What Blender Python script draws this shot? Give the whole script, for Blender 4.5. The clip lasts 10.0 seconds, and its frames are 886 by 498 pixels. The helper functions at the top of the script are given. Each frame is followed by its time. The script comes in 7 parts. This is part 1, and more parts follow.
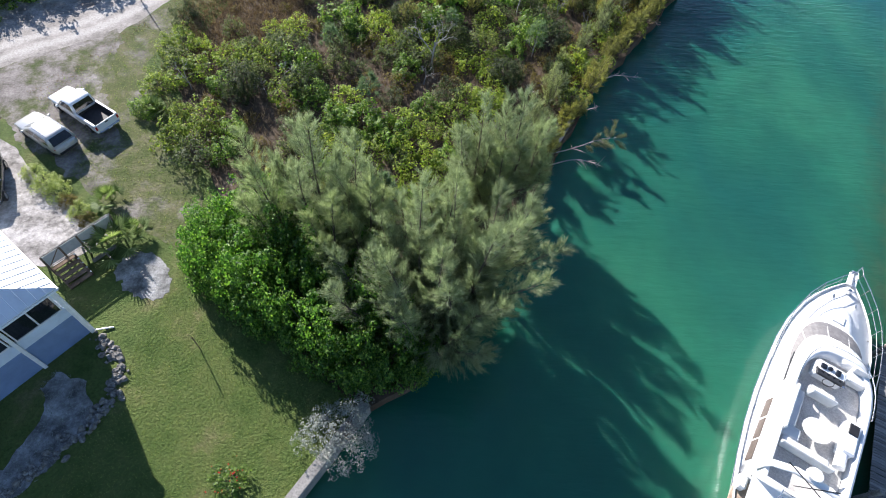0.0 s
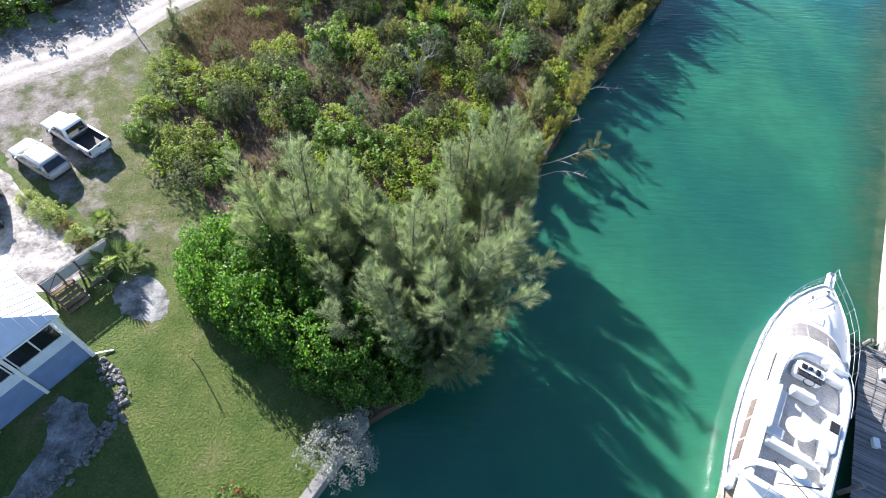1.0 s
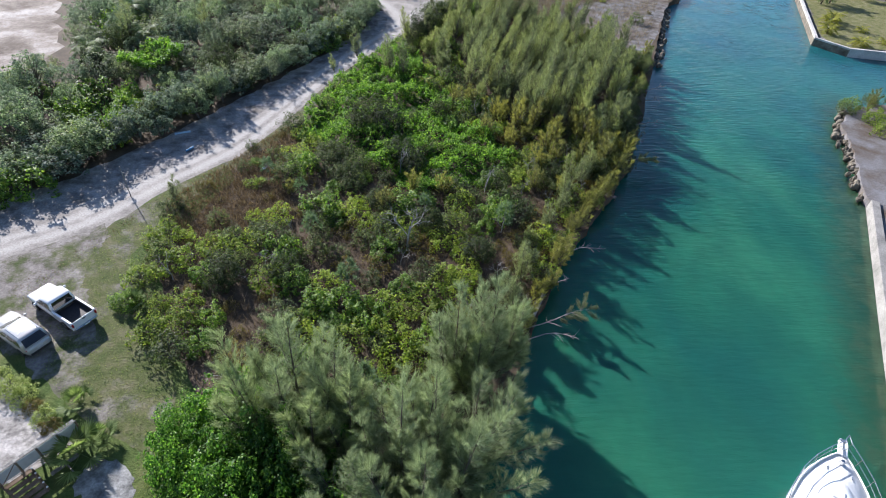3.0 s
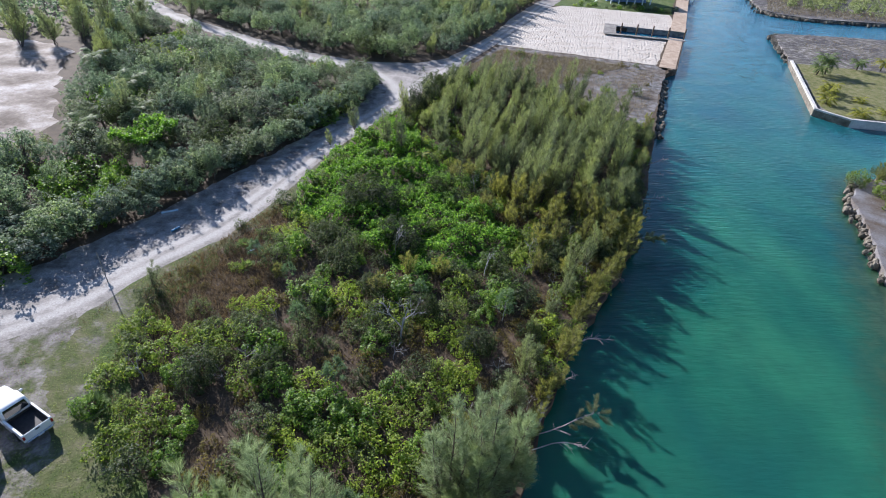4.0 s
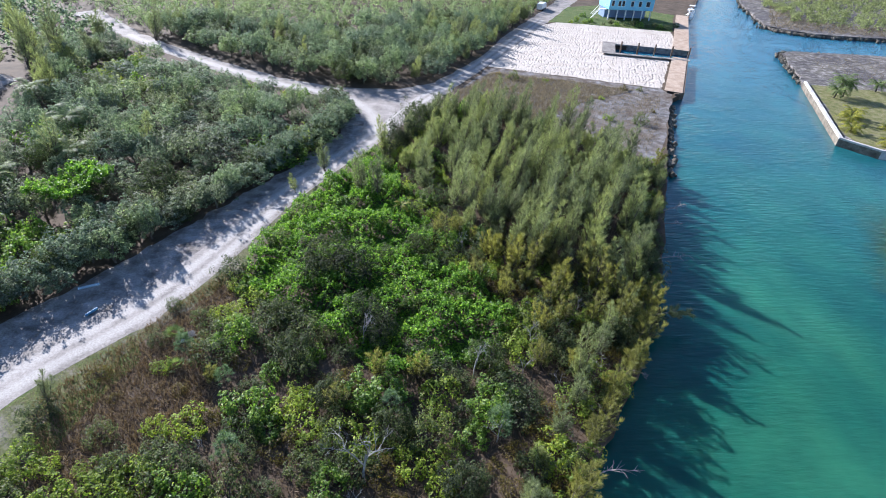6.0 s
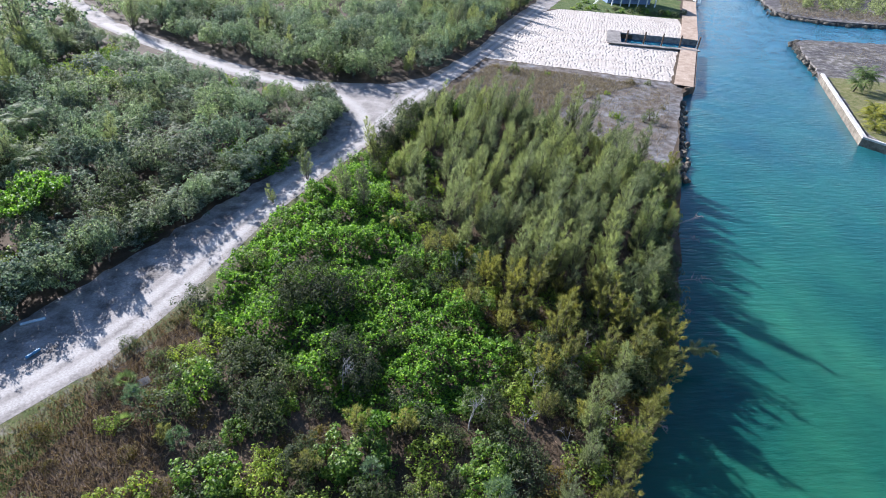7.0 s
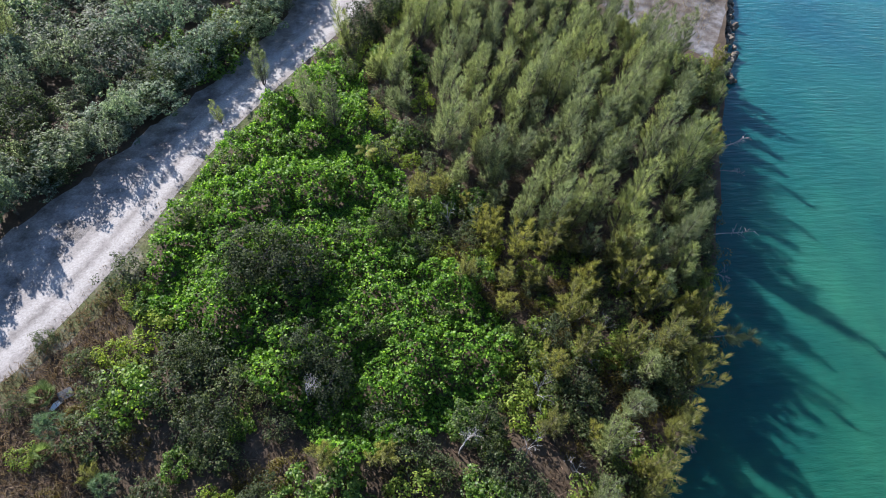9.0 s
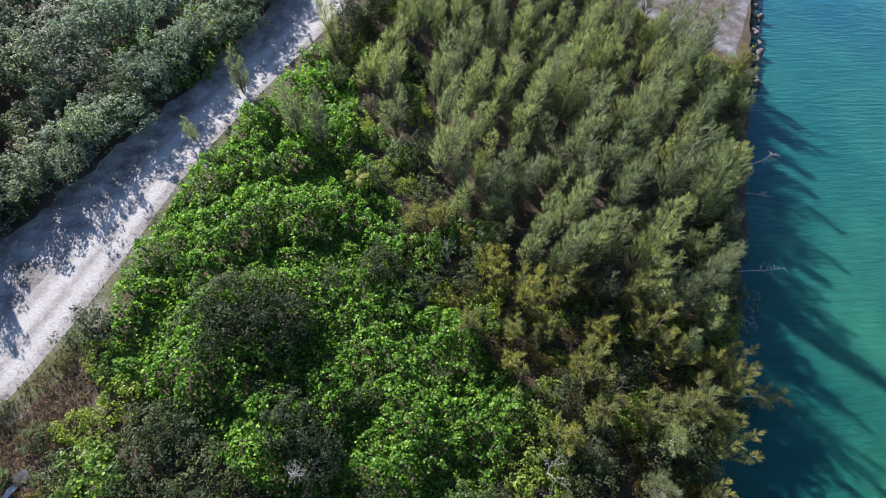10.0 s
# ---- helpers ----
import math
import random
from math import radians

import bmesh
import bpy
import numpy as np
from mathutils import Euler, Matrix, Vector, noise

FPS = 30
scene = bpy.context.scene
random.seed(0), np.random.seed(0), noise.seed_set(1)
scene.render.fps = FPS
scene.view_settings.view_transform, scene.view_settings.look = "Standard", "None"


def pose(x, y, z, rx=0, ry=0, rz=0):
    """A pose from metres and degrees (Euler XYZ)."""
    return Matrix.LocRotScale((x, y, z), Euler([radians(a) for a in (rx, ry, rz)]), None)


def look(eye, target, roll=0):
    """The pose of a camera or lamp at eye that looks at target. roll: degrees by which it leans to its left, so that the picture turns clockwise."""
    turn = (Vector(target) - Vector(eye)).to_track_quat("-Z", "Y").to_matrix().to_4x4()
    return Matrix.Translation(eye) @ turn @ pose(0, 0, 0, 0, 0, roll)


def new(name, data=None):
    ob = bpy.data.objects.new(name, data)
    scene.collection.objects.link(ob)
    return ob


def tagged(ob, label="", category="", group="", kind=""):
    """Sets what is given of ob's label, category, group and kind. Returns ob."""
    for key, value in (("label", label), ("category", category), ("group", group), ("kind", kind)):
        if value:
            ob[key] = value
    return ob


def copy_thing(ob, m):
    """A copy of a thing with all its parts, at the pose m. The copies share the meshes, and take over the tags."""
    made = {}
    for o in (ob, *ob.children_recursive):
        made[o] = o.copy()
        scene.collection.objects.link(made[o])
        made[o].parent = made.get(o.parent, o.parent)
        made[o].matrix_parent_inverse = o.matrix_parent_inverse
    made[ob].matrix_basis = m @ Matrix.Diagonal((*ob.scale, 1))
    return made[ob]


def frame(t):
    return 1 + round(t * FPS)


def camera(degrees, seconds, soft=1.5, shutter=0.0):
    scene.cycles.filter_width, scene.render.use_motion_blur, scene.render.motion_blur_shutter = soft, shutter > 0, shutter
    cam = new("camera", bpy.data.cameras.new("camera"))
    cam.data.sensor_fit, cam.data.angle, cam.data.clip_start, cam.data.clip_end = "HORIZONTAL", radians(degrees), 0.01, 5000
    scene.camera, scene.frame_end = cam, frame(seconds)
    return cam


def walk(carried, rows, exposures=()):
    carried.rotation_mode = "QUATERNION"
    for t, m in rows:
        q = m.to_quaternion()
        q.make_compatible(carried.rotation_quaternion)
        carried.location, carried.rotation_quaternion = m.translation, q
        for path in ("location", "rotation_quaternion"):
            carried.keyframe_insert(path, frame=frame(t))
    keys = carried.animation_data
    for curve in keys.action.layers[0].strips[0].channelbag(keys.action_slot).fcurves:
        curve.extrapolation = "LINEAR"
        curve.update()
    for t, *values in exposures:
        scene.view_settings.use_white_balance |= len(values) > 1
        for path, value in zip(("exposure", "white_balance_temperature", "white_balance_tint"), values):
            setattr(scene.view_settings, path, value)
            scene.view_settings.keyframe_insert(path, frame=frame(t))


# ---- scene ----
# lens and path
cam = camera(78.1, 10.0, 1.0)
PATH = [
    (0, (0.627, 0.23, 29.018), (0.715, 1.344, 27.359), 6.3),
    (0.5, (0.493, 0.069, 29.65), (0.598, 1.2, 28.004), 6.1),
    (1, (0.443, 0.216, 30.058), (0.567, 1.345, 28.411), 6.1),
    (1.5, (0.418, 0.388, 30.332), (0.554, 1.613, 28.757), 5.6),
    (2, (0.453, 0.489, 30.579), (0.6, 1.816, 29.09), 5.2),
    (2.5, (0.468, 0.808, 30.818), (0.619, 2.224, 29.414), 4.9),
    (4, (1.137, 5.995, 31.127), (1.277, 7.627, 29.979), 4.0),
    (4.5, (1.578, 8.582, 30.92), (1.72, 10.235, 29.802), 3.8),
    (5, (2.022, 11.39, 30.699), (2.171, 13.043, 29.583), 3.8),
    (5.5, (2.462, 14.425, 30.506), (2.618, 16.078, 29.391), 3.8),
    (7, (3.864, 23.971, 29.914), (4.03, 25.592, 28.755), 3.9),
    (7.5, (4.325, 27.069, 29.876), (4.49, 28.585, 28.582), 4.1),
    (8, (4.658, 30.074, 29.962), (4.827, 31.482, 28.552), 4.6),
    (8.5, (4.947, 33.062, 30.028), (5.121, 34.382, 28.536), 5.2),
    (9, (5.188, 36.097, 30.098), (5.365, 37.334, 28.536), 5.6),
    (9.5, (5.34, 39.184, 30.106), (5.522, 40.357, 28.497), 6.1),
    (10, (5.429, 42.49, 30.177), (5.616, 43.619, 28.537), 6.6),
]
EXPOSURES = [(0.0, 1.35, 6300, 15), (0.5, 1.62, 6300, 15), (1.0, 1.76, 6300, 15), (1.5, 1.66, 6300, 15), (2.0, 1.5, 6250, 15), (2.5, 1.29, 6200, 15), (4.0, 1.08, 5930, 16), (4.5, 1.13, 5880, 16), (5.5, 1.38, 5830, 17), (7.0, 1.38, 5880, 17), (8.0, 1.28, 6090, 17), (10.0, 1.37, 6090, 17)]
walk(cam, [(t, look(eye, target, roll)) for t, eye, target, roll in PATH], EXPOSURES)

# ---- light ----
SUN_AZ, SUN_EL = radians(-35.5), radians(25.0)   # azimuth from +y, clockwise
world = bpy.data.worlds.new("sky")
scene.world = world
world.use_nodes = True
wn = world.node_tree.nodes
sky = wn.new("ShaderNodeTexSky")
sky.sky_type, sky.sun_disc = "NISHITA", False
sky.sun_elevation, sky.sun_rotation = SUN_EL, SUN_AZ
sky.dust_density, sky.ozone_density = 0.25, 3.0
wn["Background"].inputs["Strength"].default_value = 0.075
world.node_tree.links.new(sky.outputs["Color"], wn["Background"].inputs["Color"])
sun_data = bpy.data.lights.new("sun", "SUN")
sun_data.energy, sun_data.angle, sun_data.color = 5.0, radians(0.53), (1.0, 0.955, 0.88)
sun = new("sun", sun_data)
to_sun = Vector((math.sin(SUN_AZ) * math.cos(SUN_EL), math.cos(SUN_AZ) * math.cos(SUN_EL), math.sin(SUN_EL)))
sun.matrix_world = look(to_sun * 200, (0, 0, 0))


# ---- builders ----
class Build:
    """Collects vertices and faces of one mesh."""

    def __init__(self):
        self.v, self.f = [], []

    def add(self, verts, faces):
        o = len(self.v)
        self.v += [tuple(p) for p in verts]
        self.f += [tuple(i + o for i in q) for q in faces]
        return self

    def box(self, c, s, bevel=0.0, m=None):
        bm = bmesh.new()
        bmesh.ops.create_cube(bm, size=1.0, matrix=Matrix.Diagonal((*s, 1)))
        if bevel:
            bmesh.ops.bevel(bm, geom=bm.edges[:], offset=bevel, segments=1, affect="EDGES")
        bm.verts.index_update()
        m = Matrix.Translation(c) @ (m or Matrix())
        self.add([m @ v.co for v in bm.verts], [[v.index for v in f.verts] for f in bm.faces])
        bm.free()
        return self

    def tube(self, pts, radii, n=6, caps=True):
        pts = [Vector(p) for p in pts]
        if not hasattr(radii, "__len__"):
            radii = [radii] * len(pts)
        verts, faces = [], []
        for i, p in enumerate(pts):
            d = (pts[min(i + 1, len(pts) - 1)] - pts[max(i - 1, 0)])
            d = d.normalized() if d.length > 1e-6 else Vector((0, 0, 1))
            a = d.cross(Vector((0.31, 0.2, 1)) if abs(d.z) < 0.9 else Vector((1, 0.1, 0))).normalized()
            b = d.cross(a)
            for k in range(n):
                w = 2 * math.pi * k / n
                verts.append(p + (a * math.cos(w) + b * math.sin(w)) * radii[i])
        for i in range(len(pts) - 1):
            for k in range(n):
                faces.append((i * n + k, i * n + (k + 1) % n, (i + 1) * n + (k + 1) % n, (i + 1) * n + k))
        if caps:
            faces += [tuple(reversed(range(n))), tuple(range((len(pts) - 1) * n, len(pts) * n))]
        return self.add(verts, faces)

    def loft(self, rings, caps=True, closed=True):
        n = len(rings[0])
        verts = [p for r in rings for p in r]
        faces = []
        for i in range(len(rings) - 1):
            for k in range(n if closed else n - 1):
                faces.append((i * n + k, i * n + (k + 1) % n, (i + 1) * n + (k + 1) % n, (i + 1) * n + k))
        if caps:
            faces += [tuple(reversed(range(n))), tuple(range((len(rings) - 1) * n, len(rings) * n))]
        return self.add(verts, faces)

    def prism(self, outline, z0, z1):
        n = len(outline)
        verts = [(x, y, z0) for x, y in outline] + [(x, y, z1) for x, y in outline]
        faces = [tuple(range(n, 2 * n)), tuple(reversed(range(n)))]
        faces += [(i, (i + 1) % n, n + (i + 1) % n, n + i) for i in range(n)]
        return self.add(verts, faces)

    def mesh(self, name, smooth=False):
        me = bpy.data.meshes.new(name)
        me.from_pydata([tuple(p) for p in self.v], [], self.f)
        bm = bmesh.new()
        bm.from_mesh(me)
        bmesh.ops.recalc_face_normals(bm, faces=bm.faces)
        bm.to_mesh(me)
        bm.free()
        if smooth:
            me.polygons.foreach_set("use_smooth", [True] * len(me.polygons))
        return me


def part(name, b, material, parent=None, label="", smooth=False):
    """Links a Build or a mesh as ONE mesh object under a thing or a part."""
    me = b.mesh(name, smooth) if isinstance(b, Build) else b
    if not me.materials:
        me.materials.append(material)
    ob = new(name, me)
    ob.parent = parent
    return tagged(ob, label)


def thing(name, label, category, m=None, group="", kind=""):
    ob = new(name)
    ob.empty_display_size = 0.2
    if m:
        ob.matrix_basis = m
    return tagged(ob, label, category, group, kind)


def setting(name, b, material, label, category, smooth=False, kind="structure"):
    ob = part(name, b, material, None, "", smooth)
    return tagged(ob, label, category, "", kind)


def facet_mesh(name, verts, per):
    """A mesh of loose faces with per corners each, from an array of corners."""
    n = len(verts) // per
    me = bpy.data.meshes.new(name)
    me.vertices.add(len(verts))
    me.vertices.foreach_set("co", np.asarray(verts, dtype=np.float32).ravel())
    me.loops.add(len(verts))
    me.loops.foreach_set("vertex_index", np.arange(len(verts), dtype=np.int32))
    me.polygons.add(n)
    me.polygons.foreach_set("loop_start", np.arange(0, len(verts), per, dtype=np.int32))
    me.update(calc_edges=True)
    me.validate()
    return me


# ---- materials ----
def nodes_of(name):
    m = bpy.data.materials.new(name)
    m.use_nodes = True
    nt = m.node_tree
    return m, nt, nt.nodes["Principled BSDF"], nt.nodes["Material Output"]


def noise_tex(nt, scale, detail=5.0, rough=0.6, coords="Object", stretch=None):
    if coords == "World":
        src = nt.nodes.new("ShaderNodeNewGeometry").outputs["Position"]
    else:
        src = nt.nodes.new("ShaderNodeTexCoord").outputs[coords]
    if stretch:
        mp = nt.nodes.new("ShaderNodeMapping")
        mp.inputs["Scale"].default_value = stretch[:3]
        if len(stretch) > 3:
            mp.inputs["Rotation"].default_value = (0, 0, stretch[3])
        nt.links.new(src, mp.inputs["Vector"])
        src = mp.outputs["Vector"]
    n = nt.nodes.new("ShaderNodeTexNoise")
    n.inputs["Scale"].default_value, n.inputs["Detail"].default_value = scale, detail
    n.inputs["Roughness"].default_value = rough
    nt.links.new(src, n.inputs["Vector"])
    return n


def ramp(nt, fac, stops):
    r = nt.nodes.new("ShaderNodeValToRGB")
    e = r.color_ramp.elements
    e[0].position, e[0].color = stops[0][0], (*stops[0][1], 1)
    e[1].position, e[1].color = stops[-1][0], (*stops[-1][1], 1)
    for p, c in stops[1:-1]:
        k = e.new(p)
        k.color = (*c, 1)
    nt.links.new(fac, r.inputs["Fac"])
    return r.outputs["Color"]


def mixed(nt, fac, a, b, mode="MIX"):
    x = nt.nodes.new("ShaderNodeMix")
    x.data_type, x.blend_type = "RGBA", mode
    for s, v in ((x.inputs["Factor"], fac), (x.inputs["A"], a), (x.inputs["B"], b)):
        if isinstance(v, bpy.types.NodeSocket):
            nt.links.new(v, s)
        elif isinstance(v, (int, float)):
            s.default_value = v
        else:
            s.default_value = (*v, 1)
    return x.outputs["Result"]


def bumped(nt, bsdf, height, strength, distance):
    b = nt.nodes.new("ShaderNodeBump")
    b.inputs["Strength"].default_value, b.inputs["Distance"].default_value = strength, distance
    nt.links.new(height, b.inputs["Height"])
    nt.links.new(b.outputs["Normal"], bsdf.inputs["Normal"])


def rough_mat(name, stops, scale, fine, bump=0.4, dist=0.05, rough=0.9, coords="World"):
    """Earth, stone and the like: two scales of noise over a ramp of colours."""
    m, nt, p, out = nodes_of(name)
    big, small = noise_tex(nt, scale, 6, 0.62, coords), noise_tex(nt, fine, 4, 0.7, coords)
    c = ramp(nt, big.outputs["Fac"], stops)
    g = ramp(nt, small.outputs["Fac"], [(0.25, (0.6, 0.6, 0.6)), (0.75, (1.25, 1.25, 1.25))])
    nt.links.new(mixed(nt, 1.0, c, g, "MULTIPLY"), p.inputs["Base Color"])
    p.inputs["Roughness"].default_value = rough
    p.inputs["Specular IOR Level"].default_value = 0.2
    bumped(nt, p, small.outputs["Fac"], bump, dist)
    return m


def paint(name, color, rough=0.35, metal=0.0, wear=0.12, scale=3.0, coat=0.0):
    m, nt, p, out = nodes_of(name)
    n = noise_tex(nt, scale, 6, 0.65)
    dark = tuple(c * (1 - wear * 2) for c in color)
    nt.links.new(ramp(nt, n.outputs["Fac"], [(0.3, dark), (0.6, color)]), p.inputs["Base Color"])
    p.inputs["Roughness"].default_value, p.inputs["Metallic"].default_value = rough, metal
    p.inputs["Coat Weight"].default_value = coat
    f = noise_tex(nt, scale * 14, 3, 0.6)
    bumped(nt, p, f.outputs["Fac"], 0.05, 0.01)
    return m


def leaf_mat(name, dark, mid, light, rough=0.55, through_light=0.5, tint=0.25, shine=(1.4, 1.5, 0.95), gloss=0.25):
    """Leaves: colour varies from leaf to leaf and from plant to plant, and light comes through them."""
    m, nt, p, out = nodes_of(name)
    geo = nt.nodes.new("ShaderNodeNewGeometry")
    c = ramp(nt, geo.outputs["Random Per Island"], [(0.0, dark), (0.55, mid), (1.0, light)])
    oi = nt.nodes.new("ShaderNodeObjectInfo")
    v = ramp(nt, oi.outputs["Random"], [(0.0, (1 - tint, 1 - tint, 1 - tint * 0.6)), (0.5, (1, 1, 1)), (1.0, (1 + tint, 1 + tint * 0.8, 1 - tint * 0.3))])
    c = mixed(nt, 1.0, c, v, "MULTIPLY")
    nt.links.new(c, p.inputs["Base Color"])
    p.inputs["Roughness"].default_value = rough
    p.inputs["Specular IOR Level"].default_value = gloss
    tr = nt.nodes.new("ShaderNodeBsdfTranslucent")
    bright = mixed(nt, 1.0, c, shine, "MULTIPLY")
    nt.links.new(bright, tr.inputs["Color"])
    mx = nt.nodes.new("ShaderNodeMixShader")
    mx.inputs["Fac"].default_value = through_light
    nt.links.new(p.outputs["BSDF"], mx.inputs[1])
    nt.links.new(tr.outputs["BSDF"], mx.inputs[2])
    nt.links.new(mx.outputs["Shader"], out.inputs["Surface"])
    return m


M = {}
M["earth"] = rough_mat("earth", [(0.3, (0.046, 0.034, 0.022)), (0.5, (0.088, 0.064, 0.043)), (0.7, (0.136, 0.102, 0.074))], 0.35, 6)
M["bare_lot"] = rough_mat("bare_lot", [(0.35, (0.0979, 0.0731, 0.0521)), (0.5, (0.159, 0.146, 0.142)), (0.62, (0.208, 0.206, 0.216))], 0.22, 5)
ROAD_STOPS = [(0.3, (0.188, 0.173, 0.158)), (0.5, (0.287, 0.264, 0.244)), (0.65, (0.366, 0.34, 0.315))]
M["lime_road"] = rough_mat("lime_road", ROAD_STOPS, 0.45, 5)
M["pad"] = rough_mat("pad", [(0.36, (0.1, 0.075, 0.058)), (0.48, (0.24, 0.2, 0.17)), (0.58, (0.42, 0.38, 0.35)), (0.68, (0.55, 0.52, 0.5))], 0.16, 3, 0.6, 0.06)


def patchy(name, one, two, scale, share):
    """Two kinds of ground that run into one another in ragged patches."""
    m, nt, p, out = nodes_of(name)
    big, small = noise_tex(nt, scale, 8, 0.68, "World"), noise_tex(nt, 6, 4, 0.7, "World")
    mid = noise_tex(nt, 0.7, 5, 0.6, "World")
    x, y = ramp(nt, mid.outputs["Fac"], one), ramp(nt, mid.outputs["Fac"], two)
    k = ramp(nt, big.outputs["Fac"], [(share - 0.07, (0, 0, 0)), (share + 0.07, (1, 1, 1))])
    g = ramp(nt, small.outputs["Fac"], [(0.25, (0.6, 0.6, 0.6)), (0.75, (1.25, 1.25, 1.25))])
    nt.links.new(mixed(nt, 1.0, mixed(nt, k, x, y), g, "MULTIPLY"), p.inputs["Base Color"])
    p.inputs["Roughness"].default_value = 0.95
    p.inputs["Specular IOR Level"].default_value = 0.15
    bumped(nt, p, small.outputs["Fac"], 0.9, 0.08)
    return m


GREY_DUST = [(0.32, (0.12, 0.105, 0.095)), (0.5, (0.21, 0.19, 0.175)), (0.68, (0.32, 0.295, 0.275))]
THIN_GRASS = [(0.34, (0.07, 0.095, 0.03)), (0.5, (0.11, 0.122, 0.05)), (0.66, (0.165, 0.155, 0.09))]
M["thin_verge"] = patchy("thin_verge", THIN_GRASS, GREY_DUST, 0.3, 0.58)
M["worn_verge"] = patchy("worn_verge", THIN_GRASS, GREY_DUST, 0.35, 0.46)
M["dusty_shoulder"] = patchy("dusty_shoulder", [(0.32, (0.1, 0.09, 0.08)), (0.5, (0.17, 0.155, 0.142)), (0.68, (0.25, 0.23, 0.215))], [(0.3, (0.19, 0.175, 0.163)), (0.5, (0.3, 0.28, 0.263)), (0.65, (0.4, 0.375, 0.355))], 0.5, 0.46)
M["isle_soil"] = patchy("isle_soil", [(0.35, (0.055, 0.05, 0.05)), (0.5, (0.1, 0.093, 0.092)), (0.65, (0.19, 0.18, 0.18))], [(0.35, (0.1, 0.092, 0.07)), (0.5, (0.17, 0.155, 0.135)), (0.65, (0.34, 0.32, 0.3))], 0.12, 0.52)
M["rubble"] = patchy("rubble", [(0.35, (0.085, 0.066, 0.05)), (0.5, (0.14, 0.118, 0.1)), (0.65, (0.2, 0.18, 0.165))], [(0.35, (0.09, 0.085, 0.083)), (0.5, (0.17, 0.165, 0.165)), (0.65, (0.28, 0.275, 0.28))], 0.2, 0.52)


def track_mat(name, lanes):
    """Crushed limestone, packed white where wheels run: lanes are (place across 0 to 1, half width)."""
    m = rough_mat(name, ROAD_STOPS, 0.45, 5)
    nt = m.node_tree
    p = nt.nodes["Principled BSDF"]
    under = p.inputs["Base Color"].links[0].from_socket
    uv = nt.nodes.new("ShaderNodeTexCoord").outputs["UV"]
    sep = nt.nodes.new("ShaderNodeSeparateXYZ")
    nt.links.new(uv, sep.inputs[0])
    rag = noise_tex(nt, 1.6, 9, 0.78, "World")
    shift = nt.nodes.new("ShaderNodeMath")
    shift.operation = "MULTIPLY_ADD"
    shift.inputs[1].default_value = 0.5
    nt.links.new(rag.outputs["Fac"], shift.inputs[0])
    nt.links.new(sep.outputs["Y"], shift.inputs[2])
    squeeze = nt.nodes.new("ShaderNodeMath")
    squeeze.operation = "DIVIDE"
    squeeze.inputs[1].default_value = 1.5
    nt.links.new(shift.outputs["Value"], squeeze.inputs[0])
    stops = []
    for c, w in lanes:
        c = (c + 0.25) / 1.5
        stops += [(c - w, (0.0, 0.0, 0.0)), (c - w * 0.3, (0.75, 0.75, 0.75)), (c + w * 0.3, (0.75, 0.75, 0.75)), (c + w, (0.0, 0.0, 0.0))]
    mask = ramp(nt, squeeze.outputs["Value"], stops)
    grain = noise_tex(nt, 7, 4, 0.7, "World")
    white = ramp(nt, grain.outputs["Fac"], [(0.3, (0.29, 0.272, 0.25)), (0.7, (0.57, 0.545, 0.515))])
    nt.links.new(mixed(nt, mask, under, white), p.inputs["Base Color"])
    return m


M["two_ruts"] = track_mat("two_ruts", ((0.3, 0.13), (0.7, 0.13)))
M["one_rut"] = track_mat("one_rut", ((0.5, 0.24),))


def furrowed_sand():
    """White sand pressed into rows by a digger's tracks."""
    m = rough_mat("furrowed_sand", [(0.3, (0.42, 0.366, 0.31)), (0.5, (0.5, 0.446, 0.388)), (0.7, (0.56, 0.512, 0.455))], 0.3, 2.5)
    nt = m.node_tree
    p = nt.nodes["Principled BSDF"]
    pos = nt.nodes.new("ShaderNodeNewGeometry").outputs["Position"]
    v = nt.nodes.new("ShaderNodeTexVoronoi")
    v.inputs["Scale"].default_value, v.inputs["Randomness"].default_value = 1.7, 0.7
    mp = nt.nodes.new("ShaderNodeMapping")
    mp.inputs["Scale"].default_value, mp.inputs["Rotation"].default_value = (1.0, 0.6, 1.0), (0, 0, 0.5)
    nt.links.new(pos, mp.inputs["Vector"])
    nt.links.new(mp.outputs["Vector"], v.inputs["Vector"])
    pit = ramp(nt, v.outputs["Distance"], [(0.05, (0, 0, 0)), (0.5, (1, 1, 1))])
    bumped(nt, p, pit, 1.0, 0.2)
    return m


M["furrowed_sand"] = furrowed_sand()
M["pale_pipe"] = paint("pale_pipe", (0.42, 0.55, 0.64), 0.4, 0, 0.1)
M["gravel"] = rough_mat("gravel", [(0.34, (0.1, 0.1, 0.095)), (0.5, (0.24, 0.24, 0.235)), (0.66, (0.4, 0.4, 0.395))], 1.1, 7, 0.9, 0.07)
M["driveway"] = rough_mat("driveway", [(0.32, (0.13, 0.12, 0.11)), (0.48, (0.33, 0.31, 0.29)), (0.62, (0.5, 0.47, 0.45))], 0.9, 4, 0.8, 0.08)
M["lawn"] = rough_mat("lawn", [(0.3, (0.044, 0.082, 0.016)), (0.45, (0.08, 0.12, 0.03)), (0.58, (0.108, 0.138, 0.04)), (0.74, (0.19, 0.168, 0.085))], 0.45, 6, 1.0, 0.14)
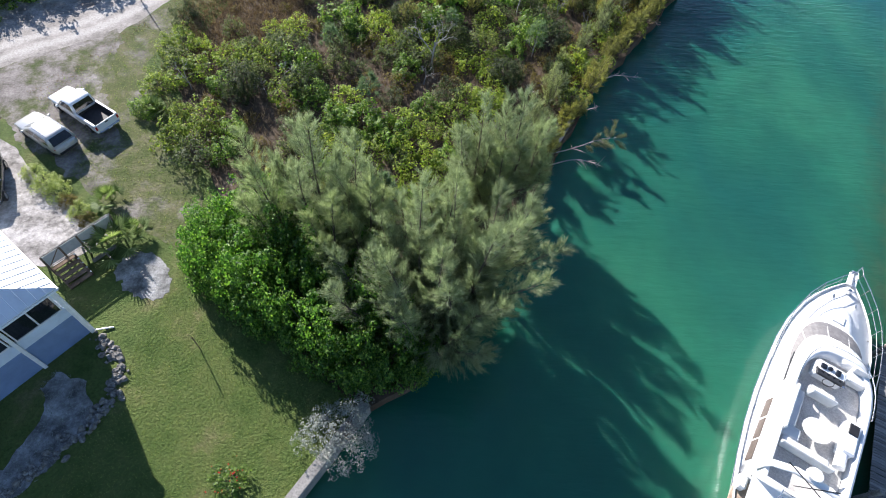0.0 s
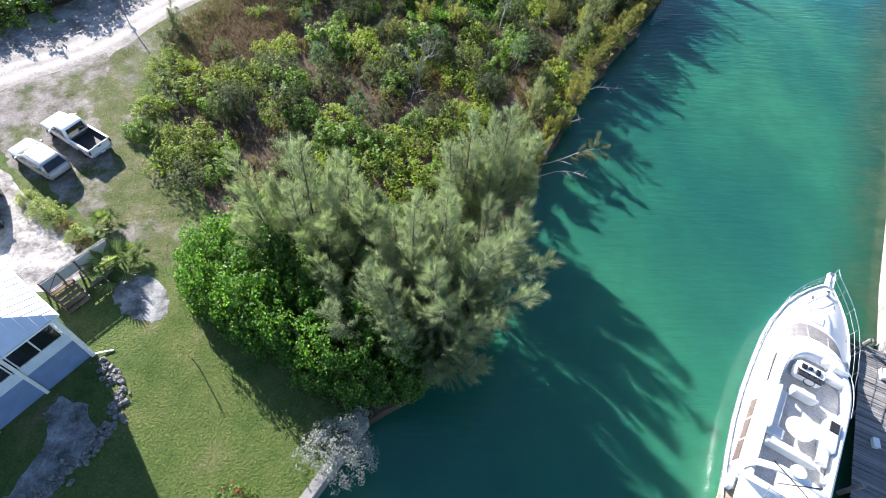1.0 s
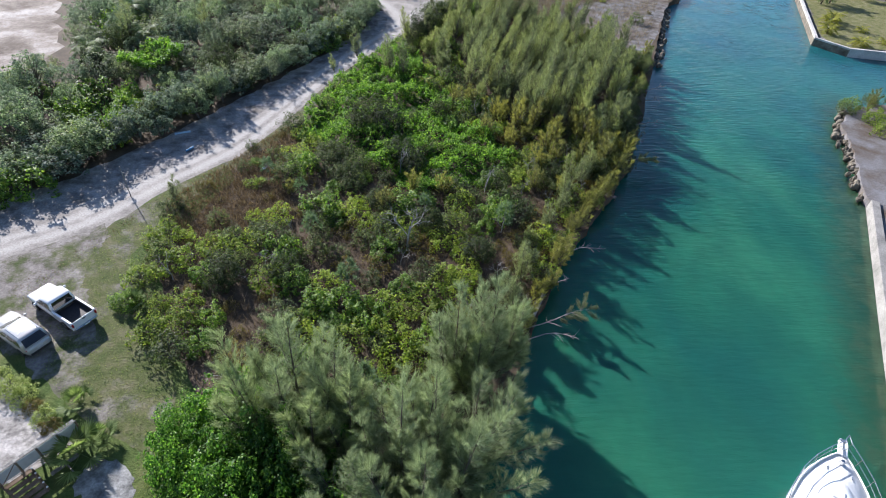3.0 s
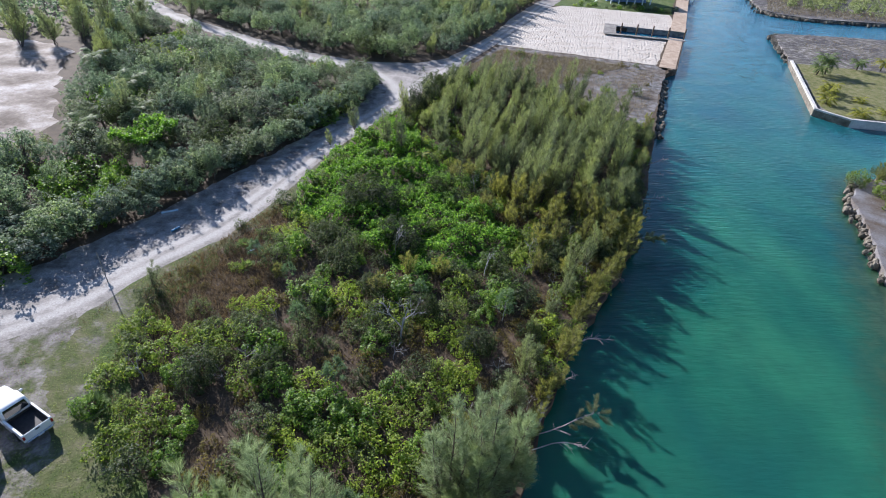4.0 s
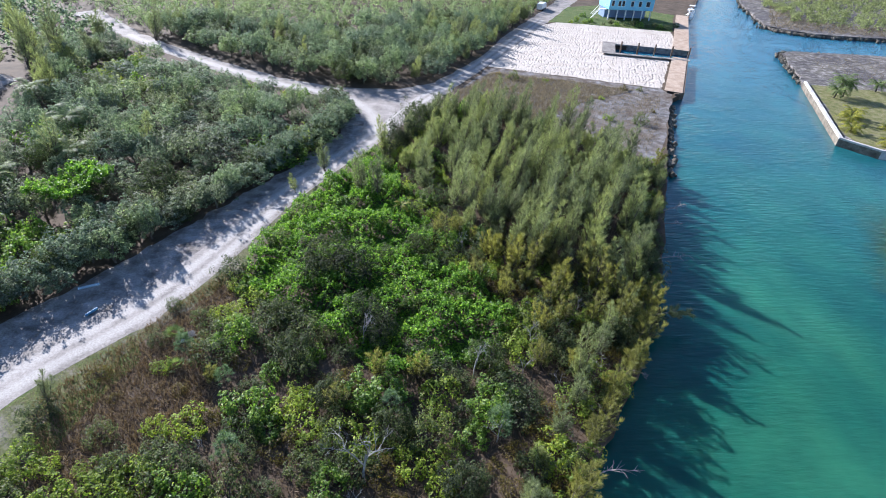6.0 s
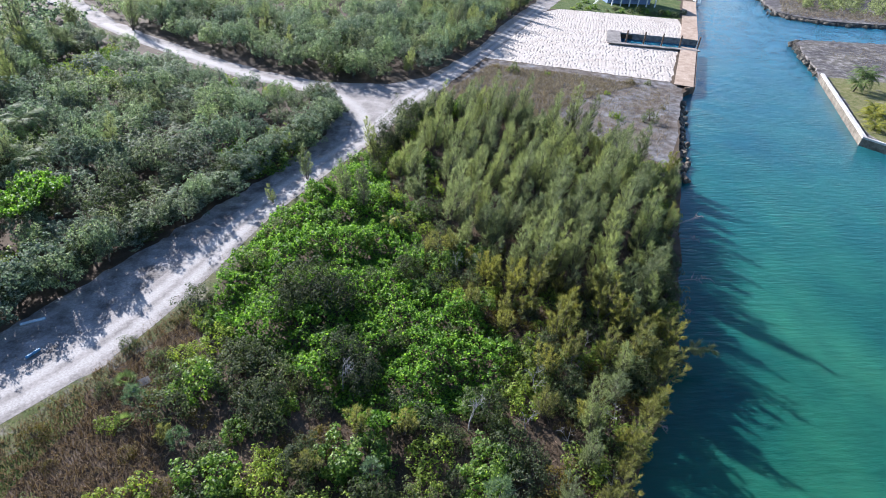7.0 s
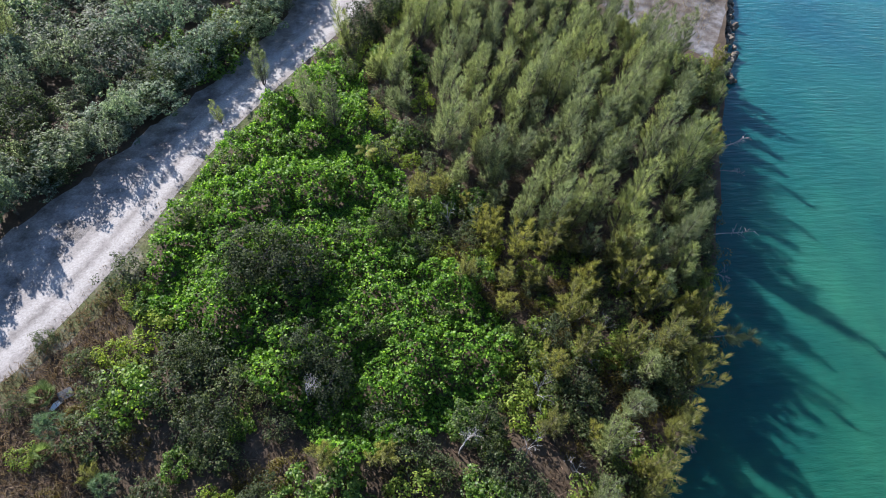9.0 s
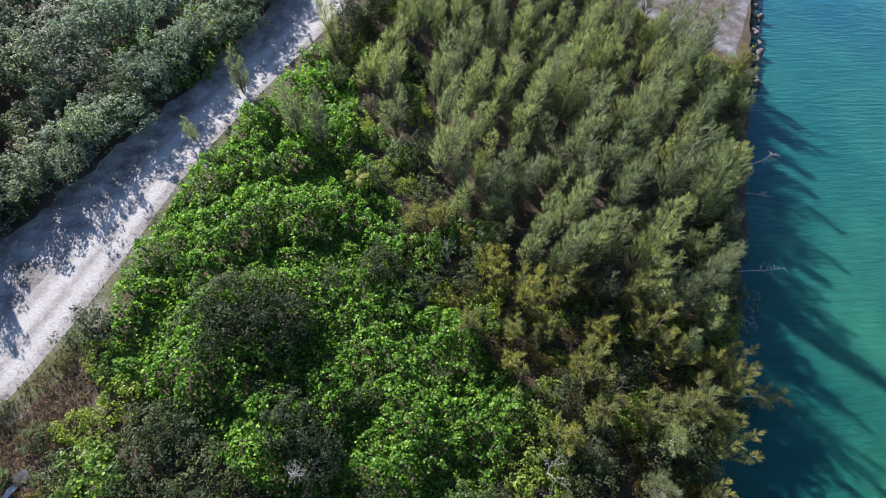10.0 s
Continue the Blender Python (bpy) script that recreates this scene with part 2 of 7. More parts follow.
M["dry_lawn"] = rough_mat("dry_lawn", [(0.34, (0.1, 0.115, 0.035)), (0.48, (0.16, 0.16, 0.06)), (0.6, (0.205, 0.19, 0.095)), (0.72, (0.26, 0.24, 0.16))], 0.8, 6, 1.0, 0.09)
M["concrete"] = rough_mat("concrete", [(0.3, (0.162, 0.156, 0.146)), (0.5, (0.27, 0.259, 0.243)), (0.7, (0.335, 0.324, 0.302))], 0.6, 9, 0.3, 0.02)
M["pale_concrete"] = rough_mat("pale_concrete", [(0.3, (0.36, 0.34, 0.32)), (0.5, (0.52, 0.5, 0.47)), (0.7, (0.62, 0.6, 0.57))], 0.6, 9, 0.3, 0.02)
M["sea_rock"] = rough_mat("sea_rock", [(0.3, (0.07, 0.058, 0.045)), (0.5, (0.16, 0.14, 0.11)), (0.7, (0.27, 0.24, 0.19))], 0.9, 7, 0.7, 0.08)
M["stone"] = rough_mat("stone", [(0.3, (0.084, 0.078, 0.072)), (0.5, (0.192, 0.186, 0.174)), (0.7, (0.33, 0.324, 0.312))], 1.5, 14, 0.5, 0.03, 0.9, "Object")
M["grey_wood"] = rough_mat("grey_wood", [(0.3, (0.13, 0.12, 0.11)), (0.5, (0.25, 0.23, 0.21)), (0.7, (0.36, 0.34, 0.31))], 1.5, 12, 0.4, 0.02)
M["brown_wood"] = rough_mat("brown_wood", [(0.3, (0.09, 0.06, 0.04)), (0.5, (0.17, 0.12, 0.085)), (0.7, (0.25, 0.19, 0.14))], 1.5, 12, 0.4, 0.02)
M["deck_wood"] = rough_mat("deck_wood", [(0.3, (0.3, 0.22, 0.16)), (0.5, (0.42, 0.32, 0.24)), (0.7, (0.5, 0.4, 0.31))], 0.8, 8, 0.3, 0.02)
M["bark"] = rough_mat("bark", [(0.3, (0.06, 0.05, 0.04)), (0.5, (0.13, 0.11, 0.09)), (0.7, (0.2, 0.18, 0.155))], 2.0, 16, 0.6, 0.03, 0.95, "Object")
M["dead_wood"] = rough_mat("dead_wood", [(0.3, (0.22, 0.2, 0.19)), (0.5, (0.36, 0.34, 0.32)), (0.7, (0.5, 0.48, 0.46))], 2.0, 16, 0.5, 0.02, 0.9, "Object")
M["white_paint"] = paint("white_paint", (0.78, 0.78, 0.77), 0.4, 0, 0.08)
M["car_white"] = paint("car_white", (0.8, 0.8, 0.8), 0.25, 0, 0.04, 1.0, 0.6)
M["car_silver"] = paint("car_silver", (0.46, 0.455, 0.45), 0.28, 0.25, 0.05, 1.0, 0.7)
M["car_grey"] = paint("car_grey", (0.05, 0.055, 0.065), 0.25, 0.4, 0.1, 1.0, 0.7)
M["gelcoat"] = paint("gelcoat", (0.84, 0.84, 0.83), 0.22, 0, 0.03, 0.8, 0.3)
M["vinyl"] = paint("vinyl", (0.7, 0.7, 0.68), 0.5, 0, 0.08, 2.0)
M["fly_carpet"] = rough_mat("fly_carpet", [(0.3, (0.48, 0.46, 0.43)), (0.5, (0.58, 0.56, 0.53)), (0.7, (0.66, 0.64, 0.61))], 1.2, 14, 0.3, 0.02, 0.9, "Object")
M["black_trim"] = paint("black_trim", (0.02, 0.02, 0.022), 0.5, 0, 0.2)
M["tyre"] = paint("tyre", (0.018, 0.018, 0.018), 0.8, 0, 0.2, 5)
M["bedliner"] = paint("bedliner", (0.03, 0.026, 0.026), 0.7, 0, 0.3, 4)
M["steel"] = paint("steel", (0.6, 0.61, 0.62), 0.25, 0.9, 0.1)
M["red_lens"] = paint("red_lens", (0.4, 0.02, 0.02), 0.2, 0, 0.1)
M["clear_lens"] = paint("clear_lens", (0.7, 0.72, 0.75), 0.1, 0.2, 0.1)
M["smoked"] = paint("smoked", (0.015, 0.017, 0.02), 0.06, 0, 0.2, 1.0, 0.5)
M["sun_cover"] = paint("sun_cover", (0.2, 0.19, 0.19), 0.6, 0, 0.2, 4)
M["teak"] = paint("teak", (0.1, 0.0775, 0.065), 0.6, 0, 0.2, 4)
M["wall_blue"] = paint("wall_blue", (0.17, 0.25, 0.42), 0.7, 0, 0.1, 1.2)
M["wall_pale"] = paint("wall_pale", (0.62, 0.7, 0.8), 0.6, 0, 0.08, 1.2)
M["turquoise"] = paint("turquoise", (0.22, 0.56, 0.74), 0.6, 0, 0.06, 0.7)
M["metal_roof"] = paint("metal_roof", (0.72, 0.75, 0.78), 0.35, 0.25, 0.06, 1.0)
M["blue_tarp"] = paint("blue_tarp", (0.1, 0.3, 0.5), 0.5, 0, 0.1)
M["window_glass"] = paint("window_glass", (0.015, 0.018, 0.022), 0.05, 0, 0.1, 1.0, 0.6)
M["screen"] = paint("screen", (0.42, 0.43, 0.42), 0.6, 0, 0.1, 3.0)
M["rope"] = paint("rope", (0.5, 0.48, 0.42), 0.8, 0, 0.1)

# leaves
M["leaf_seagrape"] = leaf_mat("leaf_seagrape", (0.04, 0.095, 0.017), (0.112, 0.205, 0.034), (0.25, 0.355, 0.068), 0.5, 0.5, 0.25, (1.4, 1.5, 0.95), 0.4)
M["leaf_mound"] = leaf_mat("leaf_mound", (0.026, 0.084, 0.013), (0.08, 0.186, 0.027), (0.205, 0.345, 0.056), 0.5, 0.5, 0.2, (1.35, 1.5, 0.95), 0.4)
M["leaf_vine"] = leaf_mat("leaf_vine", (0.029, 0.082, 0.012), (0.094, 0.2, 0.027), (0.235, 0.39, 0.062), 0.55, 0.5, 0.25, (1.4, 1.5, 0.95), 0.35)
M["leaf_yellow"] = leaf_mat("leaf_yellow", (0.09, 0.145, 0.024), (0.178, 0.255, 0.044), (0.32, 0.375, 0.068), 0.58, 0.5, 0.25, (1.4, 1.5, 0.95), 0.3)
M["leaf_olive"] = leaf_mat("leaf_olive", (0.034, 0.055, 0.024), (0.08, 0.112, 0.047), (0.185, 0.205, 0.1), 0.58, 0.5, 0.25, (1.4, 1.5, 0.95), 0.3)
M["leaf_forest"] = leaf_mat("leaf_forest", (0.064, 0.102, 0.062), (0.17, 0.233, 0.15), (0.33, 0.392, 0.28), 0.66, 0.45, 0.28, (1.3, 1.4, 1.0), 0.22)
M["leaf_grey"] = leaf_mat("leaf_grey", (0.058, 0.08, 0.046), (0.142, 0.178, 0.108), (0.3, 0.335, 0.235), 0.62, 0.45, 0.25, (1.3, 1.4, 1.0), 0.25)
M["leaf_dark"] = leaf_mat("leaf_dark", (0.0195, 0.034, 0.0149), (0.0433, 0.064, 0.0276), (0.0919, 0.113, 0.0477), 0.65, 0.45, 0.2, (1.4, 1.5, 0.95), 0.25)
M["leaf_rust"] = leaf_mat("leaf_rust", (0.07, 0.06, 0.015), (0.13, 0.11, 0.03), (0.19, 0.14, 0.04), 0.5)
M["leaf_pale"] = leaf_mat("leaf_pale", (0.17, 0.23, 0.06), (0.31, 0.38, 0.12), (0.5, 0.53, 0.22), 0.5, 0.4, 0.1)
M["straw"] = leaf_mat("straw", (0.14, 0.105, 0.075), (0.23, 0.18, 0.13), (0.36, 0.3, 0.22), 0.8, 0.2, 0.1)
M["leaf_silver"] = leaf_mat("leaf_silver", (0.157, 0.177, 0.157), (0.276, 0.295, 0.266), (0.413, 0.433, 0.394), 0.5, 0.15, 0.1)
M["needle_grey"] = leaf_mat("needle_grey", (0.125, 0.168, 0.09), (0.235, 0.297, 0.172), (0.41, 0.475, 0.295), 0.6, 0.5, 0.15, (1.1, 1.15, 0.86))
M["needle_olive"] = leaf_mat("needle_olive", (0.092, 0.116, 0.057), (0.2, 0.238, 0.128), (0.38, 0.425, 0.25), 0.6, 0.5, 0.28, (1.15, 1.2, 0.8))
M["needle_gold"] = leaf_mat("needle_gold", (0.1, 0.112, 0.04), (0.212, 0.222, 0.08), (0.37, 0.368, 0.15), 0.6, 0.5, 0.22, (1.2, 1.2, 0.7))
M["needle_blue"] = leaf_mat("needle_blue", (0.06, 0.1, 0.058), (0.115, 0.178, 0.105), (0.19, 0.265, 0.16), 0.5, 0.35, 0.1)
M["frond"] = leaf_mat("frond", (0.075, 0.115, 0.038), (0.135, 0.19, 0.07), (0.23, 0.29, 0.125), 0.6, 0.35, 0.15, (1.4, 1.5, 0.95), 0.15)
M["frond_yellow"] = leaf_mat("frond_yellow", (0.16, 0.17, 0.02), (0.26, 0.26, 0.035), (0.36, 0.34, 0.06), 0.62, 0.4, 0.1)
M["dry_grass"] = leaf_mat("dry_grass", (0.1, 0.067, 0.044), (0.178, 0.12, 0.082), (0.27, 0.205, 0.145), 0.8, 0.2, 0.1)
M["grass"] = leaf_mat("grass", (0.0945, 0.161, 0.0378), (0.169, 0.246, 0.0567), (0.36, 0.36, 0.132), 0.6, 0.3, 0.1)


def water_mat():
    """Milky canal water: a pale sandy bed under green water, with ripples on top."""
    m, nt, p, out = nodes_of("canal_water")
    patch = noise_tex(nt, 0.07, 4, 0.55, "World", (1.0, 0.55, 1.0, radians(28)))
    c = ramp(nt, patch.outputs["Fac"], [(0.34, (0.005, 0.067, 0.062)), (0.5, (0.012, 0.102, 0.068)), (0.66, (0.026, 0.148, 0.084))])
    fine = noise_tex(nt, 0.35, 5, 0.6, "World")
    g = ramp(nt, fine.outputs["Fac"], [(0.3, (0.82, 0.85, 0.88)), (0.7, (1.14, 1.1, 1.08))])
    c = mixed(nt, 1.0, c, g, "MULTIPLY")
    # bluer up the canal: partly deeper water, partly sky reflection put into the colour
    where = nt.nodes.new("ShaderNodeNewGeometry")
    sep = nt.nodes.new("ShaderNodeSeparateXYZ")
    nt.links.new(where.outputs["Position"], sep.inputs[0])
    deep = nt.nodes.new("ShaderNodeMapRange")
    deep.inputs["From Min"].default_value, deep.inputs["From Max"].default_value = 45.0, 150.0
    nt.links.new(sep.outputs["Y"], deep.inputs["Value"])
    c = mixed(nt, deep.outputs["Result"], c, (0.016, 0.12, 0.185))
    milky = nt.nodes.new("ShaderNodeMapRange")
    milky.inputs["From Min"].default_value, milky.inputs["From Max"].default_value = 42.0, 12.0
    milky.inputs["To Max"].default_value = 0.28
    nt.links.new(sep.outputs["Y"], milky.inputs["Value"])
    c = mixed(nt, milky.outputs["Result"], c, (0.04, 0.21, 0.115))
    # sandy shallows with weed along the eastern bank
    geo = nt.nodes.new("ShaderNodeNewGeometry")
    dot = nt.nodes.new("ShaderNodeVectorMath")
    dot.operation = "DOT_PRODUCT"
    dot.inputs[1].default_value = (0.879, -0.477, 0.0)
    nt.links.new(geo.outputs["Position"], dot.inputs[0])
    rag = noise_tex(nt, 0.5, 5, 0.65, "World")
    mad = nt.nodes.new("ShaderNodeMath")
    mad.operation = "MULTIPLY_ADD"
    mad.inputs[1].default_value = 5.0
    nt.links.new(rag.outputs["Fac"], mad.inputs[0])
    nt.links.new(dot.outputs["Value"], mad.inputs[2])
    near = nt.nodes.new("ShaderNodeMapRange")
    near.inputs["From Min"].default_value, near.inputs["From Max"].default_value = 18.8, 22.5
    nt.links.new(mad.outputs["Value"], near.inputs["Value"])
    up = nt.nodes.new("ShaderNodeVectorMath")
    up.operation = "DOT_PRODUCT"
    up.inputs[1].default_value = (0.477, 0.879, 0.0)
    nt.links.new(geo.outputs["Position"], up.inputs[0])
    end = nt.nodes.new("ShaderNodeMapRange")
    end.inputs["From Min"].default_value, end.inputs["From Max"].default_value = 98.0, 88.0
    nt.links.new(up.outputs["Value"], end.inputs["Value"])
    both = nt.nodes.new("ShaderNodeMath")
    both.operation = "MULTIPLY"
    nt.links.new(near.outputs["Result"], both.inputs[0])
    nt.links.new(end.outputs["Result"], both.inputs[1])
    weed = ramp(nt, rag.outputs["Fac"], [(0.35, (0.014, 0.05, 0.026)), (0.6, (0.036, 0.08, 0.045))])
    c = mixed(nt, both.outputs["Value"], c, weed)
    nt.links.new(c, p.inputs["Base Color"])
    p.inputs["Roughness"].default_value, p.inputs["IOR"].default_value = 0.08, 1.333
    p.inputs["Subsurface Weight"].default_value, p.inputs["Subsurface Scale"].default_value = 1.0, 0.95
    p.inputs["Subsurface Radius"].default_value = (0.6, 1.4, 1.4)
    w1 = noise_tex(nt, 1.25, 3, 0.55, "World", (0.42, 1.9, 1.0, radians(-6)))
    w2 = noise_tex(nt, 0.22, 2, 0.5, "World")
    mul = nt.nodes.new("ShaderNodeMath")
    mul.operation = "MULTIPLY"
    nt.links.new(w1.outputs["Fac"], mul.inputs[0])
    wind = nt.nodes.new("ShaderNodeMapRange")
    wind.inputs["From Min"].default_value, wind.inputs["From Max"].default_value = 22.0, 75.0
    wind.inputs["To Min"].default_value, wind.inputs["To Max"].default_value = 0.3, 1.0
    nt.links.new(sep.outputs["Y"], wind.inputs["Value"])
    gust = nt.nodes.new("ShaderNodeMath")
    gust.operation = "MULTIPLY"
    nt.links.new(w2.outputs["Fac"], gust.inputs[0])
    nt.links.new(wind.outputs["Result"], gust.inputs[1])
    nt.links.new(gust.outputs["Value"], mul.inputs[1])
    bumped(nt, p, mul.outputs["Value"], 1.0, 0.2)
    return m


M["water"] = water_mat()

# ---- ground, water, roads ----
D, N = Vector((0.477, 0.879)), Vector((0.879, -0.477))     # along the canal, and across it
ORIGIN = Vector((-4.7, 4.8))


def canal(u, v):
    p = ORIGIN + D * u + N * v
    return (p.x, p.y)


def wavy(pts, step=1.0, amp=0.3, seed=0, closed=True):
    """An outline with points every step metres, pushed about by noise."""
    res, n = [], len(pts)
    for i in range(n if closed else n - 1):
        a, b = Vector(pts[i]), Vector(pts[(i + 1) % n])
        k = max(1, min(400, int((b - a).length / step)))
        for j in range(k):
            p = a.lerp(b, j / k)
            q = noise.noise_vector((p.x * 0.35 + seed, p.y * 0.35, seed * 1.7)) + 0.5 * noise.noise_vector((p.x * 1.1, p.y * 1.1 + seed, 3.0))
            q += 0.45 * noise.noise_vector((p.x * 3.1, p.y * 3.1, seed + 8.0))
            res.append((p.x + q.x * amp, p.y + q.y * amp))
    if not closed:
        res.append(tuple(pts[-1]))
    return res


def fill(outline, z):
    """A flat sheet inside an outline."""
    bm = bmesh.new()
    vs = [bm.verts.new((x, y, z)) for x, y in outline]
    es = [bm.edges.new((vs[i], vs[(i + 1) % len(vs)])) for i in range(len(vs))]
    bmesh.ops.triangle_fill(bm, edges=es, use_beauty=True, use_dissolve=False)
    bm.verts.index_update()
    b = Build().add([v.co for v in bm.verts], [[v.index for v in f.verts] for f in bm.faces])
    bm.free()
    return b


def land(outline, z0=-3.5, z1=0.0):
    b = fill(outline, z1)
    n = len(outline)
    o = len(b.v)
    b.v += [(x, y, z1) for x, y in outline] + [(x, y, z0) for x, y in outline]
    b.f += [(o + i, o + (i + 1) % n, o + n + (i + 1) % n, o + n + i) for i in range(n)]
    return b


SHORE = [(-40, -60), (-14, -12.6), (-4.9, 4.6), (-1.6, 9.6)]
WILD = wavy([(-1.6, 9.6), (0.9, 11.1), (3.0, 13.6), (5.4, 18), (9.0, 25.4), (11.3, 30.5), (15.6, 38.4), (20, 44), (25.3, 52), (30, 62.5), (34, 71.5), (38, 81), (42.5, 91.5), (50.4, 110.2)], 0.9, 0.35, 5, False)
FAR_EDGE = [(53.2, 113.2), (54.9, 114.6), (66.0, 137.8), (49.0, 141.6), (52.3, 150.6), (70.1, 146.6), (87.6, 186.5), (160, 320), (700, 1300), (700, 3000), (-3000, 3000), (-3000, -3000), (-40, -3000)]
land_main = setting("ground", land(SHORE + WILD + FAR_EDGE), M["earth"], "brown sandy earth under scrub reaching the canal", "ground")
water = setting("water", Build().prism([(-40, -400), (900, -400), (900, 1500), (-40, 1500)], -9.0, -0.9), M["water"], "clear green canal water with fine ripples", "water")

EAST = [(13, -400), canal(-30, 27.5), canal(30, 26.95), canal(44, 27.4), canal(61.5, 28.1)] + wavy([canal(63, 27.2), canal(72, 27.2), canal(81, 26.3), canal(85.5, 27.6), canal(91, 32), canal(93, 60)], 1.2, 0.5, 9, False) + [(900, 300), (900, -400)]
setting("ground_east", land(EAST), M["bare_lot"], "pale rocky ground behind the eastern seawall", "ground")
ISLE = [canal(114.8, 24.6)] + [canal(148, 22.0)] + wavy([canal(149, 21.8), canal(160, 20.6), canal(174, 19.2), canal(178, 20.5), canal(186, 36), canal(210, 90)], 2, 0.7, 12, False) + [(600, 200), (600, 80), (140, 84.5), (80.5, 88.7), (74.6, 89.8)]
setting("ground_isle", land(ISLE, -3.5, 0.05), M["isle_soil"], "grey cleared ground of a walled lot by the canal", "ground")
NORTH = wavy([(300, 800), (160, 300), (123, 220.5), (110.5, 183), (114, 177.5), (124, 173), (145, 172), (300, 180)], 3, 0.8, 14, False) + [(900, 200), (900, 800)]
setting("ground_north", land(NORTH, -3.5, 0.0), M["isle_soil"], "scrubby far bank of the canal", "ground")


ROAD_L = [(-60, 8), (-44, 26), (-35, 37), (-29.2, 43.2), (-23.8, 50.6), (-18.9, 56.5), (-15.0, 63.5), (-11.5, 71.6), (-7.2, 80.4), (-2.8, 90), (-1.8, 98), (-2, 103), (-7, 107), (-19.5, 111), (-29, 117.5), (-42, 128.5), (-56, 141), (-74, 158)]
ROAD_R = [(-52, 2), (-37, 20), (-29, 30.5), (-25.6, 38), (-21.4, 46), (-16.6, 51.6), (-13.6, 59.2), (-10.0, 70.6), (-5.2, 80.6), (0.3, 90.2), (6.2, 101), (12.2, 113), (22, 133), (38.6, 165.4), (55, 198.3), (110, 310)]
ROAD_UP = [(-70, 164), (-51.5, 142), (-43, 134), (-31, 124.4), (-19, 116), (-8, 111.4), (2, 111.5), (9, 116), (18.5, 132.6), (28.6, 156.7), (44.1, 188.3), (100, 312)]
road_outline = wavy([(x + 0.7, y - 0.35) if y < 95 else (x, y) for x, y in ROAD_L], 0.5, 0.8, 2, False) + wavy(ROAD_UP, 0.8, 0.45, 4, False) + wavy(ROAD_R, 0.8, 0.45, 3, False)[::-1]
setting("road", fill(road_outline, 0.012), M["lime_road"], "unpaved pale limestone road with worn ruts", "road")


setting("road_shoulder", fill(wavy([(-46, 24), (-35, 35.6), (-28, 42), (-22.6, 49.6), (-17.7, 55.5), (-13.8, 62.5), (-10.4, 70.7), (-6.1, 79.6), (-1.7, 89.6), (-0.6, 99), (-4.4, 99), (-6, 90), (-10.6, 79.5), (-16.6, 69), (-21.6, 60.2), (-26.2, 53), (-31.5, 46.6), (-38.5, 39.5), (-50, 30)], 0.7, 0.6, 42), 0.009), M["dusty_shoulder"], "grey dusty shoulder in the shade of the woods", "road")


def smooth_line(pts, step):
    """A rounded line through the points (Catmull-Rom)."""
    q = [Vector(p) for p in pts]
    q = [q[0] * 2 - q[1]] + q + [q[-1] * 2 - q[-2]]
    res = []
    for i in range(1, len(q) - 2):
        k = max(2, int((q[i + 1] - q[i]).length / step))
        for j in range(k):
            t = j / k
            res.append(0.5 * (2 * q[i] + (q[i + 1] - q[i - 1]) * t + (2 * q[i - 1] - 5 * q[i] + 4 * q[i + 1] - q[i + 2]) * t * t + (3 * q[i] - q[i - 1] - 3 * q[i + 1] + q[i + 2]) * t ** 3))
    return res + [q[-2]]


def ribbon(line, half, z):
    """A strip along a line, with its place across in the uv map."""
    pts = smooth_line(line, 1.0)
    verts, faces = [], []
    for i, p in enumerate(pts):
        d = (pts[min(i + 1, len(pts) - 1)] - pts[max(i - 1, 0)]).normalized()
        for k in (-1, 0, 1):
            verts.append((p.x + d.y * half * k, p.y - d.x * half * k, z))
    for i in range(len(pts) - 1):
        for k in (0, 1):
            faces.append((i * 3 + k, i * 3 + k + 1, i * 3 + k + 4, i * 3 + k + 3))
    me = bpy.data.meshes.new("wheel_track")
    me.from_pydata(verts, [], faces)
    uv = me.uv_layers.new(name="across")
    for lp in me.loops:
        uv.data[lp.index].uv = (lp.vertex_index // 3, (lp.vertex_index % 3) * 0.5)
    return me


TRACK = [(-40, 27), (-33, 36), (-27.2, 40.6), (-22.4, 47.2), (-17.5, 53.6), (-14.1, 61.2), (-10.7, 70.9), (-6.2, 80.4), (-1.1, 90), (2.8, 98.5), (6.6, 107), (16, 124), (26, 144), (41, 176)]
setting("wheel_track", ribbon(TRACK, 1.8, 0.018), M["two_ruts"], "pair of bright worn wheel ruts in crushed limestone", "road")
setting("wheel_track", ribbon([(-1.0, 91), (-1.2, 98), (-4.5, 104.5), (-12, 109.5), (-20, 113.4), (-30, 120.8), (-43, 131), (-54, 141)], 1.6, 0.024), M["one_rut"], "bright worn wheel track of crushed limestone", "road")

setting("lawn", fill(wavy([(-29.5, 31.5), (-26, 38.2), (-21.6, 46), (-17.5, 51.5), (-16, 47), (-19.5, 36), (-16, 28), (-12, 22), (-8, 14), (-2.2, 9.4), (-4.8, 5.2), (-14, -11.5), (-30, -12), (-30, 20)], 0.9, 0.4, 31), 0.006), M["lawn"], "mown green lawn by the seawall", "lawn")
setting("verge", fill(wavy([(-29, 32.6), (-25.4, 38.6), (-21.4, 45.9), (-13.2, 59.8), (-9.7, 70.5), (-4.9, 80.3), (-2.4, 84.6), (-3.4, 79.6), (-8.4, 69), (-11.4, 58), (-15.5, 51), (-19, 44), (-21.5, 36), (-18, 28), (-13.8, 23), (-13.5, 18.5), (-18, 20.5), (-24, 25.5)], 0.8, 0.45, 33), 0.010), M["thin_verge"], "patchy dry grass on sandy soil", "grass")
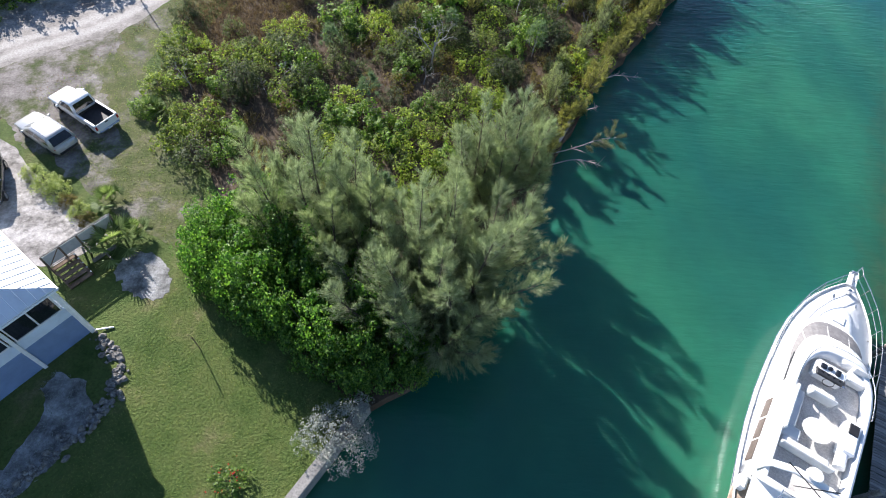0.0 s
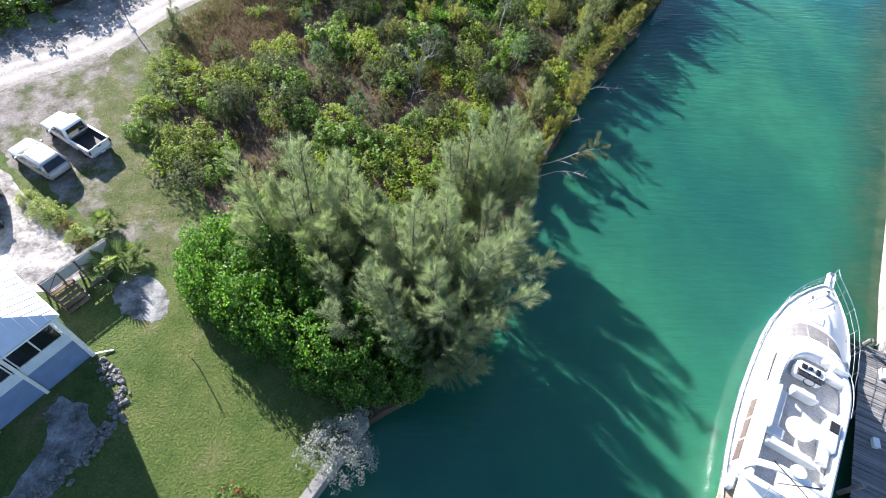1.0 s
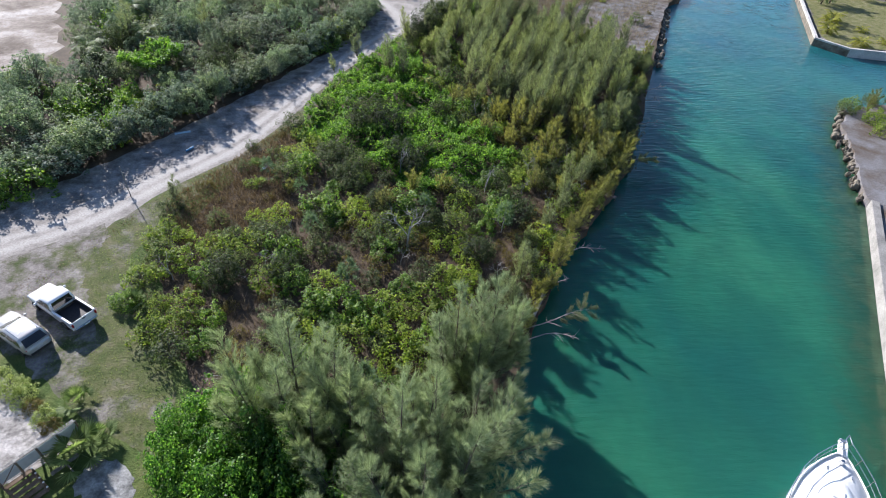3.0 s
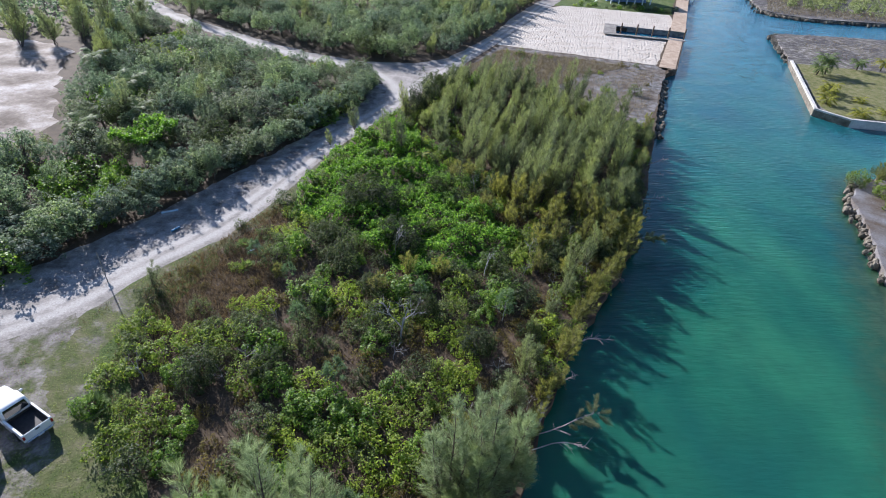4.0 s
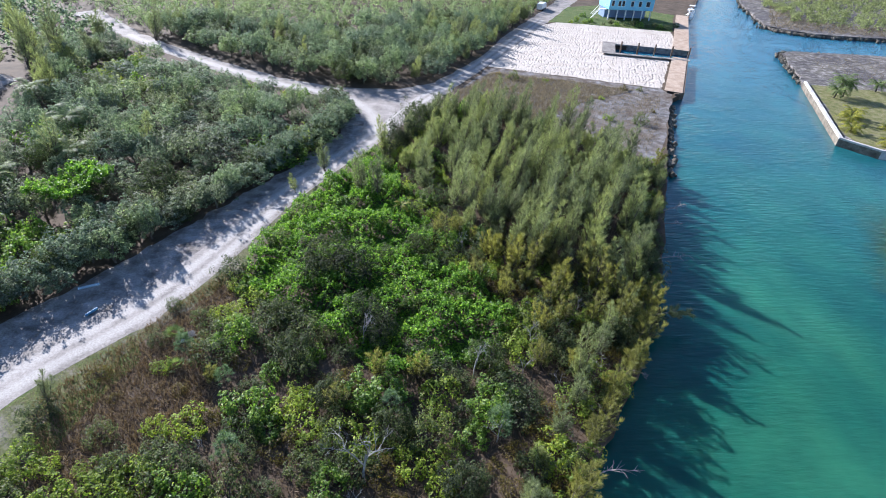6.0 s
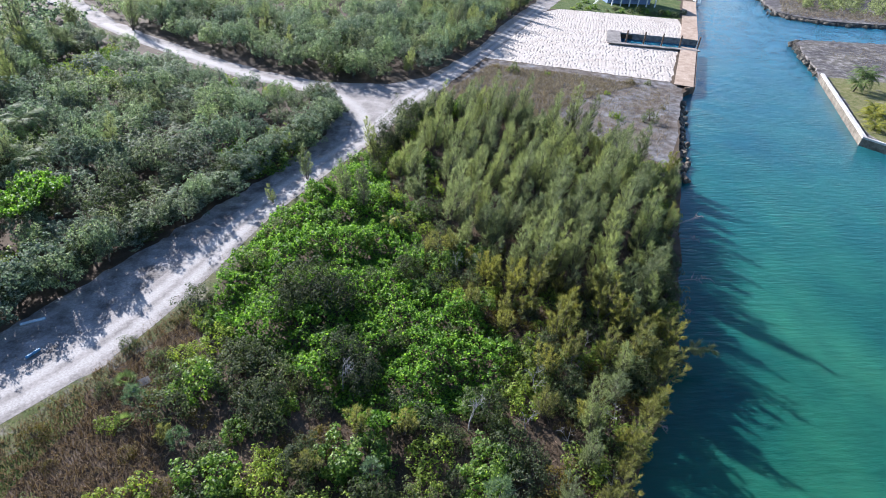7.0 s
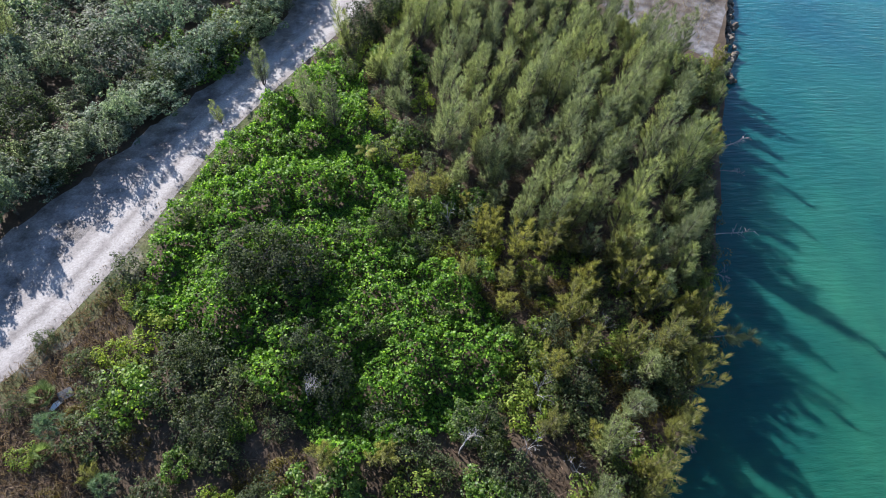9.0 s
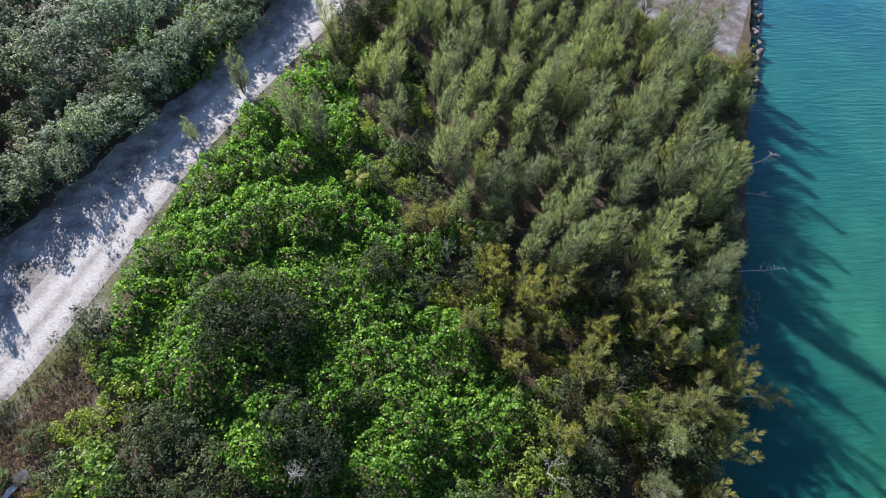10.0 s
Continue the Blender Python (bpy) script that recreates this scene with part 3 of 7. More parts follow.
setting("parking", fill(wavy([(-37, 34.5), (-31, 38.6), (-28, 39.6), (-25.4, 40.4), (-24.2, 38.4), (-24.2, 34), (-21.8, 29.6), (-20.6, 26.6), (-21.6, 24.9), (-23, 24.2), (-25.6, 26.2), (-28.6, 29)], 0.3, 0.8, 34), 0.016), M["worn_verge"], "grey dusty ground with thin grass under the parked cars", "ground")
setting("driveway", fill(wavy([(-34, 30.5), (-27.5, 26.4), (-21.3, 21.2), (-18.6, 19.6), (-20.6, 17.2), (-24.6, 17.5), (-34, 22)], 0.4, 0.3, 35), 0.02), M["driveway"], "pale crushed shell driveway beside the house", "driveway")
setting("gravel_pad", fill(wavy([(-17.5, 17.2), (-17.1, 18.1), (-16.2, 18.6), (-15.1, 18.4), (-14.3, 17.6), (-13.9, 16.6), (-14.2, 15.6), (-14.9, 15), (-15.9, 15.1), (-16.9, 15.9)], 0.2, 0.7, 36), 0.02), M["gravel"], "bare patch of pale gravel in the lawn", "gravel")
GRAVEL_BED = [(-18.4, 10.9), (-16.6, 10.2), (-15.7, 8.4), (-16.8, 5.7), (-19.5, 2.1), (-24, -2), (-24.6, -0.6), (-20.8, 3.2), (-18.6, 6.2), (-18, 8.6), (-18.8, 10)]
setting("gravel_path", fill(wavy(GRAVEL_BED, 0.3, 0.5, 37), 0.02), M["gravel"], "grey gravel bed behind the stone border", "gravel")
setting("cleared_lot", fill(wavy([(8, 100.5), (13, 111.5), (20.3, 127), (34.7, 123), (51.6, 117.2), (53, 114), (42, 92), (38, 84), (32, 90), (24, 103)], 1.2, 0.6, 38), 0.008), M["rubble"], "cleared lot of grey rubble and dry grass", "ground")
setting("sand_lot", fill(wavy([(20.2, 127.6), (22.4, 132.5), (40.4, 169.5), (46, 174.2), (75, 169), (69.4, 147), (52.0, 151.2), (48.2, 141.4), (62.4, 138.4), (52.0, 117.4), (34.7, 123.3)], 1.0, 0.35, 39), 0.014), M["furrowed_sand"], "dazzling white sand lot marked by machine tracks", "sand")
setting("sand_pad", fill(wavy([(-44, 69), (-45.5, 76), (-52, 90), (-57.5, 103), (-59, 110), (-64, 113.5), (-85, 118), (-90, 70), (-60, 60)], 1.5, 1.2, 40), 0.01), M["pad"], "cleared pad of pale sand in the woods", "sand")
setting("isle_lawn", fill(wavy([(74.6, 90.8), (73.6, 95.5), (86, 123.5), (97, 121.5), (110, 117), (150, 110), (150, 88)], 1.0, 0.4, 41), 0.06), M["dry_lawn"], "sunlit thin lawn with young palms", "lawn")


# ---- seawalls and docks ----
def wall_run(name, pts, width, z0, z1, mat, label, side=-1):
    """A wall with a flat top along a line; side says to which hand it is thick."""
    outer, inner = [Vector(p) for p in pts], []
    for i, p in enumerate(outer):
        d = (outer[min(i + 1, len(outer) - 1)] - outer[max(i - 1, 0)]).normalized()
        inner.append(p + Vector((d.y, -d.x)) * width * side)
    b = Build()
    ring = lambda i: [(outer[i].x, outer[i].y, z0), (outer[i].x, outer[i].y, z1 - 0.03), (outer[i].x + (inner[i].x - outer[i].x) * 0.06, outer[i].y + (inner[i].y - outer[i].y) * 0.06, z1), (inner[i].x, inner[i].y, z1), (inner[i].x, inner[i].y, z0)]
    b.loft([ring(i) for i in range(len(outer))])
    return setting(name, b, mat, label, "seawall")


out = lambda p, k: (p[0] + N.x * k, p[1] + N.y * k)
wall_run("seawall", [out(p, 0.12) for p in wavy([(-14, -12.6), (-4.9, 4.6), (-1.7, 9.4)], 1.2, 0.03, 70, False)], 0.55, -3.4, 0.22, M["concrete"], "weathered white concrete seawall along the lawn")
wall_run("seawall", [out(p, 0.3) for p in wavy([(9.8, 28.6), (10.9, 30.4), (11.9, 32.4)], 0.8, 0.08, 71, False)], 0.5, -3.4, 0.12, M["concrete"], "broken grey seawall half hidden by overhanging branches")
wall_run("seawall", [canal(-30, 27.0), canal(30, 26.55), canal(44, 27.05), canal(62, 27.8)], 0.75, -3.4, 0.2, M["concrete"], "long white concrete seawall on the far bank", 1)
wall_run("seawall", [canal(148, 21.7), canal(114.8, 24.2), (74.8, 89.3), (80.5, 88.2), (140, 84)], 0.55, -3.4, 0.5, M["pale_concrete"], "pale concrete seawall round a walled lot", -1)
wall_run("seawall_stain", [out(p, -0.03) for p in (canal(148, 21.7), canal(114.8, 24.2), (74.8, 89.3))], 0.1, -3.3, 0.22, M["sea_rock"], "dark weed-stained foot of the seawall", -1)
wall_run("bulkhead", [(52.9, 113.5), (55.1, 114.4), (66.4, 138.0)], 0.3, -3.4, 0.3, M["brown_wood"], "dark timber bulkhead under the dock")
wall_run("bulkhead", [(70.3, 146.4), (88, 186.3), (150, 300)], 0.3, -3.4, 0.3, M["brown_wood"], "dark timber bulkhead under the dock")
wall_run("bulkhead", [(66.2, 137.4), (48.7, 141.3), (52.1, 151.0), (70.3, 146.8)], 0.35, -3.4, 0.3, M["grey_wood"], "timber lining of a boat slip", 1)

# rocks along the wild banks
ROCKS = []
for k in range(4):
    rr = np.random.default_rng(300 + k)
    bm = bmesh.new()
    bmesh.ops.create_icosphere(bm, subdivisions=2, radius=1.0)
    for v in bm.verts:
        q = noise.noise_vector(v.co * 1.3 + Vector((k * 9, 0, 0)))
        v.co = Vector((v.co.x * 1.1, v.co.y * 0.9, v.co.z * 0.75)) + q * 0.38
    me = bpy.data.meshes.new("rock")
    bm.to_mesh(me)
    bm.free()
    ROCKS.append(me)


def rock_bank(name, label, line, spread, count, lo, hi, seed, z=0.0, mat="sea_rock"):
    """A heap of stones along a line, each one a piece."""
    rng = np.random.default_rng(seed)
    stones = [me.copy() for me in ROCKS]
    for me in stones:
        me.materials.append(M[mat])
    p0 = line[len(line) // 2]
    t = thing(name, label, "rocks", pose(p0[0], p0[1], z))
    for i in range(count):
        f = (i + rng.uniform(0, 1)) / count * (len(line) - 1)
        j = min(int(f), len(line) - 2)
        p = Vector(line[j]).lerp(Vector(line[j + 1]), f - j)
        s = rng.uniform(lo, hi)
        ob = new("rock", stones[i % 4])
        ob.parent = t
        ob.matrix_basis = pose(p.x - p0[0] + rng.normal() * spread, p.y - p0[1] + rng.normal() * spread, rng.uniform(-0.1, 0.25) * s, rng.uniform(0, 360), rng.uniform(0, 360), rng.uniform(0, 360)) @ Matrix.Diagonal((s, s * rng.uniform(0.7, 1), s, 1))
    return t


rock_bank("rock_wall", "low loose wall of grey fieldstones beside the lawn", [(-17.0, 13.0), (-16.0, 12.2), (-15.1, 11.0), (-14.9, 9.9), (-15.4, 8.6), (-16.2, 7.4), (-17.2, 6.0), (-18.2, 4.6), (-20, 2.2), (-22, 0)], 0.24, 190, 0.07, 0.24, 310, 0.0, "stone")
rock_bank("shore_rocks", "brown limestone boulders on the bank", [canal(62.5, 27.2), canal(72, 27.1), canal(81, 26.1), canal(85.6, 27.4), canal(91, 31.6), canal(93, 45)], 0.4, 150, 0.15, 0.48, 311, -0.6)
rock_bank("shore_rocks", "pale limestone rubble at the lot's edge", [canal(149, 21.6), canal(160, 20.3), canal(174, 18.9), canal(179, 20.3), canal(186, 36), canal(196, 58)], 0.6, 260, 0.15, 0.5, 312, -0.5)
rock_bank("shore_rocks", "grey limestone rubble along the undercut bank", [(38.6, 81.5), (42.9, 91.3), (46.5, 100), (50.6, 109.8)], 0.45, 120, 0.15, 0.5, 313, -0.7)
rock_bank("shore_rocks", "dark boulders of the far bank", [(160, 299), (123, 220), (110.4, 182.8), (114, 177), (124, 172.6), (145, 171.6), (200, 174)], 0.8, 280, 0.2, 0.6, 314, -0.6)


def planks(parent, name, origin, along, across, count, width, length, z, mat, thick=0.045, gap=0.012, seed=0):
    """Boards laid side by side; they share one mesh."""
    b = Build().box((0, 0, 0), (width - gap, length, thick), 0.006)
    me = b.mesh(name)
    me.materials.append(mat)
    ang = math.degrees(math.atan2(along.y, along.x))
    rng = np.random.default_rng(seed)
    for i in range(count):
        ob = new(name, me)
        ob.parent = parent
        p = Vector(origin) + along * (i + 0.5) * width + across * length * 0.5
        ob.matrix_basis = pose(p.x, p.y, z + rng.normal() * 0.004, rng.normal() * 0.3, rng.normal() * 0.5, ang + rng.normal() * 0.3)


def board_mat():
    m, nt, p, o = nodes_of("pier_board")
    oi = nt.nodes.new("ShaderNodeObjectInfo")
    c = ramp(nt, oi.outputs["Random"], [(0.0, (0.13, 0.125, 0.125)), (0.5, (0.2, 0.195, 0.19)), (1.0, (0.3, 0.29, 0.28))])
    g = noise_tex(nt, 3.0, 5, 0.7, "Object", (6, 0.6, 1))
    nt.links.new(mixed(nt, 1.0, c, ramp(nt, g.outputs["Fac"], [(0.3, (0.55, 0.55, 0.55)), (0.7, (1.2, 1.2, 1.2))]), "MULTIPLY"), p.inputs["Base Color"])
    p.inputs["Roughness"].default_value = 0.85
    bumped(nt, p, g.outputs["Fac"], 0.3, 0.01)
    return m


M["pier_board"] = board_mat()
pier_at = canal(-14, 24.9)
pier = thing("pier", "weathered grey plank pier beside the moored yacht", "pier", pose(pier_at[0], pier_at[1], 0))
planks(pier, "plank", (0, 0), D, N, 250, 0.152, 5.4, 0.28, M["pier_board"])
b = Build()
for v in (0.25, 2.6, 5.1):
    e = [Vector((*(N * v), 0.16)), Vector((*(D * 38 + N * v), 0.16))]
    b.tube(e, 0.1, 4)
part("beam", b, M["grey_wood"], pier)
for i in range(9):
    for v in (0.12, 2.6):
        p = D * (i * 4.7 + 0.3) + N * v
        tall = 1.1 if v < 1 and i % 2 == 0 else 0.16
        part("pile", Build().tube([(p.x, p.y, -3.2), (p.x, p.y, tall)], 0.14, 9), M["grey_wood"], pier)


def at_canal(u, v, z=0.0, turn=0.0):
    x, y = canal(u, v)
    return pose(x, y, z, 0, 0, math.degrees(math.atan2(D.y, D.x)) + turn)


crane = thing("davit", "white pivoting davit arm standing on the pier", "davit", at_canal(20.2, 26.6, 0.3, -160))
part("column", Build().tube([(0, 0, 0), (0, 0, 1.0)], [0.14, 0.1], 10), M["white_paint"], crane)
part("arm", Build().tube([(-0.3, 0, 1.0), (1.6, 0, 1.35)], [0.1, 0.06], 8), M["white_paint"], crane)
part("counterweight", Build().box((-0.5, 0, 0.98), (0.6, 0.5, 0.4), 0.08), M["white_paint"], crane)
for u, v, s in ((22.3, 26.2, 0.5), (17.6, 25.9, 0.42), (12.8, 26.3, 0.45), (9.8, 27.0, 0.6)):
    bx = thing("dock_box", "small white plastic storage box on the pier", "box", at_canal(u, v, 0.3, 12), "dock boxes")
    part("body", Build().box((0, 0, s * 0.3), (s * 1.3, s * 0.8, s * 0.6), 0.03), M["vinyl"], bx)
    part("lid", Build().box((0, 0, s * 0.64), (s * 1.36, s * 0.86, s * 0.1), 0.03), M["white_paint"], bx)
bin_ = thing("dock_bin", "dark bin standing on the pier", "bin", at_canal(11.2, 25.8, 0.3))
part("body", Build().tube([(0, 0, 0), (0, 0, 0.7)], [0.24, 0.3], 14), M["black_trim"], bin_)
part("lid", Build().tube([(0, 0, 0.7), (0, 0, 0.78)], [0.32, 0.22], 14), M["black_trim"], bin_)

# far dock and slip
def deck_poly(a, b, w):
    a, b = Vector(a), Vector(b)
    d = (b - a).normalized()
    n = Vector((-d.y, d.x)) * w
    return [tuple(a), tuple(b), tuple(b + n), tuple(a + n)]


fd = thing("dock", "broad tan timber dock along the sand lot", "dock", pose(0, 0, 0))
part("decking", Build().prism(deck_poly((54.5, 113.9), (66.5, 138.8), 3.2), 0.31, 0.4), M["deck_wood"], fd)
part("decking", Build().prism(deck_poly((70.0, 145.8), (89.5, 189.5), 3.6), 0.31, 0.4), M["deck_wood"], fd)
part("walkway", Build().prism([(66.4, 136.8), (66.6, 138.1), (48.0, 142.2), (47.7, 140.9)], 0.32, 0.42), M["grey_wood"], fd)
part("walkway", Build().prism([(51.0, 141.8), (48.0, 142.5), (51.3, 152.0), (54.0, 151.2)], 0.32, 0.41), M["grey_wood"], fd)
for i in range(5):
    p = Vector((51.8, 142.2)).lerp(Vector((67.0, 138.8)), (i + 0.1) / 4.2)
    pl = thing("mooring_pile", "dark round timber mooring pile in the slip", "pile", pose(p.x, p.y, -3.0), "slip piles")
    part("shaft", Build().tube([(0, 0, 0), (0, 0, 5.6)], [0.2, 0.17], 10), M["brown_wood"], pl)
    part("cap", Build().tube([(0, 0, 5.6), (0, 0, 5.68), (0, 0, 5.8)], [0.2, 0.2, 0.02], 10), M["brown_wood"], pl)

# ---- house with the metal roof ----
HC, HA, HB = Vector((-17.35, 13.15)), Vector((-0.61, -0.79)), Vector((-0.79, 0.61))


def hp(i, j, z):
    p = HC + HA * i + HB * j
    return (p.x, p.y, z)


def slab(b, i0, i1, j0, j1, z0, z1):
    return b.prism([hp(i0, j0, 0)[:2], hp(i1, j0, 0)[:2], hp(i1, j1, 0)[:2], hp(i0, j1, 0)[:2]], z0, z1)


house = thing("house", "raised blue house with a white ribbed metal roof", "house")
LA, LB, EAVE = 11.0, 9.0, 4.75
part("wall", slab(slab(Build(), 0.02, LA, 0.02, 0.2, 0, 2.1), 0.02, 0.2, 0.2, LB, 0, 2.1), M["wall_blue"], house, "deep blue lower wall")
part("wall", slab(slab(Build(), 0, LA, 0, 0.18, 2.1, 2.85), 0, 0.18, 0.18, LB, 2.1, EAVE), M["wall_pale"], house, "pale blue siding under the windows")
part("wall", slab(slab(Build(), 0, LA, LB - 0.18, LB, 0, EAVE), LA - 0.18, LA, 0.18, LB - 0.18, 0, EAVE), M["wall_pale"], house)
part("wall", slab(Build(), 0, LA, 0.02, 0.18, 4.5, EAVE), M["wall_pale"], house)
for k in range(5):
    i = k * 2.72
    part("post", slab(Build(), i - 0.09, i + 0.09, -0.12, 0.02, 0, EAVE), M["white_paint"], house, "white painted corner post")
    if k < 4:
        win = part("window", slab(slab(slab(slab(slab(Build(), i + 0.18, i + 0.25, 0.0, 0.14, 2.85, 4.5), i + 2.5, i + 2.57, 0, 0.14, 2.85, 4.5), i + 0.18, i + 2.57, 0, 0.14, 2.85, 2.92), i + 0.18, i + 2.57, 0, 0.14, 4.43, 4.5), i + 1.34, i + 1.42, 0, 0.14, 2.92, 4.43), M["white_paint"], house, "white window frame")
        part("pane", slab(Build(), i + 0.25, i + 1.34, 0.05, 0.07, 2.92, 4.43), M["window_glass"], win)
        part("pane", slab(Build(), i + 1.42, i + 2.5, 0.05, 0.07, 2.92, 4.43), M["window_glass"], win)
O = 0.32
RT, RJ = EAVE + 1.9, 3.3
e = [hp(-O, -O, EAVE), hp(LA + O, -O, EAVE), hp(LA + O, LB + O, EAVE), hp(-O, LB + O, EAVE)]
r1, r2 = hp(4.4, RJ, RT), hp(LA - 4.4, RJ, RT)
up = lambda p, k: (p[0], p[1], p[2] + k)
rb = Build().add([*e, r1, r2, *[up(p, 0.07) for p in (*e, r1, r2)]], [(6, 7, 11, 10), (7, 8, 11), (8, 9, 10, 11), (9, 6, 10), (0, 1, 5, 4), (1, 2, 5), (2, 3, 4, 5), (3, 0, 4), (0, 1, 7, 6), (1, 2, 8, 7), (2, 3, 9, 8), (3, 0, 6, 9)])
roof = part("roof", rb, M["metal_roof"], house, "white ribbed metal hip roof")
for k in range(1, 22):      # seams on the end slope
    j = -O + (LB + 2 * O) * k / 22
    t = min((j + O) / (RJ + O), (LB + O - j) / (LB + O - RJ))
    a_, b_ = Vector(hp(-O, j, EAVE + 0.08)), Vector(hp(-O + (4.4 + O) * t, j, EAVE + 0.08 + (RT - EAVE) * t))
    part("seam", Build().tube([a_, b_], 0.022, 4), M["metal_roof"], roof)
for k in range(1, 25):      # seams on the long slope
    i = -O + (LA + 2 * O) * k / 25
    t = min(1.0, (i + O) / (4.4 + O), (LA + O - i) / (4.4 + O))
    a_, b_ = Vector(hp(i, -O, EAVE + 0.08)), Vector(hp(i, -O + (RJ + O) * t, EAVE + 0.08 + (RT - EAVE) * t))
    part("seam", Build().tube([a_, b_], 0.022, 4), M["metal_roof"], roof)
g = Build()
for a_, b_ in ((e[0], e[1]), (e[0], e[3])):
    g.tube([up(a_, -0.08), up(b_, -0.08)], 0.07, 6)
part("gutter", g, M["white_paint"], house, "white gutter under the eaves")
part("downpipe", Build().tube([up(hp(-0.14, -0.14, 0), 4.6), hp(-0.14, -0.14, 0.15), hp(-0.9, -0.7, 0.06)], 0.05, 6), M["white_paint"], house)

# boarded walk with a railing, and steps
WA, WB = Vector((-20.6, 16.6)), Vector((-17.9, 19.9))
wd = (WB - WA).normalized()
wn_ = Vector((-wd.y, wd.x))
deck = thing("boardwalk", "grey timber boardwalk with a panelled railing", "boardwalk", pose(WA.x, WA.y, 0))
planks(deck, "plank", (0, 0), wd, wn_, 30, 0.142, 1.15, 0.88, M["pier_board"], 0.04, 0.01, 5)
for k in range(5):
    p = wd * (k * 1.05)
    part("post", Build().box((p.x, p.y, 0.95), (0.09, 0.09, 1.95), 0.01), M["brown_wood"], deck)
    q = p + wn_ * 1.1
    part("post", Build().box((q.x, q.y, 0.43), (0.1, 0.1, 0.88), 0.01), M["brown_wood"], deck)
    if k < 4:
        p2 = wd * ((k + 1) * 1.05)
        part("panel", Build().prism([tuple(p + wd * 0.05), tuple(p2 - wd * 0.05), tuple(p2 - wd * 0.05 + wn_ * 0.02), tuple(p + wd * 0.05 + wn_ * 0.02)], 1.0, 1.85), M["screen"], deck, "pale screen panel in the railing")
part("handrail", Build().tube([(0, 0, 1.93), (*(wd * 4.25), 1.93)], 0.05, 4), M["grey_wood"], deck)
part("brace", Build().tube([(*(wd * 0.1), 0.95), (*(wd * 1.0), 1.85)], 0.035, 4), M["brown_wood"], deck)
steps = thing("steps", "short flight of brown wooden steps to the lawn", "steps", pose(WA.x, WA.y, 0))
for k in range(5):
    p = wd * 0.45 - wn_ * (0.18 + k * 0.3) + wd * 0.25
    m_ = Matrix.Rotation(math.atan2(wd.y, wd.x), 4, "Z")
    part("tread", Build().box((p.x, p.y, 0.82 - k * 0.17), (1.35, 0.29, 0.045), 0.008, m_), M["brown_wood"], steps)
    part("newel", Build().box((*(p + wd * 0.72), 0.42 - k * 0.08), (0.08, 0.08, 0.95 - k * 0.15), 0.01, m_), M["brown_wood"], steps)
    part("newel_cap", Build().box((*(p + wd * 0.72), 0.93 - k * 0.155), (0.1, 0.1, 0.05), 0.015, m_), M["white_paint"], steps)
for s in (-0.62, 0.62):
    a_, b_ = wd * (0.7 + s) - wn_ * 0.0, wd * (0.7 + s) - wn_ * 1.5
    part("stringer", Build().prism([tuple(a_), tuple(b_), tuple(b_ + wd * 0.05), tuple(a_ + wd * 0.05)], 0.0, 0.06).tube([(a_.x, a_.y, 0.74), (b_.x, b_.y, 0.05)], 0.06, 4), M["brown_wood"], steps)
kerb = thing("planter_edge", "timber edging round the palmetto bed", "planter", pose(-18.4, 18.2, 0))
part("board", Build().box((0, 0, 0.14), (1.5, 0.08, 0.28), 0.01, Matrix.Rotation(0.9, 4, "Z")), M["grey_wood"], kerb)
part("board", Build().box((0.55, -0.35, 0.14), (1.2, 0.08, 0.28), 0.01, Matrix.Rotation(-0.7, 4, "Z")), M["grey_wood"], kerb)

# ---- vehicles ----
def wheel(parent, x, y, r=0.34, w=0.22):
    ty = part("tyre", Build().tube([(x, y - w / 2, r), (x, y - w / 2 + 0.03, r), (x, y + w / 2 - 0.03, r), (x, y + w / 2, r)], [r * 0.86, r, r, r * 0.86], 20), M["tyre"], parent)
    part("rim", Build().tube([(x, y - w / 2 - 0.012, r), (x, y + w / 2 + 0.012, r)], [r * 0.58, r * 0.58], 14), M["steel"], ty)


def body_ring(x, hw, z0, z1):
    s = [(hw * 0.86, z0), (hw * 0.98, z0 + 0.14), (hw, z0 + (z1 - z0) * 0.6), (hw * 0.97, z1 - 0.06), (hw * 0.88, z1)]
    return [(x, y, z) for y, z in s] + [(x, -y, z) for y, z in reversed(s)]


def pane_on(a, b, c, d, u0, u1, v0, v1, lift=0.012):
    """A thin pane over part of the flat face a b c d (a to b along the foot, d to c along the top)."""
    a, b, c, d = (Vector(p) for p in (a, b, c, d))
    n = (b - a).cross(d - a).normalized()
    if n.dot((a + b + c + d) / 4 - Vector((0, 0, 1.2))) < 0:
        n = -n
    at = lambda u, v: a.lerp(b, u).lerp(d.lerp(c, u), v)
    q = [at(u0, v0), at(u1, v0), at(u1, v1), at(u0, v1)]
    return Build().add([p + n * lift for p in q] + [p - n * 0.02 for p in q], [(0, 1, 2, 3), (4, 5, 6, 7), (0, 1, 5, 4), (1, 2, 6, 5), (2, 3, 7, 6), (3, 0, 4, 7)])


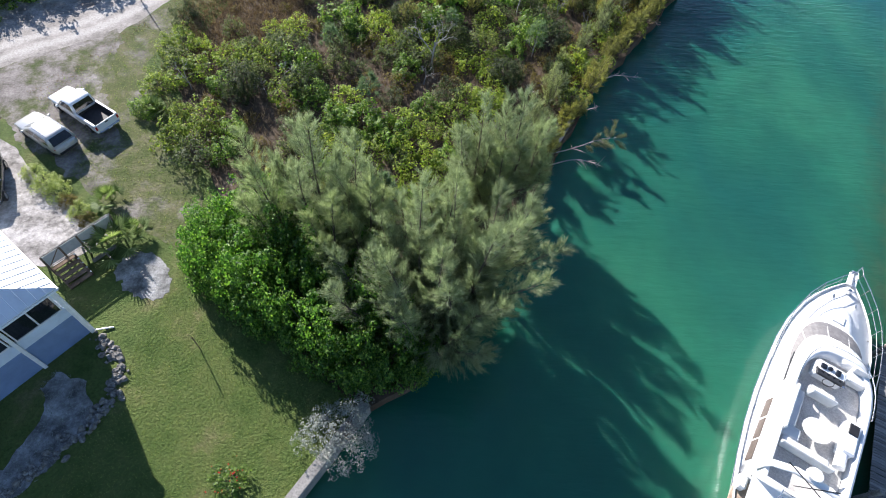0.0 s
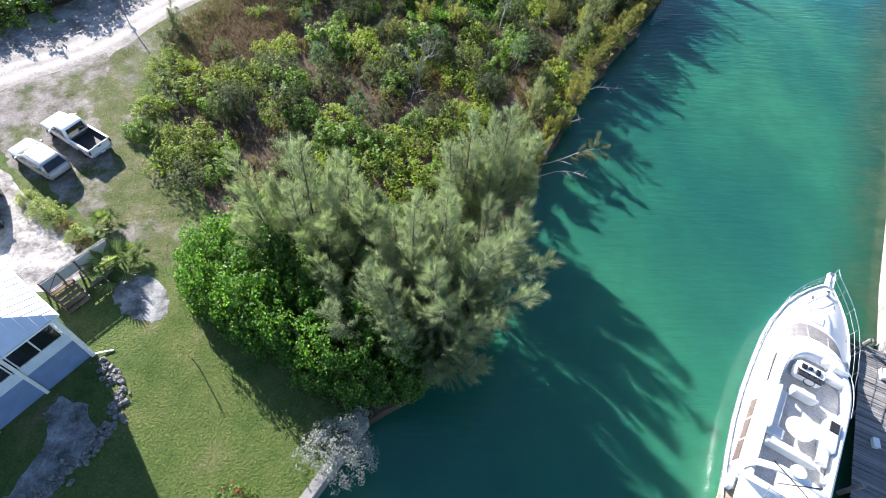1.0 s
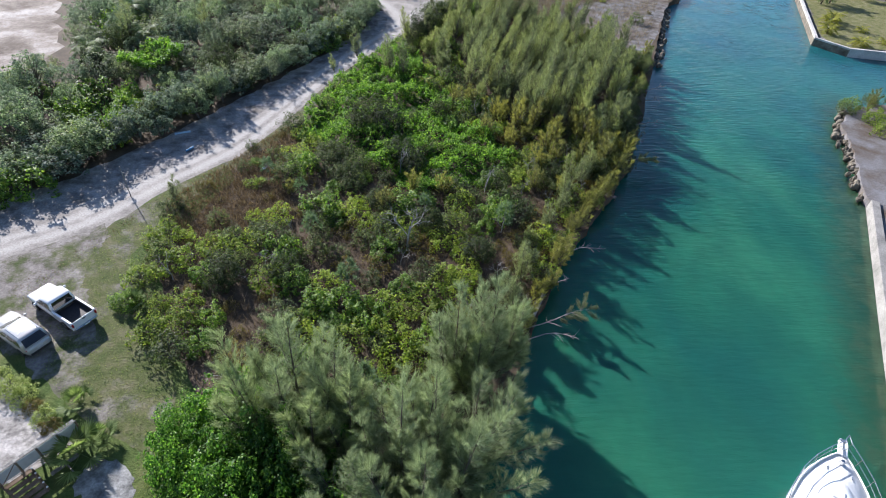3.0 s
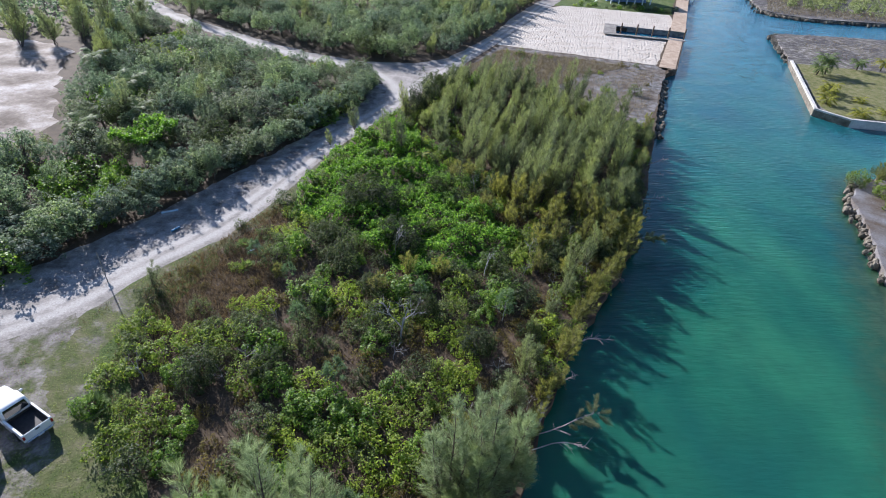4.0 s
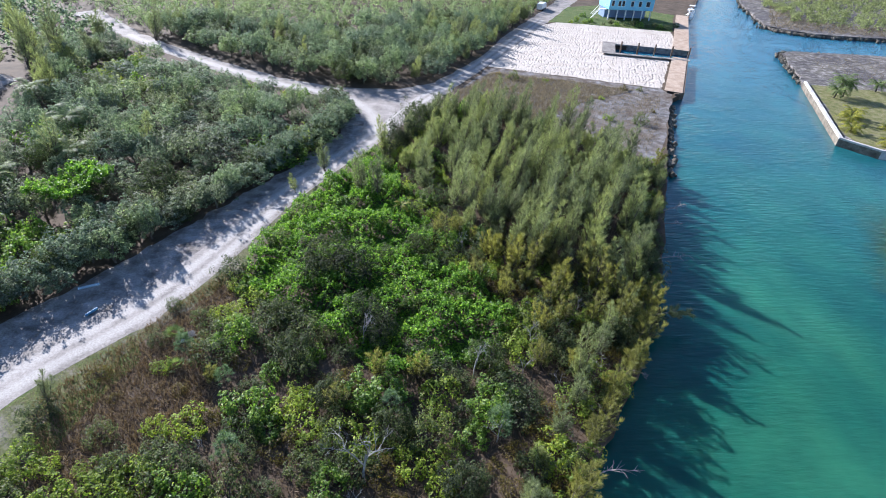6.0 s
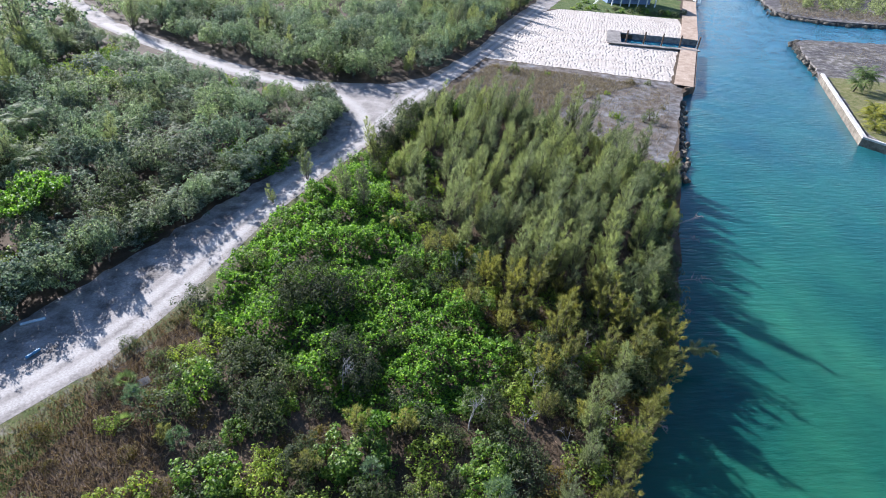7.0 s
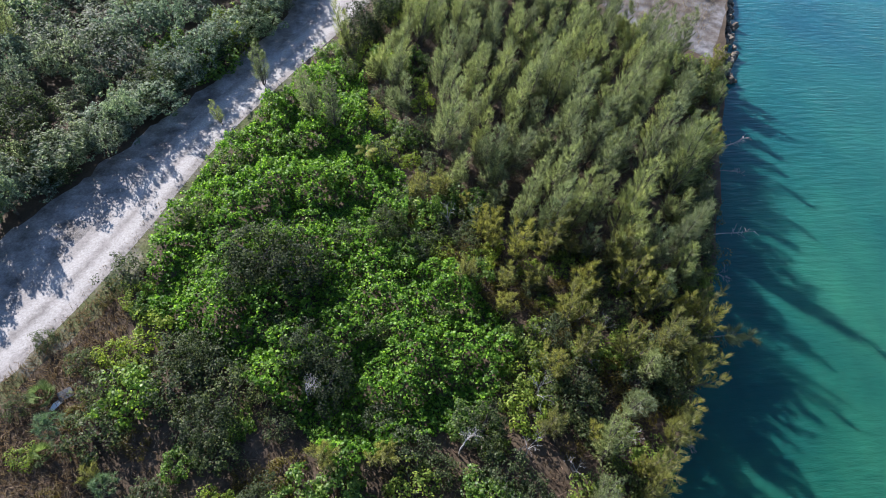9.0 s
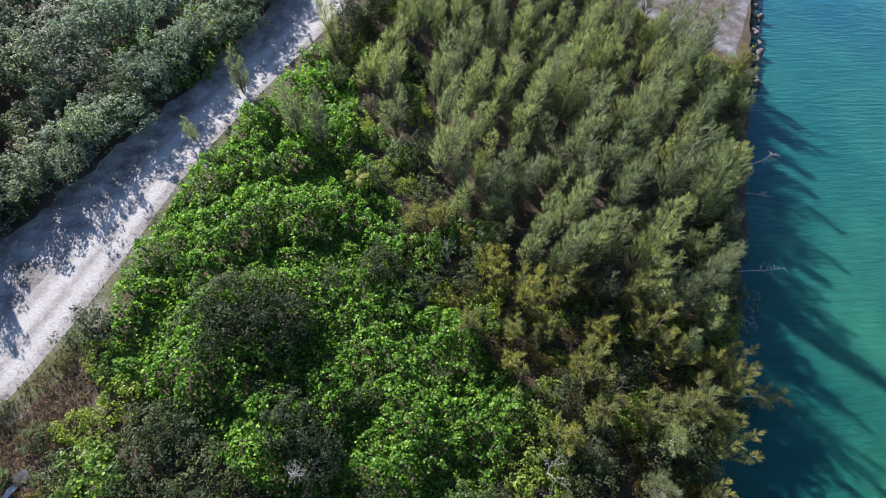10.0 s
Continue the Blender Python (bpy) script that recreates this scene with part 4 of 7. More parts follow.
def cabin(car, x0, x1, x2, x3, hw0, hw1, z0, z1, paint_mat, doors=2):
    """Painted greenhouse with panes let into it: x0 rear foot, x1 rear roof, x2 front roof, x3 front foot."""
    ring = lambda xa, xb, hw, z, k: [(xa, hw * 0.9, z), (xa + 0.1, hw, z), (xb - 0.16, hw, z), (xb, hw * k, z), (xb, -hw * k, z), (xb - 0.16, -hw, z), (xa + 0.1, -hw, z), (xa, -hw * 0.9, z)]
    lo, hi = ring(x0, x3, hw0, z0 - 0.05, 0.84), ring(x1, x2, hw1, z1 - 0.05, 0.86)
    crown = ring(x1 + 0.05, x2 - 0.08, hw1 * 0.93, z1, 0.86)
    top = ring(x1 + 0.22, x2 - 0.3, hw1 * 0.7, z1 + 0.035, 0.86)
    part("greenhouse", Build().loft([lo, hi, crown, top]), paint_mat, car, "", True)
    part("windscreen", pane_on(lo[4], lo[3], hi[3], hi[4], 0.05, 0.95, 0.12, 0.95), M["smoked"], car, "dark tinted windscreen")
    part("rear_window", pane_on(lo[7], lo[0], hi[0], hi[7], 0.05, 0.95, 0.2, 0.94), M["smoked"], car, "dark tinted rear window")
    for j, k in ((1, 2), (6, 5)):
        for d in range(doors):
            u0 = 0.05 + 0.9 * d / doors
            part("side_window", pane_on(lo[j], lo[k], hi[k], hi[j], u0 + 0.015, u0 + 0.9 / doors - 0.02, 0.24, 0.9), M["smoked"], car, "dark tinted side window")


def make_suv(name, label, m, mat):
    car = thing(name, label, "car", m)
    st = [(-2.34, 0.6, 0.45, 0.78), (-2.24, 0.8, 0.35, 0.95), (-1.6, 0.91, 0.25, 1.02), (0, 0.93, 0.25, 1.0), (0.9, 0.91, 0.25, 0.98), (1.5, 0.89, 0.27, 0.93), (1.95, 0.84, 0.3, 0.86), (2.15, 0.76, 0.33, 0.8), (2.27, 0.64, 0.36, 0.74), (2.33, 0.46, 0.42, 0.66)]
    part("body", Build().loft([body_ring(*s) for s in st]), mat, car, "", True)
    cabin(car, -2.24, -1.72, 0.2, 1.2, 0.9, 0.76, 0.96, 1.5, mat, 3)
    for x in (-1.42, 1.42):
        for y in (-0.82, 0.82):
            wheel(car, x, y)
    for y in (-0.64, 0.64):
        part("headlight", Build().box((2.12, y, 0.68), (0.3, 0.3, 0.12), 0.04), M["clear_lens"], car)
        part("tail_light", Build().box((-2.18, y * 1.1, 0.86), (0.14, 0.22, 0.16), 0.04), M["red_lens"], car)
        part("mirror", Build().box((0.75, y * 1.55, 1.05), (0.16, 0.2, 0.13), 0.04), mat, car)
        part("roof_rail", Build().tube([(-1.6, y * 0.95, 1.53), (-0.05, y * 0.95, 1.53)], 0.02, 5), M["steel"], car)
    for x in (-1.1, -0.45, 0.1):
        part("roof_strip", Build().box((x, 0, 1.532), (0.035, 0.95, 0.016), 0.003), M["steel"], car)
    part("grille", Build().box((2.29, 0, 0.6), (0.08, 0.8, 0.2), 0.03), M["black_trim"], car)
    part("bumper", Build().box((-2.3, 0, 0.45), (0.16, 1.35, 0.2), 0.05), M["black_trim"], car)
    part("number_plate", Build().box((-2.34, 0, 0.72), (0.02, 0.42, 0.12), 0.004), M["clear_lens"], car)
    return car


def make_truck(name, label, m, mat):
    car = thing(name, label, "pickup truck", m)
    st = [(-0.5, 0.9, 0.38, 1.05), (0.3, 0.92, 0.36, 1.06), (1.2, 0.9, 0.36, 1.05), (1.9, 0.88, 0.38, 1.02), (2.3, 0.85, 0.4, 0.98), (2.5, 0.79, 0.42, 0.94), (2.62, 0.7, 0.44, 0.88), (2.68, 0.55, 0.48, 0.78)]
    part("body", Build().loft([body_ring(*s) for s in st]), mat, car, "", True)
    cabin(car, -0.62, -0.42, 0.72, 1.5, 0.89, 0.79, 1.03, 1.74, mat, 2)
    part("bed_floor", Build().box((-1.55, 0, 0.72), (2.1, 1.5, 0.05), 0.01), M["bedliner"], car, "dark lined load bed")
    for y in (-0.84, 0.84):
        side = part("bed_side", Build().box((-1.58, y, 0.76), (2.16, 0.14, 0.66), 0.04), mat, car)
        part("rail_cap", Build().box((-1.58, y, 1.1), (2.1, 0.13, 0.03), 0.01), mat, side)
        part("tail_light", Build().box((-2.67, y * 1.0, 0.85), (0.06, 0.13, 0.3), 0.02), M["red_lens"], car)
        part("headlight", Build().box((2.56, y * 0.82, 0.78), (0.2, 0.26, 0.16), 0.04), M["clear_lens"], car)
        part("mirror", Build().box((1.0, y * 1.26, 1.15), (0.14, 0.22, 0.18), 0.04), mat, car)
        part("liner", Build().box((-1.55, y * 0.9, 0.9), (2.0, 0.03, 0.34), 0.005), M["bedliner"], car)
    tg = part("tailgate", Build().box((-2.63, 0, 0.78), (0.09, 1.55, 0.62), 0.03), mat, car)
    part("handle", Build().box((-2.685, 0, 0.98), (0.03, 0.26, 0.1), 0.01), M["black_trim"], tg)
    part("headboard", Build().box((-0.54, 0, 0.9), (0.06, 1.5, 0.4), 0.01), M["bedliner"], car)
    part("bumper", Build().box((-2.74, 0, 0.48), (0.16, 1.6, 0.16), 0.04), M["steel"], car)
    part("number_plate", Build().box((-2.83, 0, 0.5), (0.015, 0.34, 0.1), 0.003), M["clear_lens"], car)
    part("grille", Build().box((2.67, 0, 0.72), (0.06, 0.85, 0.24), 0.03), M["black_trim"], car)
    for x in (-1.65, 1.72):
        for y in (-0.84, 0.84):
            wheel(car, x, y, 0.37, 0.24)
    return car


make_truck("pickup_truck", "white pickup truck with an empty dark bed", pose(-23.75, 29.95, 0.016, 0, 0, 147.5), M["car_white"])
make_suv("car", "silver estate car with roof rails parked on dusty grass", pose(-25.35, 27.5, 0.016, 0, 0, 147.5), M["car_silver"])
make_suv("car", "dark grey car parked on the shell driveway", pose(-27.2, 23.0, 0.02, 0, 0, -66), M["car_grey"])
van = thing("van", "white van parked on the far road", "van", pose(44.5, 191, 0.02, 0, 0, 62))
part("body", Build().loft([body_ring(*s) for s in [(-2.5, 0.9, 0.35, 1.9), (0.8, 0.95, 0.35, 2.0), (1.5, 0.93, 0.35, 1.7), (1.9, 0.9, 0.35, 1.1), (2.5, 0.8, 0.4, 0.9)]]), M["car_white"], van)
part("windscreen", Build().box((1.62, 0, 1.5), (0.5, 1.4, 0.4), 0.05), M["smoked"], van)
for x in (-1.5, 1.6):
    for y in (-0.85, 0.85):
        wheel(van, x, y)

# ---- yacht ----
yacht = thing("yacht", "large white motor yacht with a flybridge moored at a pier", "yacht", pose(22.95, 11.1, -0.9, 0, 0, 55.5) @ Matrix.Diagonal((1.0, 1.13, 1.0, 1)))
HB_ = lambda x: 2.3 * (1 - max(0.0, (x + 1.0) / 9.0) ** 3.6) if x > -1 else 2.3 - 0.012 * (x + 1) ** 2
DZ = lambda x: 1.45 + 0.045 * max(0, x + 2) + 0.006 * max(0, x) ** 2
xs = [-9.2, -8, -6, -4, -2, 0, 2, 3.5, 5, 6, 6.8, 7.4, 7.8, 7.98]


def hull_ring(x):
    w, z = max(HB_(x), 0.06), DZ(x)
    s = [(w, z), (w * 1.0, z - 0.12), (w * 0.93, z - 0.55), (w * 0.8, 0.15), (w * 0.5, -0.3), (0.02, -0.5)]
    return [(x - (0.0 if x < 5 else (z - q) * 0.0), y, q) for y, q in s] + [(x, -y, q) for y, q in reversed(s)]


part("hull", Build().loft([hull_ring(x) for x in xs]), M["gelcoat"], yacht, "glossy white hull", True)
part("rub_rail", Build().tube([(x, HB_(x) + 0.01, DZ(x) - 0.14) for x in xs], 0.035, 5).tube([(x, -HB_(x) - 0.01, DZ(x) - 0.14) for x in xs], 0.035, 5), M["steel"], yacht)
part("toe_rail", Build().tube([(x, max(HB_(x) - 0.06, 0.0), DZ(x) + 0.04) for x in xs], 0.05, 5).tube([(x, -max(HB_(x) - 0.06, 0.0), DZ(x) + 0.04) for x in xs], 0.05, 5), M["gelcoat"], yacht)


def plan_ring(xf, xa, hw, z, p=2.6, n=9, dx=0.0):
    """A planform with a rounded front and a square back."""
    res = []
    for k in range(n):
        w = math.pi / 2 * k / (n - 1)
        res.append((xf - 3.2 * (1 - math.cos(w) ** (2 / p)) + dx, hw * math.sin(w) ** (2 / p), z))
    res.append((xa, hw * 0.97, z))
    return res + [(x, -y, q) for x, y, q in reversed(res)]


part("foredeck", Build().loft([plan_ring(6.3, 0, 1.05, 1.6), plan_ring(6.0, 0, 0.95, 2.02), plan_ring(5.4, 0, 0.7, 2.1)]), M["gelcoat"], yacht, "rounded white foredeck trunk", True)
part("hatch", Build().box((4.9, 0, 2.13), (0.6, 0.6, 0.05), 0.02), M["vinyl"], yacht)
part("cabin", Build().loft([plan_ring(4.7, -7.2, 1.76, 1.4), plan_ring(4.4, -7.2, 1.72, 2.1), plan_ring(4.2, -7.2, 1.68, 2.27)]), M["gelcoat"], yacht, "white deck saloon", True)
glass = part("windscreen", Build().loft([plan_ring(4.15, 0.2, 1.66, 2.26), plan_ring(2.75, 0.2, 1.42, 2.92)]), M["sun_cover"], yacht, "grey covered wrap-round windscreen")
for s in (-1, 1):
    for f in (0.0, 0.55):
        part("mullion", Build().tube([(3.95 - f * 2.4, s * (0.55 + f * 1.75), 2.28), (2.6 - f * 2.2, s * (0.5 + f * 1.5), 2.94)], 0.03, 4), M["gelcoat"], glass)
part("upper_cabin", Build().loft([plan_ring(1.6, -7.2, 1.6, 2.28), plan_ring(1.4, -7.2, 1.5, 3.0)]), M["gelcoat"], yacht)
for s in (-1, 1):
    for k in range(3):
        x = -2.4 - k * 1.35
        part("side_window", Build().add([(x, s * 1.735, 1.62), (x - 1.2, s * 1.735, 1.62), (x - 1.2, s * 1.69, 2.2), (x, s * 1.69, 2.2), (x, s * 1.715, 1.62), (x - 1.2, s * 1.715, 1.62), (x - 1.2, s * 1.67, 2.2), (x, s * 1.67, 2.2)], [(0, 1, 2, 3), (4, 5, 6, 7), (0, 1, 5, 4), (2, 3, 7, 6), (1, 2, 6, 5), (0, 3, 7, 4)]), M["teak"], yacht, "brown tinted side window")
    part("side_window", Build().add([(0.9, s * 1.6, 2.36), (-1.3, s * 1.6, 2.36), (-0.9, s * 1.54, 2.9), (0.5, s * 1.54, 2.9)], [(0, 1, 2, 3)]).add([(0.9, s * 1.56, 2.36), (-1.3, s * 1.56, 2.36), (-0.9, s * 1.5, 2.9), (0.5, s * 1.5, 2.9)], [(0, 1, 2, 3)]), M["smoked"], yacht)
part("flybridge_deck", Build().loft([plan_ring(2.45, -9.0, 1.66, 2.9), plan_ring(2.6, -9.0, 1.74, 3.02), plan_ring(2.3, -9.0, 1.7, 3.22)]), M["gelcoat"], yacht, "", True)
part("coaming", Build().loft([plan_ring(1.7, -7.6, 1.7, 3.2), plan_ring(1.2, -7.7, 1.68, 3.85), plan_ring(0.9, -7.55, 1.52, 3.87), plan_ring(0.85, -7.5, 1.48, 3.24)], False), M["gelcoat"], yacht, "", True)
part("wind_deflector", Build().tube([plan_ring(1.2, -7, 1.62, 4.12)[k] for k in range(9)] , 0.022, 5).tube([plan_ring(1.2, -7, 1.62, 4.12)[-1 - k] for k in range(9)], 0.022, 5), M["steel"], yacht)
part("flybridge_floor", Build().prism([(0.85, 0.9), (0.85, -0.9), (-0.2, -1.4), (-7.4, -1.4), (-7.4, 1.4), (-0.2, 1.4)], 3.225, 3.25), M["fly_carpet"], yacht, "beige carpeted flybridge floor")
helm = part("helm_console", Build().box((-0.35, 0.35, 3.62), (0.9, 1.35, 0.75), 0.12), M["gelcoat"], yacht)
part("dashboard", Build().box((-0.72, 0.35, 3.98), (0.62, 1.3, 0.12), 0.05, Matrix.Rotation(0.3, 4, "Y")), M["black_trim"], helm, "black instrument panel")
for k, (dx, dy, w, d) in enumerate(((-0.32, 0.75, 0.3, 0.26), (-0.3, 0.1, 0.36, 0.22), (-0.28, 0.45, 0.22, 0.2))):
    part("instrument", Build().box((dx, dy, 4.03), (w, d, 0.16), 0.04), M["smoked"], helm, "dark instrument pod")
part("throttle", Build().tube([(-0.95, -0.2, 3.9), (-1.0, -0.2, 4.14)], [0.05, 0.07], 8), M["steel"], helm)
for k in range(4):
    part("dial", Build().tube([(-0.74, 0.35 + (k - 1.5) * 0.26, 4.02), (-0.75, 0.35 + (k - 1.5) * 0.26, 4.06)], [0.07, 0.06], 12), M["smoked"], helm)
ringp = [(-1.08 + 0.08 * math.sin(w * math.pi / 8), 0.35 + 0.24 * math.cos(w * math.pi / 8), 3.92 + 0.2 * math.sin(w * math.pi / 8)) for w in range(17)]
part("steering_wheel", Build().tube(ringp, 0.022, 5), M["black_trim"], helm)


def seat(x, y, w, d, back):
    s = part("seat", Build().box((x, y, 3.52), (d, w, 0.5), 0.09), M["vinyl"], yacht, "white vinyl seat")
    part("backrest", Build().box((x + back * d * 0.5, y, 3.82), (0.16, w, 0.6), 0.07), M["vinyl"], s)


seat(-1.75, 0.35, 1.15, 0.55, -1)
seat(0.2, -0.85, 0.8, 0.7, 1)
part("bench", Build().box((-3.2, 1.2, 3.45), (2.2, 0.5, 0.42), 0.08).box((-4.6, 1.05, 3.45), (0.7, 0.8, 0.42), 0.08).box((-5.2, 0.3, 3.45), (0.55, 2.0, 0.42), 0.08), M["vinyl"], yacht, "curved white vinyl bench")
part("bench_back", Build().box((-3.4, 1.43, 3.78), (2.7, 0.14, 0.5), 0.05).box((-5.5, 0.3, 3.78), (0.14, 2.2, 0.5), 0.05), M["vinyl"], yacht)
tb = part("table", Build().tube([(-3.85, 0.15, 3.72), (-3.85, 0.15, 3.77)], [0.62, 0.62], 24), M["gelcoat"], yacht, "oval white table")
part("pedestal", Build().tube([(-3.85, 0.15, 3.25), (-3.85, 0.15, 3.72)], [0.09, 0.06], 8), M["steel"], tb)
part("wet_bar", Build().box((-3.3, -1.12, 3.6), (1.9, 0.6, 0.75), 0.1), M["gelcoat"], yacht)
part("grill_lid", Build().box((-2.9, -1.1, 4.0), (0.6, 0.42, 0.06), 0.02), M["black_trim"], yacht)
part("life_raft", Build().tube([(-5.0, -1.05, 3.62), (-4.1, -1.05, 3.62)], [0.24, 0.24], 12), M["gelcoat"], yacht)
part("radar_arch", Build().loft([[(-6.4 - 0.5 * abs(y) / 1.75, y, z), (-6.75 - 0.5 * abs(y) / 1.75, y, z), (-6.75 - 0.5 * abs(y) / 1.75, y, z + 0.1), (-6.4 - 0.5 * abs(y) / 1.75, y, z + 0.1)] for y, z in ((-1.72, 3.2), (-1.7, 3.85), (-1.55, 4.2), (-0.7, 4.32), (0.7, 4.32), (1.55, 4.2), (1.7, 3.85), (1.72, 3.2))]), M["gelcoat"], yacht, "white radar arch", True)
part("radar", Build().tube([(-6.55, 0.1, 4.42), (-6.55, 0.1, 4.46), (-6.55, 0.1, 4.62), (-6.55, 0.1, 4.66)], [0.2, 0.32, 0.32, 0.1], 16), M["gelcoat"], yacht)
for y in (-1.0, 1.05):
    part("antenna", Build().tube([(-6.6, y, 4.4), (-7.6, -y * 0.7, 4.5)], [0.035, 0.018], 5), M["black_trim"], yacht)
lad = part("ladder", Build().tube([(-8.6, 0.75, 3.3), (-7.7, 0.75, 3.9)], 0.025, 5).tube([(-8.6, 0.2, 3.3), (-7.7, 0.2, 3.9)], 0.025, 5), M["steel"], yacht)
for k in range(4):
    part("rung", Build().tube([(-8.5 + k * 0.25, 0.75, 3.38 + k * 0.16), (-8.5 + k * 0.25, 0.2, 3.38 + k * 0.16)], 0.02, 5), M["steel"], lad)
part("cockpit_floor", Build().box((-8.2, 0, 1.42), (2.0, 3.6, 0.08), 0.02), M["deck_wood"], yacht)
part("step_moulding", Build().box((-7.5, 1.6, 1.75), (0.8, 0.4, 0.5), 0.1), M["gelcoat"], yacht)
# bow rail
for s in (-1, 1):
    rx = [7.95, 7.2, 6.2, 5.0, 3.6, 2.2, 0.8]
    top = [(x + 0.25, s * (max(HB_(x), 0.12) + 0.05), DZ(x) + 0.72) for x in rx]
    mid = [(x + 0.15, s * (max(HB_(x), 0.1) + 0.0), DZ(x) + 0.38) for x in rx]
    rail = part("bow_rail", Build().tube([(8.75, 0, DZ(8) + 0.75), *top], 0.022, 6).tube([(8.6, 0, DZ(8) + 0.4), *mid], 0.014, 5), M["steel"], yacht, "steel bow rail")
    for x, p in zip(rx, top):
        part("stanchion", Build().tube([(x, s * max(HB_(x) - 0.08, 0.04), DZ(x)), p], 0.016, 5), M["steel"], rail)
part("pulpit", Build().box((8.15, 0, DZ(8) + 0.02), (1.1, 0.5, 0.1), 0.04), M["gelcoat"], yacht)
part("anchor", Build().tube([(7.4, 0, DZ(8) + 0.15), (8.7, 0, DZ(8) + 0.05)], 0.04, 6).box((8.72, 0, DZ(8) + 0.08), (0.2, 0.42, 0.2), 0.06), M["steel"], yacht)
part("windlass", Build().tube([(7.1, 0, DZ(7)), (7.1, 0, DZ(7) + 0.32)], [0.14, 0.1], 12), M["steel"], yacht)
for s in (-1, 1):
    part("cleat", Build().tube([(6.3, s * 0.62, DZ(6.3) + 0.05), (6.6, s * 0.56, DZ(6.3) + 0.05)], 0.03, 5), M["steel"], yacht)
rope = thing("mooring_line", "pale rope from the yacht to the pier", "rope", pose(0, 0, 0))
bowp = yacht.matrix_basis @ Vector((4.6, -1.6, 1.95))
endp = Vector((*canal(23.6, 26.3), 0.35))
part("rope", Build().tube([bowp, bowp.lerp(endp, 0.5) - Vector((0, 0, 0.25)), endp], 0.025, 5), M["rope"], rope)

# ---- far things ----
def far_house():
    h = thing("house", "turquoise wooden house on white stilts by the dock", "house", pose(61.2, 180.3, 0, 0, 0, 3) @ Matrix.Diagonal((0.8, 0.9, 1.0, 1)))
    part("wall", Build().box((8.2, 4.5, 4.3), (16.4, 9, 3.2), 0.03), M["turquoise"], h, "turquoise boarded walls")
    # open storey behind the stilts: its shade is added as a dark blue block
    part("undercroft_shade", Build().box((8.2, 6.4, 1.35), (15.6, 4.8, 2.68), 0.02), M["wall_blue"], h)
    part("roof", Build().loft([[(-0.6, -0.6, 5.9), (17, -0.6, 5.9), (17, 9.6, 5.9), (-0.6, 9.6, 5.9)], [(-0.6, -0.6, 6.05), (17, -0.6, 6.05), (17, 9.6, 6.05), (-0.6, 9.6, 6.05)], [(4, 4.4, 8.2), (12.4, 4.4, 8.2), (12.4, 4.6, 8.2), (4, 4.6, 8.2)]]), M["metal_roof"], h)
    for k in range(6):
        part("stilt", Build().box((0.4 + k * 3.1, 0.3, 1.35), (0.35, 0.35, 2.7), 0.02), M["white_paint"], h)
    for k, w in ((1.2, 0.9), (3.6, 0.9), (5.0, 0.9), (8.3, 1.0), (11.2, 1.0), (14.2, 1.4)):
        wf = part("window", Build().box((k, -0.03, 4.4), (w + 0.2, 0.08, 1.5), 0.01), M["white_paint"], h)
        part("pane", Build().box((k, -0.08, 4.4), (w, 0.03, 1.3), 0.005), M["window_glass"], wf)
    st = part("stair", Build().box((-1.6, 1.5, 2.6), (2.4, 1.4, 0.15), 0.02), M["white_paint"], h)
    for k in range(9):
        part("tread", Build().box((-2.9 - k * 0.3, 1.5, 2.4 - k * 0.28), (0.32, 1.3, 0.06), 0.01), M["white_paint"], st)
    for y in (0.8, 2.2):
        part("banister", Build().tube([(-0.3, y, 3.6), (-2.8, y, 3.5), (-5.4, y, 1.1)], 0.06, 5), M["white_paint"], st)
    return h


far_house()
setting("garden_lawn", fill(wavy([(42.6, 173), (47, 173.4), (75.5, 168), (86, 192), (70, 205), (54, 197)], 1.5, 0.4, 80), 0.02), M["lawn"], "green garden round the turquoise house", "lawn")


def small_boat(m, label):
    bt = thing("motor_boat", label, "boat", m, "boats at the far dock")
    fw = lambda x: 1.15 * (1 - max(0, (x + 0.5) / 4.2) ** 2.2)
    rng_ = lambda x: [(x, max(fw(x), 0.03), 0.9 + 0.06 * max(x, 0)), (x, max(fw(x) * 0.75, 0.02), 0.05), (x, 0.0, -0.3), (x, -max(fw(x) * 0.75, 0.02), 0.05), (x, -max(fw(x), 0.03), 0.9 + 0.06 * max(x, 0))]
    part("hull", Build().loft([rng_(x) for x in (-3.4, -2, -0.5, 1, 2.2, 3.1, 3.65)]), M["gelcoat"], bt, "", True)
    part("console", Build().box((-0.3, 0, 1.35), (1.0, 0.8, 1.0), 0.1), M["gelcoat"], bt)
    part("canopy", Build().box((-0.5, 0, 2.6), (2.2, 1.8, 0.08), 0.03), M["white_paint"], bt)
    for x in (-1.4, 0.4):
        for y in (-0.7, 0.7):
            part("canopy_post", Build().tube([(x, y, 0.9), (x, y, 2.6)], 0.03, 5), M["steel"], bt)
    part("outboard", Build().box((-3.6, 0, 0.9), (0.45, 0.4, 0.9), 0.1), M["black_trim"], bt)
    return bt


